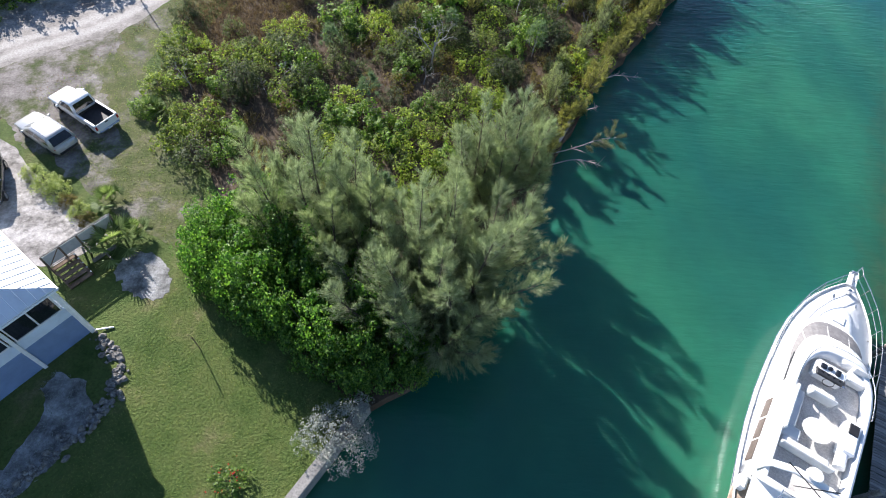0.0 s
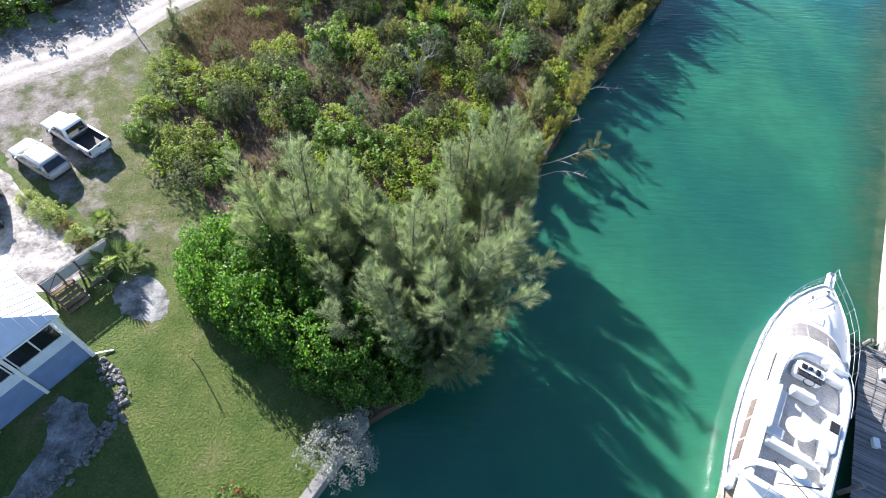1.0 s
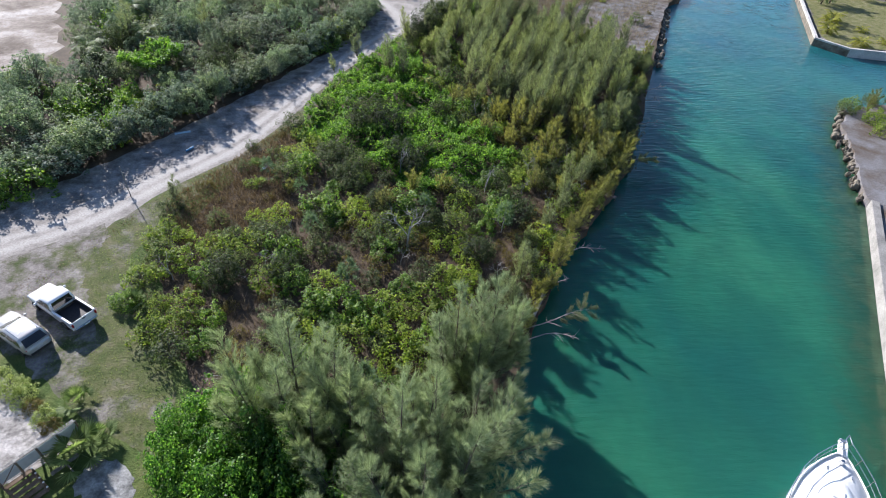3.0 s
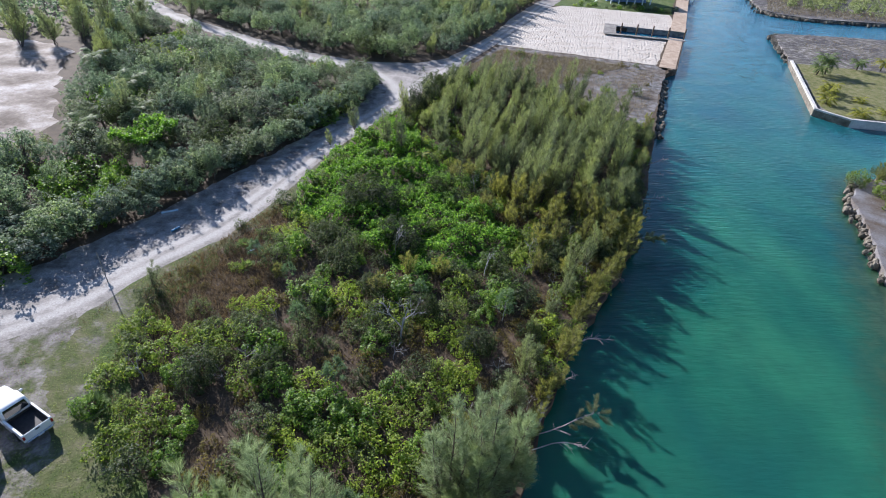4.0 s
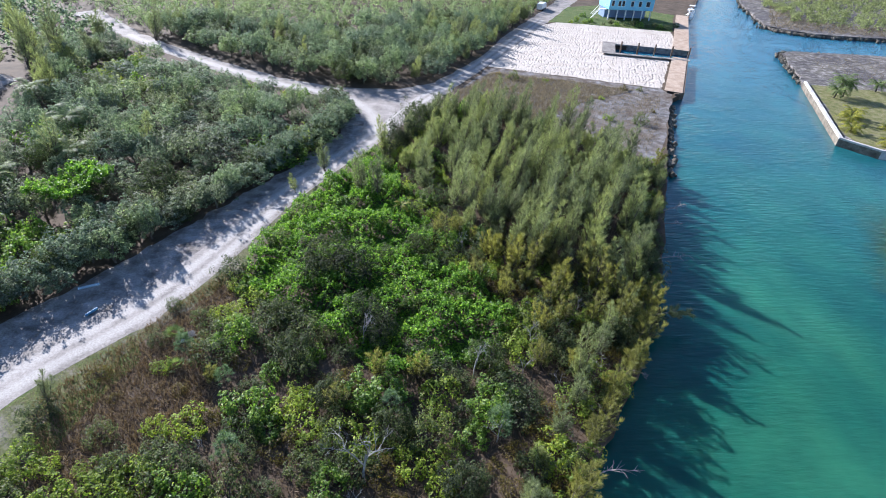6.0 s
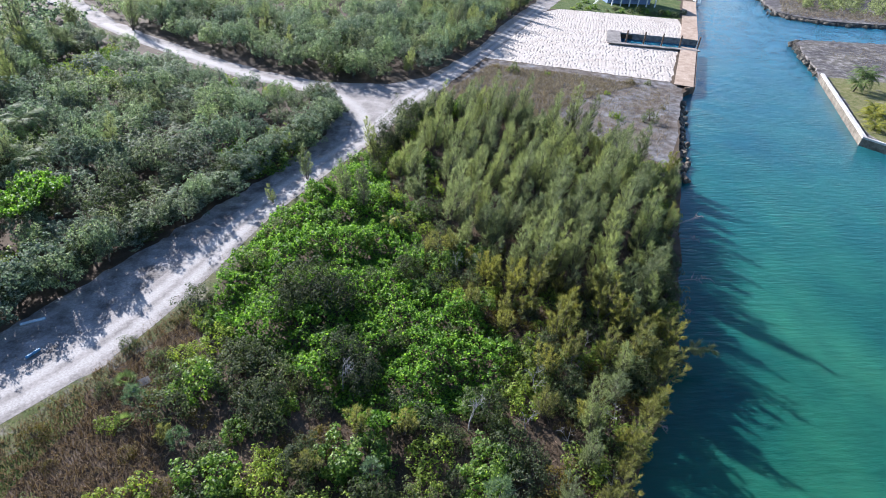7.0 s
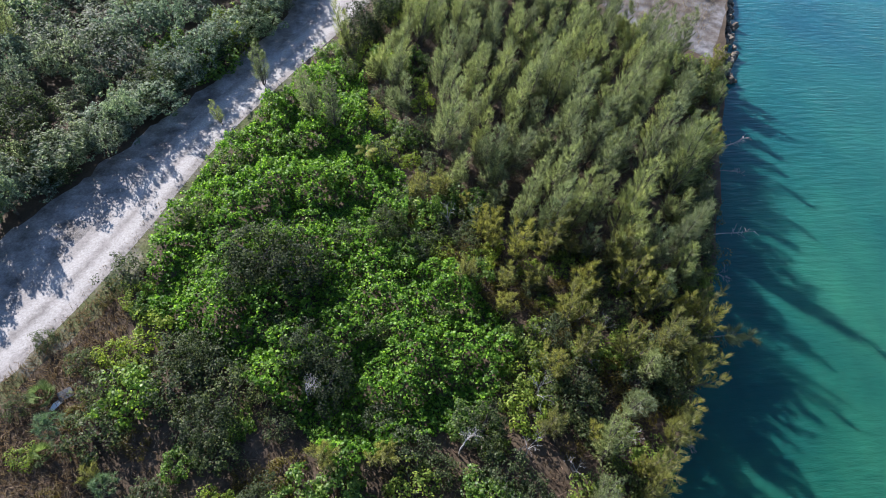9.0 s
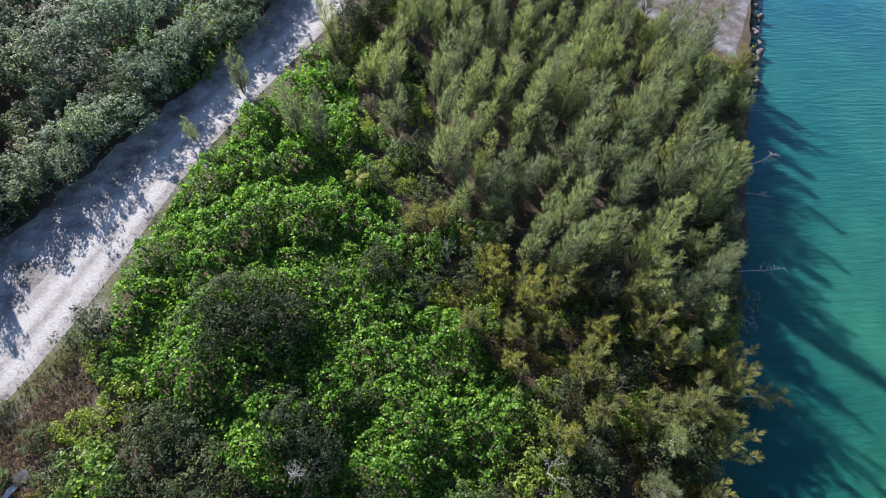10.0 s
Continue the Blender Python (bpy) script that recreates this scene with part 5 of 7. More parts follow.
small_boat(pose(91.8, 193.5, -0.9, 0, 0, 61), "white open motor boat with a canopy at the dock")
small_boat(pose(95.5, 200.5, -0.9, 0, 0, 61), "white open motor boat with a canopy at the dock")
pipe = thing("pipe", "length of pale blue plastic pipe on the roadside", "pipe", pose(-23.3, 55.9, 0.0, 0, 0, 25))
part("tube", Build().tube([(-0.8, 0, 0.11), (0.8, 0, 0.11)], [0.11, 0.11], 12), M["pale_pipe"], pipe)
pipe2 = thing("pipe", "length of pale blue plastic pipe on the roadside", "pipe", pose(-21.6, 52.6, 0.0, 0, 0, 60))
part("tube", Build().tube([(-0.5, 0, 0.12), (0.5, 0, 0.12)], [0.1, 0.1], 12), M["blue_tarp"], pipe2)
sap = thing("young_tree_stake", "thin bare sapling tied to a stake in the lawn", "sapling", pose(-11.25, 12.35, 0))
part("stake", Build().tube([(0, 0, 0), (0.02, 0, 1.5)], [0.03, 0.025], 6), M["brown_wood"], sap)
part("twigs", Build().tube([(0.02, 0, 1.1), (0.2, 0.1, 1.55)], 0.012, 4).tube([(0.02, 0, 1.2), (-0.2, 0.05, 1.6)], 0.012, 4).tube([(0, 0, 1.3), (0.05, -0.2, 1.65)], 0.012, 4), M["bark"], sap)

post = thing("post", "thin weathered pole standing beside the road", "post", pose(-24.4, 44.2, 0, 2, 1))
part("shaft", Build().tube([(0, 0, -0.2), (0, 0, 3.3)], [0.045, 0.036], 8), M["grey_wood"], post)
sheet = thing("scrap_board", "pale bent board dumped among dry weeds", "rubbish", pose(-13.1, 49.9, 0.16, 18, 8, 35) @ Matrix.Diagonal((0.6, 0.6, 0.6, 1)))
part("board", Build().loft([[(x, -0.45, 0.12 * math.sin(x * 3)), (x, 0.45, 0.12 * math.sin(x * 3 + 0.4)), (x, 0.45, 0.03 + 0.12 * math.sin(x * 3 + 0.4)), (x, -0.45, 0.03 + 0.12 * math.sin(x * 3))] for x in (-0.6, -0.3, 0.0, 0.3, 0.6)]), M["concrete"], sheet)
scrap = thing("plastic_scrap", "crumpled white plastic sheet dumped among dry weeds", "rubbish", pose(-13.4, 49.3, 0.1, 0, 10, 70) @ Matrix.Diagonal((0.7, 0.7, 0.7, 1)))
part("sheet", Build().loft([[(x, -0.22 - 0.1 * math.sin(x * 7), 0.1 * math.sin(x * 9)), (x, 0.22, 0.1 * math.cos(x * 8)), (x, 0.24, 0.02 + 0.1 * math.cos(x * 8)), (x, -0.2 - 0.1 * math.sin(x * 7), 0.02 + 0.1 * math.sin(x * 9))] for x in (-0.5, -0.25, 0.0, 0.2, 0.45)]), M["white_paint"], scrap)

# ---- plants ----
def unit(a):
    return a / np.maximum(np.linalg.norm(a, axis=-1, keepdims=True), 1e-9)


def leaf_faces(c, nrm, size, rng, slim=0.62):
    """A four-cornered pointed leaf at every centre, facing about along nrm."""
    n = len(c)
    nrm = unit(nrm)
    a = unit(np.cross(nrm, unit(rng.normal(size=(n, 3)))))
    b = np.cross(nrm, a)
    s = (size * rng.uniform(0.65, 1.25, n))[:, None]
    fold = nrm * s * 0.16
    return np.stack([c - a * s * 0.5, c + b * s * slim * 0.5 + a * s * 0.06 + fold, c + a * s * 0.5, c - b * s * slim * 0.5 + a * s * 0.06 + fold], 1).reshape(-1, 3)


def blade_faces(c, d, length, width, rng):
    """A thin tapered blade from every point along d."""
    n = len(c)
    d = unit(d)
    a = unit(np.cross(d, unit(rng.normal(size=(n, 3)))))
    L = (length * rng.uniform(0.6, 1.3, n))[:, None]
    return np.stack([c - a * width * 0.5, c + a * width * 0.5, c + d * L], 1).reshape(-1, 3)


def lumpy_crown(rng, r, h, base, clumps, per, size, spread=0.34, slim=0.62, up=0.5):
    """Clumps of leaves on a lumpy dome, each clump a small tuft of its own."""
    az, t = rng.uniform(0, 2 * np.pi, clumps), rng.uniform(0.0, 1.0, clumps) ** 0.75
    el = np.arcsin(np.clip(1 - t, 0, 1)) * 1.0
    k = rng.uniform(0.62, 1.08, clumps) * (1 + 0.18 * np.sin(az * 3 + rng.uniform(0, 6)) + 0.12 * np.sin(az * 5 + rng.uniform(0, 6)))
    out = np.stack([np.cos(az) * np.cos(el), np.sin(az) * np.cos(el), np.sin(el)], 1)
    cc = out * k[:, None] * np.array([r, r, h]) + np.array([0, 0, base])
    o = np.repeat(out, per, 0)
    off = unit(rng.normal(size=(clumps * per, 3)) + o * 0.7) * (rng.uniform(0.3, 1.0, clumps * per) ** 0.5)[:, None]
    c = np.repeat(cc, per, 0) + off * spread * np.repeat(rng.uniform(0.6, 1.3, clumps), per)[:, None]
    c[:, 2] = np.maximum(c[:, 2], 0.04)
    nrm = off * 0.8 + np.array([0, 0, up]) + rng.normal(size=c.shape) * 0.35
    return leaf_faces(c, nrm, size, rng, slim), cc


def branch_build(rng, targets, base, r0, count=9):
    """A few stems from the foot to some of the clumps."""
    b = Build()
    pick = rng.choice(len(targets), min(count, len(targets)), replace=False)
    for i in pick:
        e = Vector(targets[i])
        mid = Vector((e.x * 0.35, e.y * 0.35, e.z * 0.6)) + Vector(rng.normal(size=3) * 0.08)
        b.tube([(rng.normal() * 0.05, rng.normal() * 0.05, -0.05), mid, e * 0.95], [r0, r0 * 0.6, r0 * 0.2], 4, False)
    return b


def make_bush(name, label, mat, seed, r, h, clumps, per, size, spread=0.34, slim=0.62, group="", category="bush"):
    rng = np.random.default_rng(seed)
    verts, cc = lumpy_crown(rng, r, h, 0.1, clumps, per, size, spread, slim)
    t = thing(name, label, category, None, group)
    part("stem", branch_build(rng, cc, 0, 0.035 + 0.012 * r), M["bark"], t)
    part("crown", facet_mesh("crown", verts, 4), M[mat], t)
    return t


def make_tree(name, label, mat, seed, r, h, total, clumps, per, size, group=""):
    """A small broadleaf tree: trunk, forking limbs and a lumpy crown."""
    rng = np.random.default_rng(seed)
    base = total - h
    verts, cc = lumpy_crown(rng, r, h, base, clumps, per, size, 0.36)
    low, cl = lumpy_crown(rng, r * 0.75, -h * 0.35, base, clumps // 4, per, size, 0.36)
    t = thing(name, label, "tree", None, group)
    b = Build().tube([(0, 0, -0.1), (rng.normal() * 0.1, rng.normal() * 0.1, base * 0.5), (rng.normal() * 0.15, rng.normal() * 0.15, base)], [0.13, 0.1, 0.07], 6, False)
    for i in rng.choice(len(cc), 8, replace=False):
        e = Vector(cc[i])
        b.tube([(0, 0, base * rng.uniform(0.5, 1.0)), Vector((e.x * 0.45, e.y * 0.45, (e.z + base) * 0.5)), e], [0.06, 0.04, 0.015], 4, False)
    part("trunk", b, M["bark"], t)
    part("crown", facet_mesh("crown", np.concatenate([verts, low]), 4), M[mat], t)
    return t


def make_casuarina(name, label, mat, seed, height, fan, reach, leaders, limbs, blades, length=0.38, width=0.02, group="", lean=(0.0, 0.0), dense_top=0.7, apart=False):
    """A she-oak: stems that fan out from one foot, each a long soft plume of thin green branchlets."""
    rng = np.random.default_rng(seed)
    t = thing(name, label, "tree", None, group)
    wood, twigs, cs, ds = Build(), Build(), [], []
    for k in range(leaders):
        az = 2 * np.pi * (k + rng.uniform(-0.25, 0.25)) / leaders
        out = fan * height * (0.0 if k == 0 else rng.uniform(0.65, 1.1))
        h = height * (1.0 if k == 0 else rng.uniform(0.6, 0.92))
        end = np.array([math.cos(az) * out + lean[0] * h, math.sin(az) * out + lean[1] * h, h])
        foot = np.array([rng.normal() * 0.1, rng.normal() * 0.1, -0.1])
        belly = foot + (end - foot) * 0.5 + np.array([math.cos(az), math.sin(az), 0]) * out * 0.12 + rng.normal(size=3) * 0.03 * height

        def stem(f):
            return foot * (1 - f) ** 2 + belly * 2 * f * (1 - f) + end * f * f

        r0 = 0.014 * height
        wood.tube([tuple(stem(f)) for f in (0, 0.25, 0.5, 0.75, 1.0)], [r0, r0 * 0.75, r0 * 0.5, r0 * 0.25, 0.006], 5, False)
        if apart:
            part("trunk", wood, M["bark"], t)
            wood = Build()
        for i in range(limbs):
            f = 0.16 + 0.83 * (i + rng.uniform(0, 0.9)) / limbs
            p = stem(f)
            axis = unit(stem(min(f + 0.05, 1.05)) - p)
            side = rng.normal(size=3)
            side = unit(side - axis * np.dot(side, axis))
            L = (reach * (1.02 - f) ** dense_top * rng.uniform(0.65, 1.15) + 0.22)
            d0 = unit(axis * 0.4 + side * 0.95 + np.array([0, 0, 0.1]))
            d1 = unit(axis * 0.85 + side * 0.6 + np.array([0, 0, 0.2]))
            mid = p + d0 * L * 0.45
            tip = mid + d1 * L * 0.6
            twigs.tube([tuple(p), tuple(mid), tuple(tip)], [0.02 * (1.15 - f) + 0.004, 0.012 * (1.15 - f) + 0.003, 0.003], 3, False)
            n = max(10, int(blades * (0.45 + 0.55 * L / (reach + 0.22))))
            w = rng.uniform(0.12, 1.0, n)[:, None]
            on = np.where(w < 0.45, p + (mid - p) * (w / 0.45), mid + (tip - mid) * ((w - 0.45) / 0.55))
            q = unit(rng.normal(size=(n, 3)))
            cs.append(on + q * 0.09 * (1.1 - w))
            ds.append(d0 * (1 - w) * 0.7 + d1 * (0.5 + w) + q * (0.8 - 0.3 * w))
        n = blades
        w = rng.uniform(0.9, 1.0, n)[:, None]
        q = unit(rng.normal(size=(n, 3)))
        cs.append(stem(0.9) + (end - stem(0.9)) * ((w - 0.9) * 10) + q * 0.04)
        ds.append(unit(end - stem(0.9)) + q * 0.4)
    if not apart:
        part("trunk", wood, M["bark"], t)
    tagged(part("limb", twigs, M["bark"], t), "", "", "", "stuff")
    part("crown", facet_mesh("crown", blade_faces(np.concatenate(cs), np.concatenate(ds), length, width, rng), 3), M[mat], t)
    return t


def make_dead(name, label, seed, height, group=""):
    """A leafless grey tree of forking twigs."""
    rng = np.random.default_rng(seed)
    t = thing(name, label, "dead tree", None, group)
    b = Build()

    def grow(p, d, L, r, depth):
        e = p + d * L
        b.tube([p, p.lerp(e, 0.5) + Vector(rng.normal(size=3) * L * 0.06), e], [r, r * 0.75, r * 0.5], 4, False)
        if depth:
            for _ in range(3 if depth > 1 else 4):
                nd = (d + Vector(rng.normal(size=3) * 0.55) + Vector((0, 0, 0.12))).normalized()
                grow(p.lerp(e, rng.uniform(0.55, 1.0)), nd, L * rng.uniform(0.5, 0.75), r * 0.5, depth - 1)

    grow(Vector((0, 0, -0.1)), Vector((rng.normal() * 0.08, rng.normal() * 0.08, 1)).normalized(), height * 0.42, 0.02 * height, 4)
    part("branch", b, M["dead_wood"], t)
    return t


def make_pine(name, label, seed, height, group=""):
    """A pine sapling with whorls of long blue-green needles."""
    rng = np.random.default_rng(seed)
    t = thing(name, label, "sapling", None, group)
    part("trunk", Build().tube([(0, 0, -0.1), (0.04, 0, height * 0.5), (0, 0.03, height)], [0.05, 0.035, 0.012], 5, False), M["bark"], t)
    cs, ds = [], []
    for k in range(9):
        f = 0.35 + 0.65 * k / 8
        for j in range(5):
            az = rng.uniform(0, 6.28)
            L = height * 0.3 * (1.25 - f) * rng.uniform(0.7, 1.2) + 0.1
            e = np.array([math.cos(az) * L, math.sin(az) * L, f * height + L * 0.55])
            q = unit(rng.normal(size=(34, 3)))
            cs.append(np.repeat(e[None], 34, 0) + q * 0.04)
            ds.append(q + np.array([math.cos(az) * 0.4, math.sin(az) * 0.4, 0.55]))
    part("needles", facet_mesh("needles", blade_faces(np.concatenate(cs), np.concatenate(ds), 0.32, 0.03, rng), 3), M["needle_blue"], t)
    return t


def frond_verts(rng, origin, az, L, rise, droop, leaflets, ll, wid):
    """Leaflets along one arching rib, as four-cornered strips, and the rib's points."""
    s = np.linspace(0.0, 1.0, 8)
    h = np.array([math.cos(az), math.sin(az), 0])
    rib = origin + np.outer(s * L * (1 - 0.15 * s), h) + np.outer(s * rise * L - droop * L * s * s, np.array([0, 0, 1.0]))
    verts = []
    side = np.array([-math.sin(az), math.cos(az), 0])
    for i in range(leaflets):
        f = 0.12 + 0.86 * i / leaflets
        x = f * 7
        j = min(int(x), 6)
        p = rib[j] + (rib[j + 1] - rib[j]) * (x - j)
        d = unit(rib[j + 1] - rib[j])
        for sg in (-1, 1):
            o = unit(side * sg * 0.9 + d * 0.55 + np.array([0, 0, -0.25 + rng.normal() * 0.12]))
            l = ll * math.sin(math.pi * (0.12 + 0.8 * f)) * rng.uniform(0.85, 1.1)
            verts += [p - d * wid * 0.5, p + d * wid * 0.5, p + d * wid * 0.25 + o * l, p - d * wid * 0.15 + o * l * 0.97]
    return verts, rib


def make_palm(name, label, mat, seed, trunk, L, fronds, group=""):
    rng = np.random.default_rng(seed)
    t = thing(name, label, "palm", None, group)
    top = Vector((rng.normal() * 0.15 * trunk, rng.normal() * 0.1 * trunk, trunk))
    part("trunk", Build().tube([(0, 0, -0.1), top * 0.5 + Vector((0.05, 0, 0)), top], [0.16, 0.11, 0.1], 7, False), M["bark"], t)
    for k in range(fronds):
        f = k / fronds
        v, rib = frond_verts(rng, np.array(top), k * 2.4 + rng.uniform(-0.3, 0.3), L * rng.uniform(0.8, 1.1), 0.95 - 0.95 * f, 0.65, 20, L * 0.24, L * 0.035)
        fr = part("frond", facet_mesh("frond", np.array(v), 4), M[mat], t)
        part("rib", Build().tube([tuple(p) for p in rib], [0.02, 0.018, 0.016, 0.014, 0.012, 0.01, 0.008, 0.004], 3, False), M["frond"], fr)
    return t


def make_fan_palm(name, label, mat, seed, r, fans, group=""):
    """A low palmetto: fans of pointed blades on short stalks."""
    rng = np.random.default_rng(seed)
    t = thing(name, label, "palmetto", None, group)
    for k in range(fans):
        az, el = k * 2.4 + rng.uniform(-0.4, 0.4), rng.uniform(0.25, 1.3)
        c = np.array([math.cos(az) * math.cos(el), math.sin(az) * math.cos(el), math.sin(el)]) * r * rng.uniform(0.5, 0.75)
        out = unit(c)
        side = unit(np.cross(out, [0, 0, 1.0]) + 1e-6)
        v = []
        for j in range(15):
            w = (j - 7) / 7 * 1.45
            d = unit(out * math.cos(w) + side * math.sin(w) + np.array([0, 0, -0.12]))
            l = r * 0.55 * (1 - 0.25 * abs(w) / 1.45)
            e = np.cross(d, unit(np.cross(side, out)))
            v += [c, c + d * l * 0.55 + e * 0.035, c + d * l, c + d * l * 0.55 - e * 0.035]
        fan = part("fan", facet_mesh("fan", np.array(v), 4), M[mat], t)
        part("stalk", Build().tube([(0, 0, 0.0), tuple(c)], [0.02, 0.012], 3, False), M["frond"], fan)
    return t


def inside(poly, p):
    x, y = p[:, 0], p[:, 1]
    r = np.zeros(len(p), bool)
    n = len(poly)
    for i in range(n):
        (x1, y1), (x2, y2) = poly[i], poly[(i + 1) % n]
        if y1 == y2:
            continue
        hit = ((y1 > y) != (y2 > y)) & (x < (x2 - x1) * (y - y1) / (y2 - y1) + x1)
        r ^= hit
    return r


def scatter(poly, spacing, seed, tries=6000, holes=()):
    """Points inside an outline, no two closer than spacing."""
    rng = np.random.default_rng(seed)
    a, b = np.min(poly, 0), np.max(poly, 0)
    c = rng.uniform(a, b, (tries, 2))
    keep = inside(poly, c)
    for h in holes:
        keep &= ~inside(h, c)
    got = np.zeros((0, 2))
    for p in c[keep]:
        if not len(got) or np.min(np.sum((got - p) ** 2, 1)) > spacing ** 2:
            got = np.vstack([got, p])
    return got


PLACED = {}


def plant(kinds, key, x, y, s=1.0, rz=None, z=0.0, sz=None):
    """Sets out one plant: the first of a kind is moved into place, the rest are copies."""
    ob = kinds[key]
    rz = random.uniform(0, 360) if rz is None else rz
    m = pose(x, y, z, 0, 0, rz) @ Matrix.Diagonal((s, s, sz or s, 1))
    if ob.name not in PLACED:
        PLACED[ob.name] = ob
        ob.matrix_basis = m
        return ob
    src = PLACED[ob.name]
    c = copy_thing(src, Matrix())
    c.matrix_basis = m
    return c


K = {}
for i in range(3):
    K["seagrape", i] = make_bush("seagrape_bush", "rounded sea grape bush with bright green leathery leaves", "leaf_seagrape", 10 + i, 1.5, 1.5, 78, 26, 0.16, 0.34, 0.8, "scrub bushes on the lot")
    K["yellow", i] = make_bush("yellow_green_bush", "yellow-green leafy shrub on dry scrubland", "leaf_yellow", 20 + i, 1.3, 1.35, 62, 17, 0.17, 0.33, 0.6, "scrub bushes on the lot")
    K["olive", i] = make_bush("olive_bush", "dark olive shrub with small dense leaves", "leaf_olive", 30 + i, 1.3, 1.7, 75, 20, 0.14, 0.32, 0.6, "scrub bushes on the lot")
    K["rust", i] = make_bush("rusty_shrub", "rusty yellow-brown shrub of half dry leaves", "leaf_rust", 40 + i, 1.0, 0.95, 46, 16, 0.13, 0.3, 0.5, "dry shrubs on the lot")
    K["forest", i] = make_tree("forest_tree", "low dark green coppice tree in dense woodland", "leaf_forest", 50 + i, 2.0, 2.1, 3.7, 95, 24, 0.19, "trees west of the road")
    K["forest_pale", i] = make_tree("pale_tree", "grey-green small-leaved tree in dense woodland", "leaf_grey", 55 + i, 1.7, 1.9, 3.3, 85, 24, 0.17, "trees west of the road")
SHAPES = [(6.4, 0.16, 1.0, 4), (5.0, 0.24, 0.95, 4), (3.8, 0.28, 0.85, 3), (7.0, 0.13, 1.0, 4), (5.6, 0.18, 0.9, 3), (4.4, 0.26, 1.0, 4)]
for i, (h, fan, reach, stems) in enumerate(SHAPES):
    K["casu", i] = make_casuarina("casuarina", "feathery grey-green casuarina in a dense thicket", "needle_olive", 60 + i, h, fan, reach * 1.3, stems, 36, 44, 0.38, 0.024, "casuarina thicket", (random.uniform(0.08, 0.2), random.uniform(0.02, 0.14)))
for i in range(4):
    K["gold", i] = make_casuarina("golden_casuarina", "low yellow-green casuarina with spreading plumes", "needle_gold", 70 + i, 3.2 + 0.3 * i, 0.26, 0.62, 5, 18, 40, 0.32, 0.03, "casuarina thicket", (random.uniform(-0.02, 0.14), random.uniform(-0.08, 0.08)))
for i in range(3):
    K["mound", i] = make_bush("seagrape_bush", "big glossy green bush in a dense mound beside the lawn", "leaf_mound", 15 + i, 2.1, 2.2, 190, 36, 0.135, 0.36, 0.75, "green mound by the lawn")
for i in range(2):
    K["dark", i] = make_tree("dark_tree", "dense dark olive tree standing above the creeper", "leaf_dark", 58 + i, 1.9, 2.1, 3.3, 120, 26, 0.15, "dark trees in the creeper")
for i in range(2):
    K["dead", i] = make_dead("dead_tree", "bare grey dead tree with fine twigs", 80 + i, 4.0, "dead trees in the scrub")
    K["deadbush", i] = make_dead("dead_shrub", "leafless grey shrub of tangled twigs", 85 + i, 2.4, "dead trees in the scrub")
    K["pine", i] = make_pine("pine_sapling", "young pine with long blue-green needles", 90 + i, 2.8, "pine saplings in the scrub")
    K["fan", i] = make_fan_palm("palmetto", "low palmetto with stiff green fans", "frond", 95 + i, 1.2, 16, "palmettos")

# the big wind-combed trees by the seawall
# foot, height, fan, reach, stems, lean
BIG = [((1.4, 12.9), 8.6, 0.34, 1.75, 6, (0.04, 0.14)), ((2.9, 14.5), 8.8, 0.36, 1.7, 6, (0.16, 0.06)), ((0.7, 15.4), 9.8, 0.26, 1.7, 6, (0.0, 0.16)), ((3.8, 16.3), 8.2, 0.36, 1.6, 6, (0.24, -0.02)), ((2.5, 16.6), 9.4, 0.26, 1.6, 5, (-0.02, 0.14)), ((4.9, 17.9), 7.4, 0.36, 1.5, 6, (0.22, 0.0)), ((2.2, 13.0), 6.0, 0.42, 1.5, 5, (0.3, -0.12)), ((-0.9, 13.8), 7.8, 0.3, 1.5, 5, (-0.1, 0.08)),
       # inner trees at (1.0, 18.2) and (-3.9, 17.2) are added to join the shadows
       ((-5.0, 19.6), 8.9, 0.28, 1.6, 6, (-0.06, 0.24)), ((-6.8, 18.9), 8.4, 0.2, 1.4, 5, (-0.26, 0.24)), ((-3.2, 19.4), 8.4, 0.24, 1.4, 5, (0.02, 0.22)), ((-2.0, 17.6), 7.6, 0.24, 1.4, 5, (0.0, 0.18)), ((1.0, 18.2), 6.6, 0.26, 1.3, 4, (0.05, 0.1)), ((-3.9, 17.2), 7.0, 0.26, 1.3, 4, (0.0, 0.1)),
       ((6.0, 23.8), 8.4, 0.18, 1.4, 5, (0.05, 0.16)), ((4.0, 23.4), 8.5, 0.16, 1.4, 5, (0.0, 0.14)), ((7.6, 24.6), 6.4, 0.2, 1.2, 4, (0.12, 0.06)), ((5.0, 22.4), 6.2, 0.22, 1.3, 4, (0.04, 0.02))]
for i, (p, h, fan, reach, stems, lean) in enumerate(BIG):
    t = make_casuarina("tall_casuarina", "tall feathery casuarina leaning over the seawall", "needle_grey", 100 + i, h, fan, reach * 1.25, stems, 54, 105, 0.44, 0.016, "tall casuarinas", lean, apart=True)
    t.matrix_basis = pose(p[0], p[1], 0)

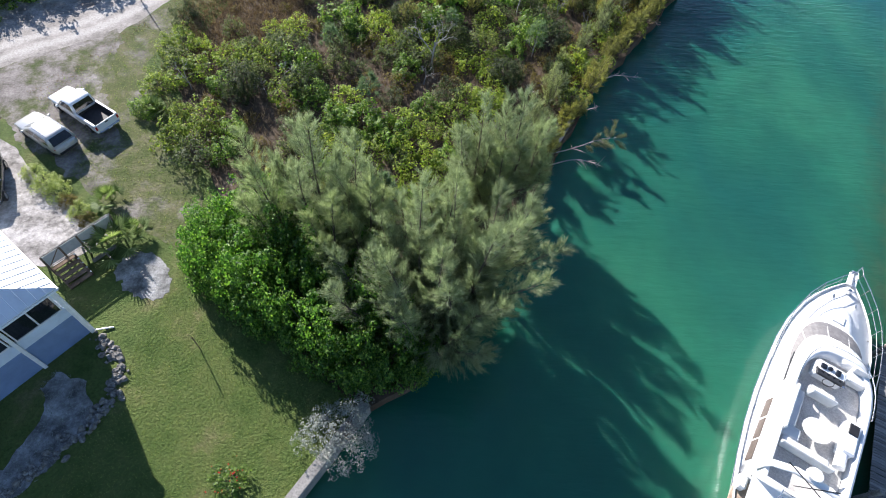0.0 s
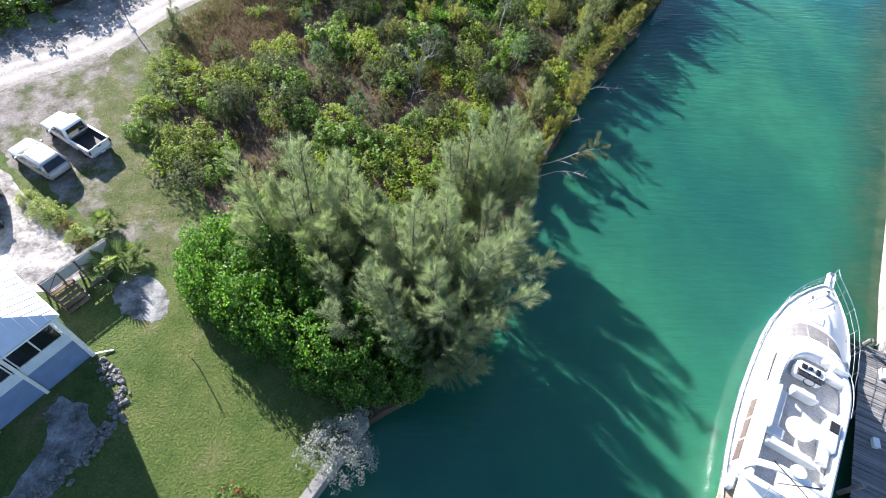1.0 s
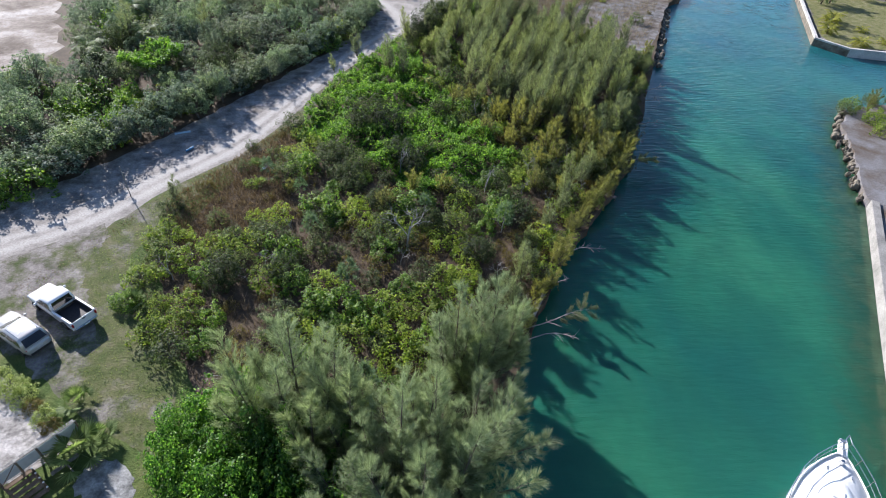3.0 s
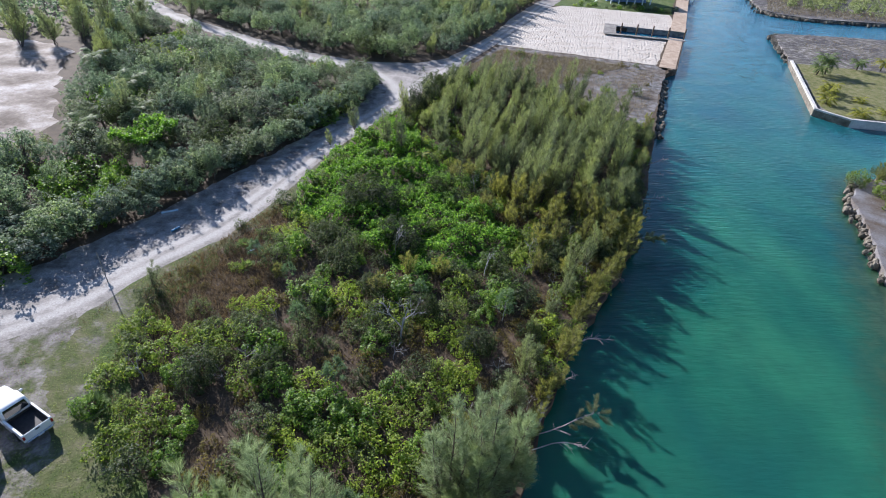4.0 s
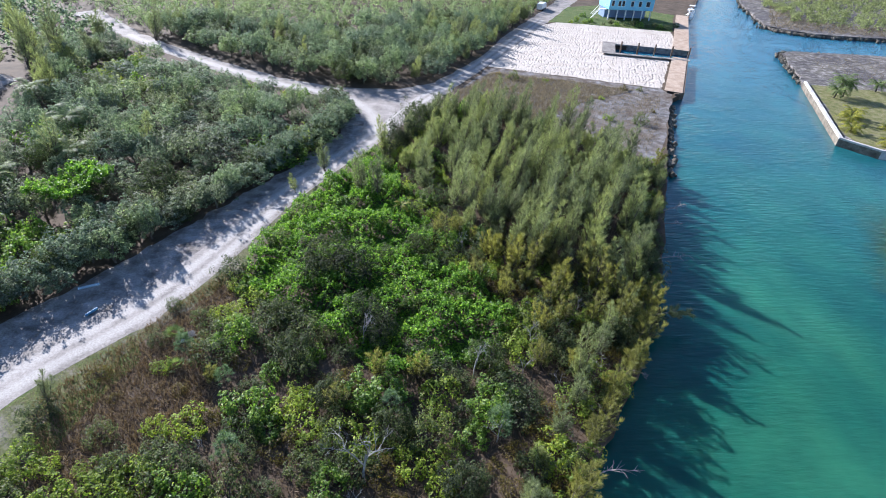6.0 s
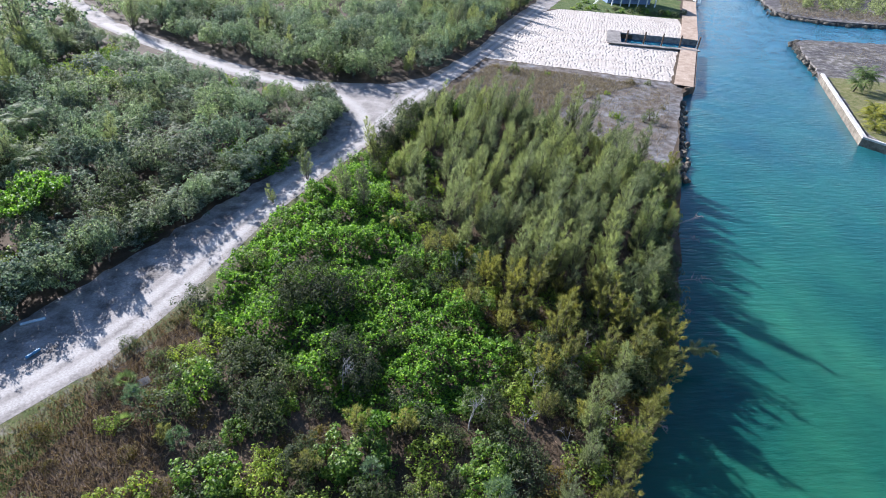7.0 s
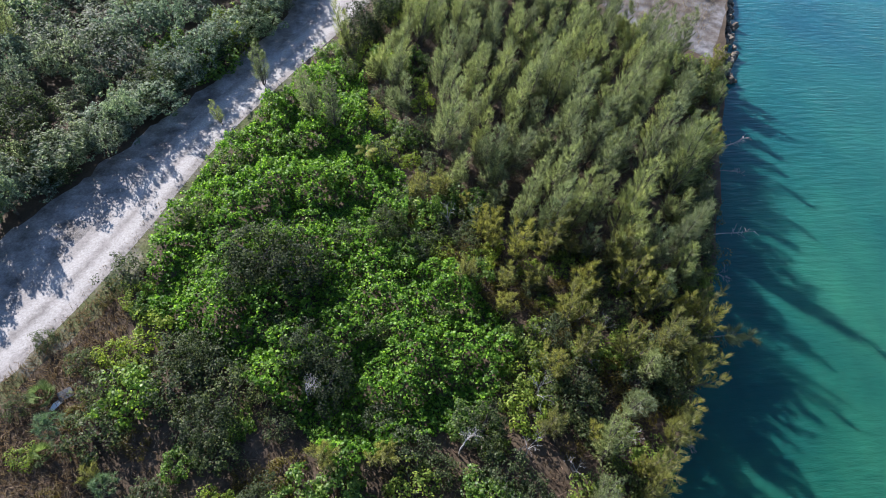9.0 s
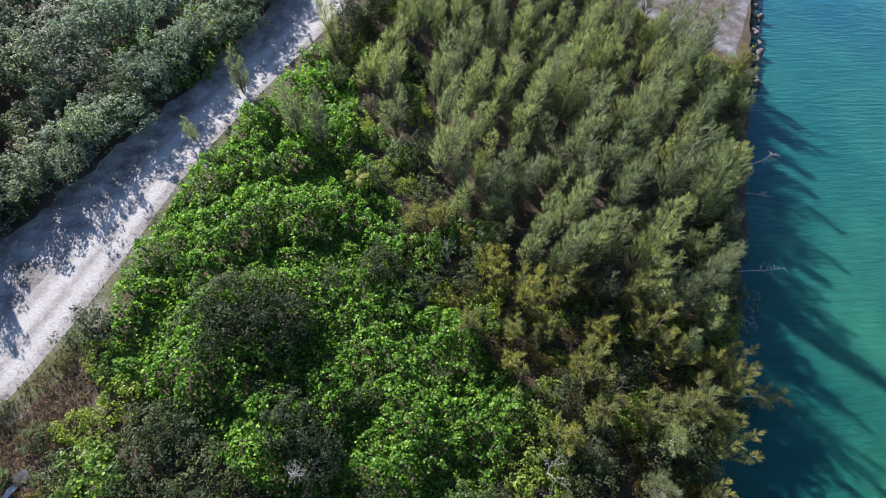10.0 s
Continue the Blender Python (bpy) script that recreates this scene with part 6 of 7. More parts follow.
# dark glossy mound between the lawn and the tall trees
for i, (x, y, s, sz) in enumerate([(-11.2, 18.3, 1.5, 1.5), (-8.6, 16.4, 1.6, 1.9), (-9.5, 20.2, 1.5, 1.7), (-6.2, 14.6, 1.6, 2.0), (-6.6, 17.4, 1.6, 2.1), (-3.8, 13.0, 1.5, 2.0), (-3.4, 15.4, 1.5, 2.0), (-1.6, 11.6, 1.4, 1.8), (-1.0, 13.6, 1.3, 1.8), (-12.2, 17.2, 1.1, 1.7), (-8.6, 14.5, 1.25, 2.0), (-5.6, 12.6, 1.25, 2.1), (0.2, 11.3, 0.9, 1.4), (-12.6, 19.6, 0.9, 1.3), (-2.8, 11.0, 1.1, 1.7), (-10.4, 15.8, 1.2, 1.8)]):
    plant(K, ("mound", i % 3), x + 0.5, y + 0.5, s * 0.76, None, 0, sz * 0.98)

LOT = [(-20.5, 38), (-20, 31), (-16.5, 26.2), (-13.2, 24.5), (-11, 21.5), (-6, 21), (2, 22), (9.5, 28), (14.5, 37.5), (19, 43.5), (24.5, 52), (29, 62.5), (33, 71.5), (36, 79), (37, 82), (22, 98.5), (13, 103), (9.4, 101), (2.8, 89), (-2.4, 80.3), (-7.8, 69.7), (-11.4, 58.7), (-14.7, 50.8), (-18.2, 45.3)]
CASU = [(8, 97.5), (13, 100), (19, 99), (26, 92.5), (33.6, 83.5), (32.4, 77.5), (28.8, 66.6), (25.6, 58.5), (20, 56.5), (13, 61), (7, 69), (3.5, 80), (4, 89)]
VINE = [(-1.4, 82.5), (-5.4, 75.8), (-9.2, 68.6), (-11.0, 61.6), (-10.4, 55.6), (-5.4, 51.6), (-1, 48.4), (2.4, 44.6), (5, 46), (10, 47.5), (13.2, 52.3), (10, 57), (6, 60), (6.4, 66), (3, 72), (3, 80)]
BROWN = [(-21.2, 43.5), (-16.8, 50.8), (-12.6, 58.5), (-11, 55), (-11.8, 48.5), (-9.5, 43.5), (-13, 38.5), (-18, 37)]
GOLD = [(11.5, 61), (13.5, 65), (21, 57.5), (24, 54), (22, 51), (17, 50.5), (12.6, 55)]

BARE = [(-9.9, 36.2), (-6.9, 36.4), (-4.2, 34.6), (-4.7, 32.8), (-8.8, 32.9)]
mix_rng = np.random.default_rng(7)
for i, (x, y) in enumerate(scatter(CASU, 1.85, 200, 7000)):
    bank = (x - (-8.6 + 0.545 * y)) * 0.879       # how near the water
    west = x < 9 + (y - 68) * 0.12
    if west and mix_rng.uniform() < 0.4:
        plant(K, (("seagrape", "olive", "yellow")[i % 3], i % 3), x, y, random.uniform(0.8, 1.3))
        continue
    k = 0.95 if bank > -2.6 else 1.0
    plant(K, ("casu", int(mix_rng.integers(6))), x, y, random.uniform(0.6, 1.12) * k, random.uniform(-30, 30))
for i, (x, y) in enumerate(scatter(GOLD, 1.9, 201, 2500)):
    if i % 5 < 4:
        plant(K, ("gold", i % 4), x, y, random.uniform(0.65, 1.15), random.uniform(-40, 40))
    else:
        plant(K, (("rust", "deadbush")[i % 2], i % 2), x, y, random.uniform(0.5, 0.9))
for i, (x, y) in enumerate(scatter([(12, 58), (15, 62), (22, 57), (26.5, 56), (30, 65), (33.5, 74), (37, 83), (35, 84), (28, 68), (24, 52), (18, 44), (15, 42), (14, 50)], 1.5, 205, 2500)):
    plant(K, (("olive", "rust", "yellow", "olive")[i % 4], i % 3), x, y, random.uniform(0.6, 1.1))
for i, (x, y) in enumerate(scatter([(5.6, 60), (10, 56.6), (13.2, 52), (16.5, 54), (13, 58.4), (11.4, 62.4), (7, 67.5)], 1.25, 206, 1500)):
    plant(K, (("olive", "gold", "yellow", "rust")[i % 4], i % 3), x, y, random.uniform(0.55, 0.95))
# young casuarinas hanging over the bank
SHORE_ROW = wavy([(8.6, 27), (10.4, 30.5), (14.4, 38), (18.6, 43.8), (23.6, 51.5), (28.8, 62.3), (32.4, 70), (36.4, 79)], 1.25, 0.5, 61, False)
for i, (x, y) in enumerate(SHORE_ROW):
    if y > 56:      # low leaning plumes, with bare ground between them
        if i % 2:
            plant(K, ("casu", (2, 5, 1)[i % 3]), x - 0.6, y, random.uniform(0.4, 0.68), random.uniform(-30, 30), -0.05)
        else:
            plant(K, (("deadbush", "rust", "olive")[i % 3], i % 2), x - 0.3, y, random.uniform(0.4, 0.75))
    elif i % 3:
        plant(K, ("gold", i % 4), x + 0.2, y - 0.1, random.uniform(0.6, 1.05), random.uniform(-30, 30), -0.1).rotation_euler.rotate_axis("Y", 0.2)
    else:
        plant(K, (("olive", "deadbush", "yellow")[i % 9 // 3], i % 2), x - 0.2, y, random.uniform(0.6, 0.95))

for i, (x, y) in enumerate(wavy([(7.6, 28.5), (12, 38), (16.4, 44.5), (21.4, 52), (26, 60)], 2.4, 0.8, 62, False)):
    plant(K, ("casu", int(mix_rng.integers(6))), x, y, random.uniform(0.5, 0.85))
for i, (x, y) in enumerate(scatter(LOT, 1.5, 202, 9000, (CASU, GOLD, VINE, BROWN, BARE))):
    bright = noise.noise((x * 0.12, y * 0.12, 4.0))
    near_bank = x > 3 + (y - 25) * 0.43
    r = mix_rng.uniform()
    if near_bank:
        key = "rust" if r < 0.32 else "olive" if r < 0.58 else "gold" if r < 0.74 else "yellow" if r < 0.86 else "deadbush"
    elif y < 30 and x < -12:
        key = "seagrape" if r < 0.55 else "yellow" if r < 0.85 else "olive"
    elif bright > 0.05:
        key = "yellow" if r < 0.52 else "seagrape" if r < 0.72 else "olive" if r < 0.88 else "rust"
    else:
        key = "olive" if r < 0.36 else "rust" if r < 0.52 else "yellow" if r < 0.68 else "gold" if r < 0.74 else "seagrape" if r < 0.88 else "deadbush"
    n = 4 if key == "gold" else 2 if key == "deadbush" else 3
    plant(K, (key, i % n), x, y, random.uniform(0.6, 1.15) * (0.8 if key == "gold" else 1.0))
for i, (x, y) in enumerate(scatter(BROWN, 2.7, 203, 900)):
    plant(K, (("rust", "olive", "yellow")[i % 3], i % 3), x, y, random.uniform(0.35, 0.8))
for i, (x, y) in enumerate(scatter(VINE, 4.2, 204, 900)):
    plant(K, (("seagrape", "olive", "olive")[i % 3], i % 3), x, y, random.uniform(0.55, 0.95))
for i, (x, y, s) in enumerate([(-3.4, 58.4, 1.15), (-1.2, 57.4, 1.0), (-4.4, 56.6, 0.85), (0.2, 51.4, 0.85), (1.4, 49.6, 0.75), (4.6, 61.4, 0.7), (3.4, 88.5, 1.2), (6.4, 92.5, 1.25), (9.5, 97.5, 1.2), (5.2, 95.4, 1.1), (2.2, 86.2, 0.9), (-6.4, 51.6, 0.6), (-4.6, 47.4, 0.7), (2.6, 40.4, 0.7), (-1.6, 43.2, 0.65), (6.8, 36.2, 0.7), (-8.6, 33.6, 0.7), (-13.2, 33.2, 0.7), (9.8, 46.6, 0.7)]):
    plant(K, ("dark", i % 2), x, y, s)
for i, (x, y, s) in enumerate([(1.0, 37.2, 1.6), (0.2, 49.0, 1.0), (13.2, 48.5, 0.8), (8.5, 45.6, 0.9)]):
    plant(K, ("dead", i % 2), x, y, s * 0.8, None, 0, s * 1.1)
for i, (x, y, s) in enumerate([(-3.6, 32.4, 1.0), (-7.2, 38.6, 0.9), (-2.0, 21.8, 1.4), (9.6, 40.2, 1.0), (-9.0, 44.6, 0.7), (2.5, 42.0, 0.8), (-12.5, 47.6, 0.8)]):
    plant(K, ("pine", i % 2), x, y, s)
for i, (x, y, s) in enumerate([(-19.2, 30.6, 1.0), (-17.9, 18.9, 1.5), (-19.4, 22.3, 0.95), (-17.0, 19.8, 0.9), (-14.2, 49.8, 0.75), (-13.0, 46.6, 0.6)]):
    plant(K, ("fan", i % 2), x, y, s)

# west of the road
WEST = [(-37, 39), (-32.6, 46), (-28.8, 50.3), (-25.8, 54.6), (-21.4, 61.4), (-16.2, 70.3), (-10.4, 80.6), (-5.6, 90), (-4.4, 97), (-5.5, 101), (-10, 104.3), (-21, 107.8), (-31.5, 113.8), (-44.5, 124.8), (-53, 132), (-57, 122), (-53, 108), (-49.5, 98), (-45, 84), (-40, 70), (-60, 55), (-60, 36), (-48, 29)]
WEST_EDGE = wavy(WEST[:15], 1.5, 0.0, 1, False)
for i, (x, y) in enumerate(scatter(WEST, 2.7, 210, 9000)):
    r = mix_rng.uniform()
    lush = noise.noise((x * 0.06, y * 0.06, 9.0))
    key = "forest" if r < 0.5 else "forest_pale" if r < 0.9 else "dark"
    if lush > 0.12 and r > 0.45:
        key = "seagrape" if r < 0.8 else "yellow"
    away = min((Vector((x, y)) - Vector(a)).length for a in WEST_EDGE)
    low = 0.9 if away < 3.5 else 1.0 if away < 7 else 1.05
    if y > 92 and away < 9:
        low *= 0.85
    tall = 1.5 if key in ("seagrape", "yellow") else 1.0
    plant(K, (key, i % (2 if key == "dark" else 3)), x, y, random.uniform(0.65, 1.4) * (0.92 if away < 3.5 else 1.0) * (tall + 1) / 2, None, 0, random.uniform(0.65, 1.25) * low * tall)
# a close, taller row along the road, whose shade lies over the shoulder
for i, (x, y) in enumerate(wavy([(a - 1.5, b + 0.8) for a, b in WEST[1:10]], 1.45, 0.7, 63, False)):
    plant(K, (("forest", "forest_pale", "forest", "dark")[i % 4], i % 2), x, y, random.uniform(0.8, 1.15), None, 0, random.uniform(0.85, 1.2) * (0.82 if y < 57 else 1.0 if y < 66 else 0.55 if y < 77 else 0.85))


def woods(name, poly, spacing, seed, rr, hh, size, per, mat, label, skip=((0, 0), (0, 1), (1, 0))):
    """A far wood as one mesh of leaf clumps on stems."""
    rng = np.random.default_rng(seed)
    pts = scatter(poly, spacing, seed, int(9000))
    res = []
    for x, y in pts:
        if inside(skip, np.array([(x, y)]))[0]:
            continue
        s = rng.uniform(0.55, 1.35)
        v, _ = lumpy_crown(rng, rr * s, hh * s, 0.6, 26, per, size, 0.55)
        res.append(v + np.array([x, y, 0]))
    ob = part(name, facet_mesh(name, np.concatenate(res), 4), M[mat])
    return tagged(ob, label, "woodland", "", "stuff")


NEARWOOD = [(-5, 113.5), (2, 113.5), (8, 117.5), (16.5, 133), (27, 158), (34, 173), (16, 170), (-4, 152), (-22, 146), (-40, 156), (-52, 144.5), (-42, 136.5), (-30, 127), (-18, 118.5)]
for i, (x, y) in enumerate(scatter(NEARWOOD, 2.9, 223, 6000)):
    r = mix_rng.uniform()
    key = "forest" if r < 0.5 else "forest_pale" if r < 0.78 else "dark" if r < 0.9 else "casu"
    if x > 4 and y < 150 and r > 0.72:
        key = "casu"
    if key == "casu":
        plant(K, (key, int(mix_rng.integers(6))), x, y, random.uniform(0.5, 1.0))
    else:
        plant(K, (key, i % (2 if key == "dark" else 3)), x, y, random.uniform(0.85, 1.5), None, 0, random.uniform(0.85, 1.45))
woods("woodland", [(-5, 113.5), (2, 113.5), (8, 117.5), (16.5, 133), (27, 158), (42, 189), (62, 230), (20, 240), (-60, 230), (-110, 200), (-90, 175), (-72, 165), (-52, 144.5), (-42, 136.5), (-30, 127), (-18, 118.5)], 3.3, 220, 2.5, 3.6, 0.34, 13, "leaf_forest", "dense low dark green woodland beyond the road", NEARWOOD)
woods("woodland", [(-64, 124), (-54, 136), (-76, 156), (-120, 190), (-150, 150), (-140, 60), (-90, 30), (-62, 34), (-62, 56), (-92, 68), (-88, 120)], 4.5, 221, 3.2, 3.6, 0.6, 9, "leaf_forest", "dense low dark green woodland round the sand pad")


def carpet(name, poly, count, size, seed, mat, label, lo, hi):
    """Creeper that covers the ground in mounds of leaves."""
    rng = np.random.default_rng(seed)
    a, b = np.min(poly, 0), np.max(poly, 0)
    p = rng.uniform(a, b, (count * 3, 2))
    p = p[inside(poly, p)][:count]
    h = np.array([noise.noise((x * 0.28, y * 0.28, seed)) + 0.55 * noise.noise((x * 0.8, y * 0.8, seed + 5)) + 0.55 * noise.noise((x * 1.9, y * 1.9, seed + 2)) for x, y in p])
    z = np.maximum(lo + (hi - lo) * np.clip(0.45 + 0.9 * h, 0, 1) - rng.uniform(0, 0.5, len(p)), 0.03 + rng.uniform(0, 0.15, len(p)))
    c = np.concatenate([p, z[:, None]], 1)
    nrm = np.array([-0.1, 0.15, 0.8]) + rng.normal(size=c.shape) * 0.75
    ob = part(name, facet_mesh(name, leaf_faces(c, nrm, size, rng, 0.85), 4), M[mat])
    return tagged(ob, label, "creeper", "", "stuff")


carpet("creeper", VINE, 85000, 0.19, 230, "leaf_vine", "bright green creeper smothering the scrub", 0.0, 1.9)


def tufts(name, poly, count, length, width, seed, mat, label, holes=(), z=0.0):
    rng = np.random.default_rng(seed)
    a, b = np.min(poly, 0), np.max(poly, 0)
    p = rng.uniform(a, b, (count * 3, 2))
    ok = inside(poly, p)
    for h in holes:
        ok &= ~inside(h, p)
    p = p[ok][:count]
    c = np.concatenate([p, np.full((len(p), 1), z)], 1)
    d = rng.normal(size=c.shape) * 0.55 + np.array([0, 0, 0.8])
    ob = part(name, facet_mesh(name, blade_faces(c, d, length, width, rng), 3), M[mat])
    return tagged(ob, label, "grass", "", "stuff")


tufts("dry_undergrowth", LOT, 45000, 0.55, 0.05, 240, "dry_grass", "brown dry bracken and grass under the scrub", (VINE,))
tufts("dry_undergrowth", BROWN, 11000, 0.42, 0.045, 241, "dry_grass", "brown dry bracken and grass beside the road")
woods("scrub", [(122, 187), (140, 180.5), (170, 181), (260, 190), (260, 300), (170, 290), (132, 226)], 4.1, 250, 2.2, 2.3, 0.5, 8, "needle_olive", "tall grey-green scrub on the far bank of the canal")
tufts("dry_grass", [(112, 183), (116, 178), (145, 173), (200, 177), (170, 184), (132, 190), (136, 225)], 6000, 0.8, 0.14, 251, "straw", "dry grass along the far bank")
tufts("dry_grass", [(97, 138), (101.5, 147), (128, 144), (190, 132), (190, 112), (130, 118), (100, 124)], 5000, 0.5, 0.1, 252, "straw", "thin dry grass on the walled lot")
tufts("dry_grass", [(26, 100), (34, 108), (46, 115), (50, 113), (42, 94), (37, 86)], 3500, 0.4, 0.06, 253, "straw", "sparse dry grass on grey rubble")
tufts("grass", [(-29, 32), (-25.2, 38.4), (-21.2, 45.6), (-17.2, 51.2), (-13.8, 59), (-9.7, 70.4), (-4.9, 80.4), (-4.2, 80), (-8.9, 69.9), (-12.6, 58.5), (-16.2, 50.6), (-20.2, 45), (-24.2, 37.8), (-27, 31)], 9000, 0.16, 0.04, 254, "dry_grass", "dry grass fringing the road", z=0.01)
tufts("grass", [(-13.5, 18), (-9, 14), (-3, 9), (-5.2, 5), (-12, -7), (-20, -7), (-15, 9), (-14.6, 13)], 42000, 0.07, 0.022, 255, "grass", "short mown grass of the lawn", z=0.008)
tufts("silver_herb", GRAVEL_BED, 2600, 0.2, 0.03, 256, "leaf_silver", "silvery low herbs in the gravel bed", z=0.02)
tufts("dry_grass", [(10, 101), (13, 111.5), (20.3, 123.5), (34.7, 120), (46, 115.6), (33, 107), (24, 98)], 20000, 0.55, 0.07, 242, "straw", "brown dry grass on the cleared lot")
tufts("grass", [(-28, 31.5), (-25, 38), (-21.5, 45), (-17, 51), (-16.5, 46), (-19.5, 36), (-16, 28), (-12.5, 22.5), (-13.5, 18.5), (-18, 20.5), (-24, 25.5)], 9000, 0.1, 0.035, 243, "grass", "short tufty grass on the verge", z=0.01)

# garden plants
sv = make_bush("silver_bush", "round silvery grey buttonwood bush on the seawall", "leaf_silver", 400, 1.6, 1.75, 190, 34, 0.085, 0.3, 0.5)
sv.matrix_basis = pose(-2.9, 7.7, 0.1, 0, 0, 20) @ Matrix.Diagonal((1.1, 1.1, 1.15, 1))
rb_ = make_bush("flowering_shrub", "low green garden shrub with red flowers", "leaf_seagrape", 401, 0.8, 0.7, 40, 16, 0.13, 0.26)
rb_.matrix_basis = pose(-8.0, 5.5, 0)
fl = np.random.default_rng(402)
part("flower", facet_mesh("flower", leaf_faces(np.stack([fl.normal(size=26) * 0.4, fl.normal(size=26) * 0.4, fl.uniform(0.5, 0.85, 26)], 1), np.tile([0, 0, 1.0], (26, 1)), 0.09, fl, 0.9), 4), M["red_lens"], rb_, "red flower heads")
for i, (x, y, s) in enumerate([(-25.3, 24.3, 0.6), (-23.8, 23.4, 0.82), (-22.9, 22.7, 0.78)]):
    t = make_bush("garden_shrub", "pale yellow-green shrub edging the driveway", "leaf_pale", 410 + i, 1.0, 0.95, 80, 26, 0.12, 0.28, 0.4)
    t.matrix_basis = pose(x, y, 0, 0, 0, 40 * i) @ Matrix.Diagonal((s, s, s, 1))
for i, (x, y, s) in enumerate([(-22.0, 22.0, 0.55), (-21.0, 21.3, 0.62), (-20.3, 20.6, 0.55)]):
    t = make_bush("croton", "rusty orange and yellow croton shrub", "leaf_pale" if i == 1 else "leaf_rust", 420 + i, 1.0, 0.9, 70, 22, 0.15, 0.28, 0.4)
    t.matrix_basis = pose(x, y, 0, 0, 0, 40 * i) @ Matrix.Diagonal((s, s, s, 1))

# palms
for i, (x, y, tr, L, mat) in enumerate([(86.4, 117.5, 2.9, 3.2, "frond"), (87.8, 116.4, 2.4, 3.0, "frond"), (85.4, 115.6, 1.6, 2.6, "frond"), (81, 105, 0.9, 2.6, "frond_yellow"), (79.3, 102.6, 0.8, 2.6, "frond_yellow"), (76, 98, 0.8, 2.4, "frond_yellow"), (97.7, 120.5, 1.6, 2.6, "frond"), (103, 120.5, 1.8, 2.8, "frond_yellow"), (83.5, 99.5, 0.4, 1.7, "frond_yellow"), (78.6, 92.2, 0.6, 2.4, "frond_yellow"), (84, 93.5, 0.5, 1.8, "frond_yellow"), (105, 109, 1.2, 2.6, "frond")]):
    t = make_palm("coconut_palm", "young coconut palm planted on the lawn", mat, 430 + i, tr, L, 17, "young palms")
    t.matrix_basis = pose(x, y, 0.05)
for i, (x, y, tr, L, mat) in enumerate([(-46.4, 95, 3.8, 3.4, "frond"), (-38.7, 85.4, 3.6, 3.2, "frond"), (-33.8, 76.8, 3.0, 2.6, "frond"), (-38.8, 70.4, 3.4, 3.0, "frond"), (2.9, 68.4, 1.6, 1.3, "frond_yellow")]):
    t = make_palm("palm", "palm rising out of the scrub", mat, 450 + i, tr, L, 13 if i < 4 else 6, "wild palms")
    t.matrix_basis = pose(x, y, 0)
# lone saplings beside the road, and she-oaks in the western wood
for i, (x, y, s) in enumerate([(-6.2, 79.0, 0.62), (-8.9, 73.4, 0.42), (1.0, 84.2, 0.75), (-1.6, 74.6, 0.8), (0.4, 72.8, 0.85), (-36.5, 78, 1.0), (-48, 101, 1.2), (-52, 106, 1.3), (-28, 82, 0.8), (-20.4, 43.6, 0.45)]):
    plant(K, ("casu", (0, 4, 3)[i % 3]), x, y, s)
CREEP = [(-32.6, 65.2), (-33.4, 68.4), (-31.6, 71.8), (-27.8, 73.4), (-26.8, 68.7), (-28.8, 65.2)]
carpet("creeper", CREEP, 5200, 0.24, 231, "leaf_vine", "bright green creeper over the western wood", 3.0, 4.5)
hedge = [(58, 173.5), (64, 173.2), (70, 172), (75, 170.6), (78, 172)]
for i, (x, y) in enumerate(wavy(hedge, 1.7, 0.4, 90, False)):
    plant(K, (("olive", "dark", "seagrape")[i % 3], i % 2), x, y, random.uniform(0.45, 0.8) if x > 63 else random.uniform(0.35, 0.5))
for i, (x, y) in enumerate([(49, 174), (51, 175.5), (53, 174.4), (55, 176), (52, 179), (55, 183)]):
    plant(K, (("yellow", "seagrape")[i % 2], i % 3), x, y, random.uniform(0.4, 0.7))
for i, (x, y) in enumerate([(59.5, 66.5), (61, 68), (63, 67), (65, 69.5), (62, 64), (66, 66), (69, 70), (61.2, 60.6), (60.4, 57.4), (59.6, 54.6), (63.4, 58.8), (58.4, 51.2)]):
    plant(K, (("olive", "yellow", "gold")[i % 3], i % 3), x, y, random.uniform(0.8, 1.3))
for i, (x, y) in enumerate([(21.5, 122.5), (24, 120), (30, 119), (44, 116), (47, 115.5), (38, 110), (45, 104), (41, 99), (36, 100)]):
    plant(K, (("rust", "olive", "yellow")[i % 3], i % 3), x, y, random.uniform(0.4, 0.9))
for i, (x, y) in enumerate(scatter([(13, 125), (19, 136), (29, 158), (43, 188), (35, 188), (20, 155), (8, 128)], 3.0, 260, 2500)):
    if mix_rng.uniform() < 0.75:
        plant(K, ("casu", int(mix_rng.integers(6))), x, y, random.uniform(0.45, 1.15))
# tall she-oaks round the sand pad
for i, (x, y, s) in enumerate([(-68.4, 111, 1.3), (-64, 113.4, 1.5), (-59.6, 115, 1.35), (-56, 117.5, 1.6), (-52.6, 114, 1.2), (-50.4, 119, 1.4), (-61.5, 121, 1.5), (-72, 117, 1.4), (-66, 126, 1.6), (-56, 134, 1.3), (-47, 137, 1.2), (-76, 124, 1.5), (-43, 141, 1.3), (-51, 103, 1.0)]):
    plant(K, ("casu", (1, 5, 0, 3)[i % 4]), x, y, s)


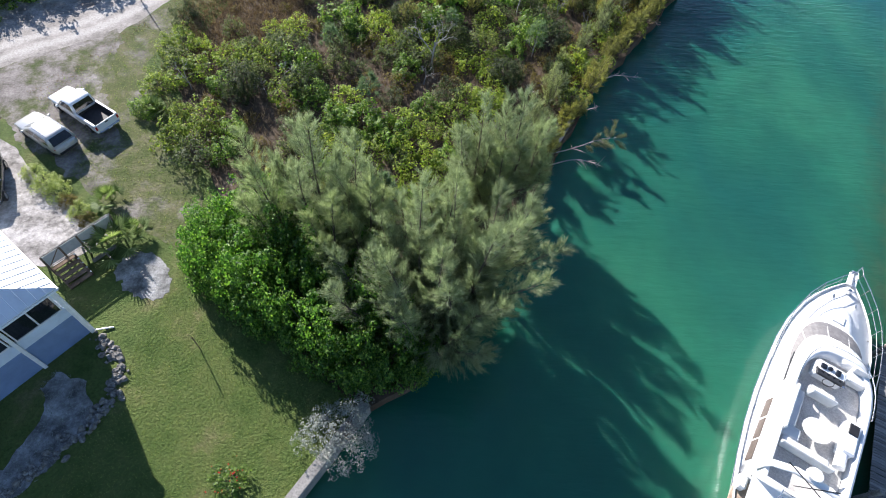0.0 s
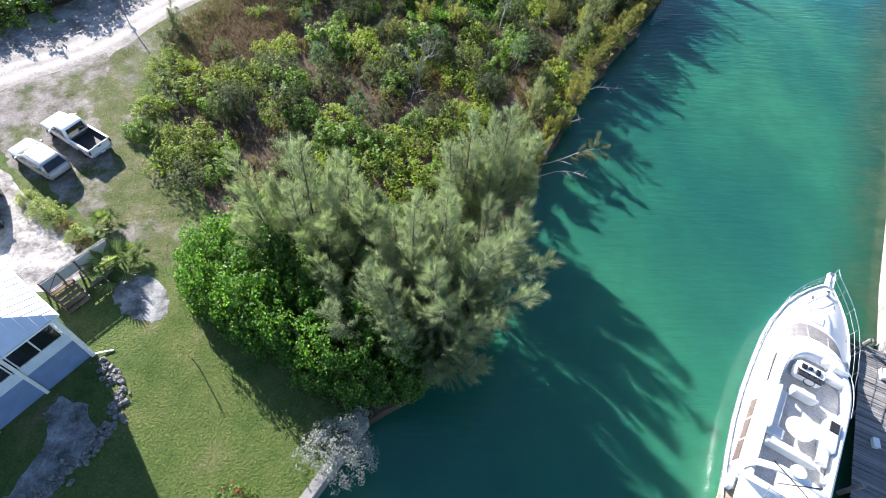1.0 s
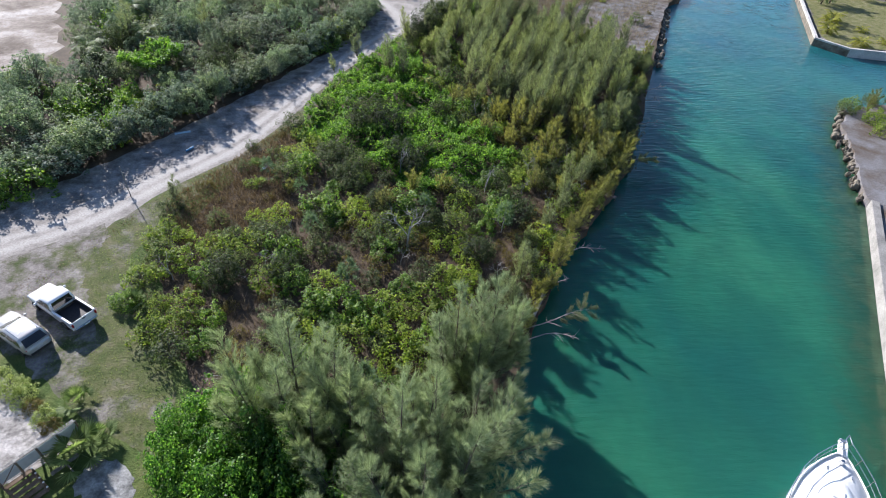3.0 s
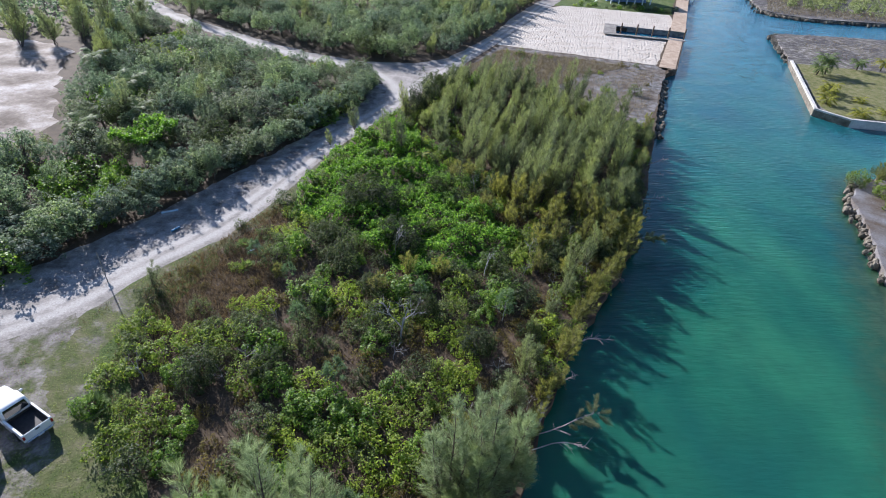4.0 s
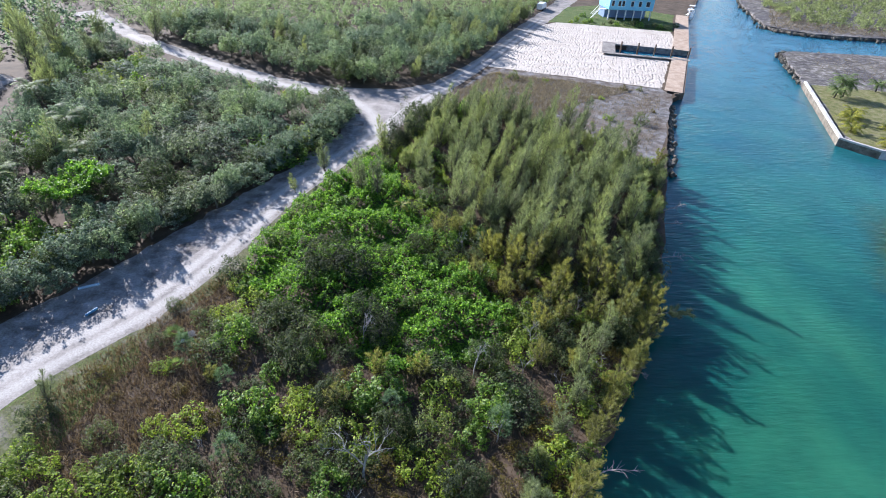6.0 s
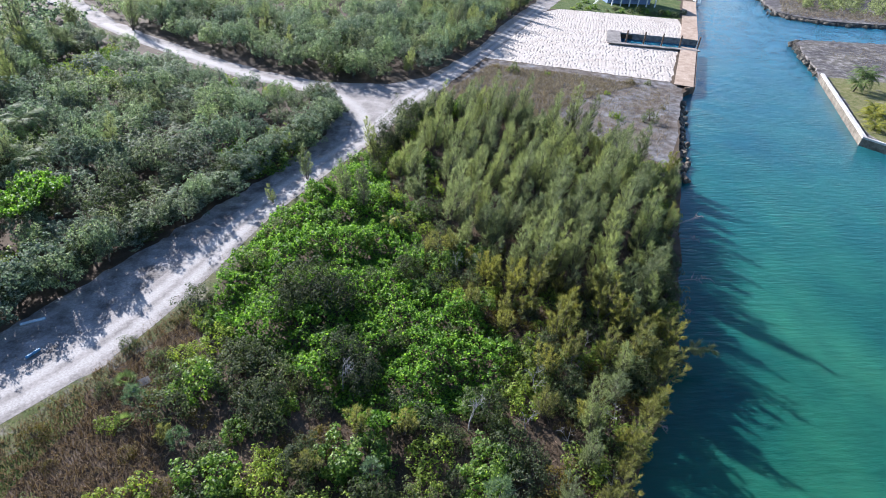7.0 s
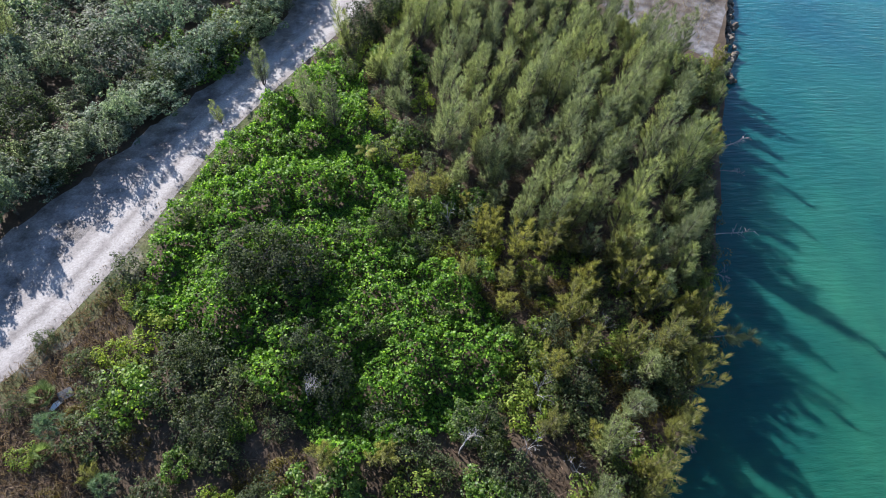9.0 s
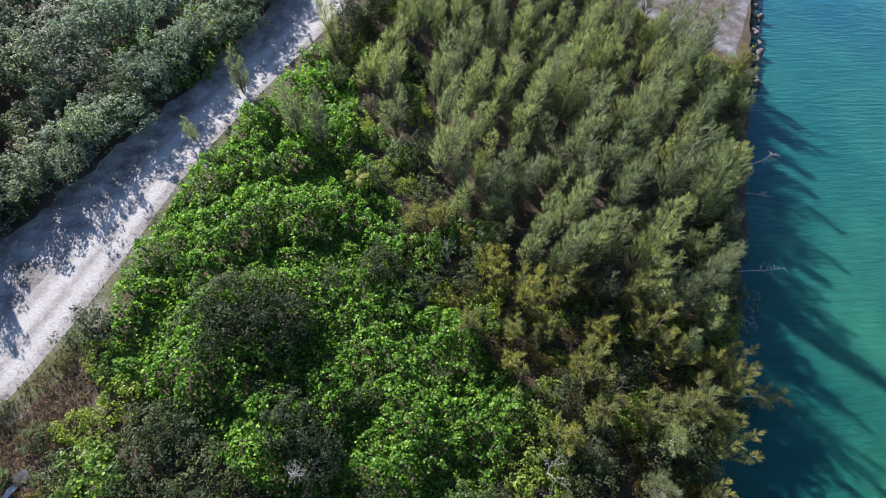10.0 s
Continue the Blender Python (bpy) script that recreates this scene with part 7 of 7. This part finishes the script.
def overhang(label, m, seed, L, green):
    """A long thin branch reaching out from the bank, with bare twigs and a little foliage."""
    rng = np.random.default_rng(seed)
    t = thing("overhanging_branch", label, "branch", m, "branches over the water")
    b, twigs = Build(), Build()
    line = [Vector((L * f, math.sin(f * 5 + seed) * 0.15 * L * 0.3, 0.1 + L * 0.16 * math.sin(f * 2.4))) for f in (0, 0.2, 0.4, 0.6, 0.8, 1.0)]
    b.tube(line, [0.045, 0.038, 0.03, 0.022, 0.014, 0.006], 5, False)
    cs, ds = [], []
    for i in range(16):
        f = rng.uniform(0.25, 1.0)
        j = min(int(f * 5), 4)
        p = line[j].lerp(line[j + 1], f * 5 - j)
        d = Vector((rng.uniform(0.3, 1.0), rng.normal() * 0.8, rng.normal() * 0.35)).normalized()
        l = L * rng.uniform(0.1, 0.28)
        e = p + d * l
        twigs.tube([p, p.lerp(e, 0.5) + Vector((0, 0, 0.06)), e], [0.018, 0.012, 0.004], 3, False)
        if green and f > 0.35:
            n = 170
            w = rng.uniform(0.2, 1.0, n)
            cs.append(np.array(p) + np.array(e - p) * w[:, None] + rng.normal(size=(n, 3)) * 0.06)
            ds.append(np.array(d) + rng.normal(size=(n, 3)) * 0.5 + np.array([0, 0, 0.2]))
    part("limb", b, M["dead_wood"], t)
    tagged(part("twig", twigs, M["dead_wood"], t), "", "", "", "stuff")
    if green:
        part("foliage", facet_mesh("foliage", blade_faces(np.concatenate(cs), np.concatenate(ds), 0.32, 0.026, rng), 3), M["needle_olive"], t)
    return t


overhang("leafy casuarina branch hanging low over the water", pose(10.0, 28.4, 0.1, 0, 0, 14), 3, 4.9, True)
overhang("thin bare branch reaching over the water", pose(9.6, 27.6, -0.2, 0, 0, -2), 5, 3.8, False)
overhang("thin bare branch reaching over the water", pose(14.6, 36.9, 0.0, 0, 0, 8), 6, 3.4, False)
overhang("thin bare branch reaching over the water", pose(12.0, 32.4, 0.0, 0, 0, 30), 7, 2.6, False)
overhang("thin bare branch reaching over the water", pose(28.6, 60.6, 0.1, 0, 0, 2), 8, 3.4, False)
overhang("thin bare branch reaching over the water", pose(33.2, 70.4, 0.1, 0, 0, 18), 9, 3.0, False)
overhang("leafy casuarina branch hanging low over the water", pose(24.8, 52.3, 0.2, 0, 0, -8), 10, 3.0, True)
# dead limbs reaching out over the water
for i, (x, y, s, az) in enumerate([(27.4, 57.4, 0.45, -35), (32.3, 67.8, 0.5, -40), (20.9, 46.0, 0.4, -40)]):
    plant(K, ("dead", i % 2), x, y, s, 0, 0.1).rotation_euler = Euler((0, radians(66), radians(az)))
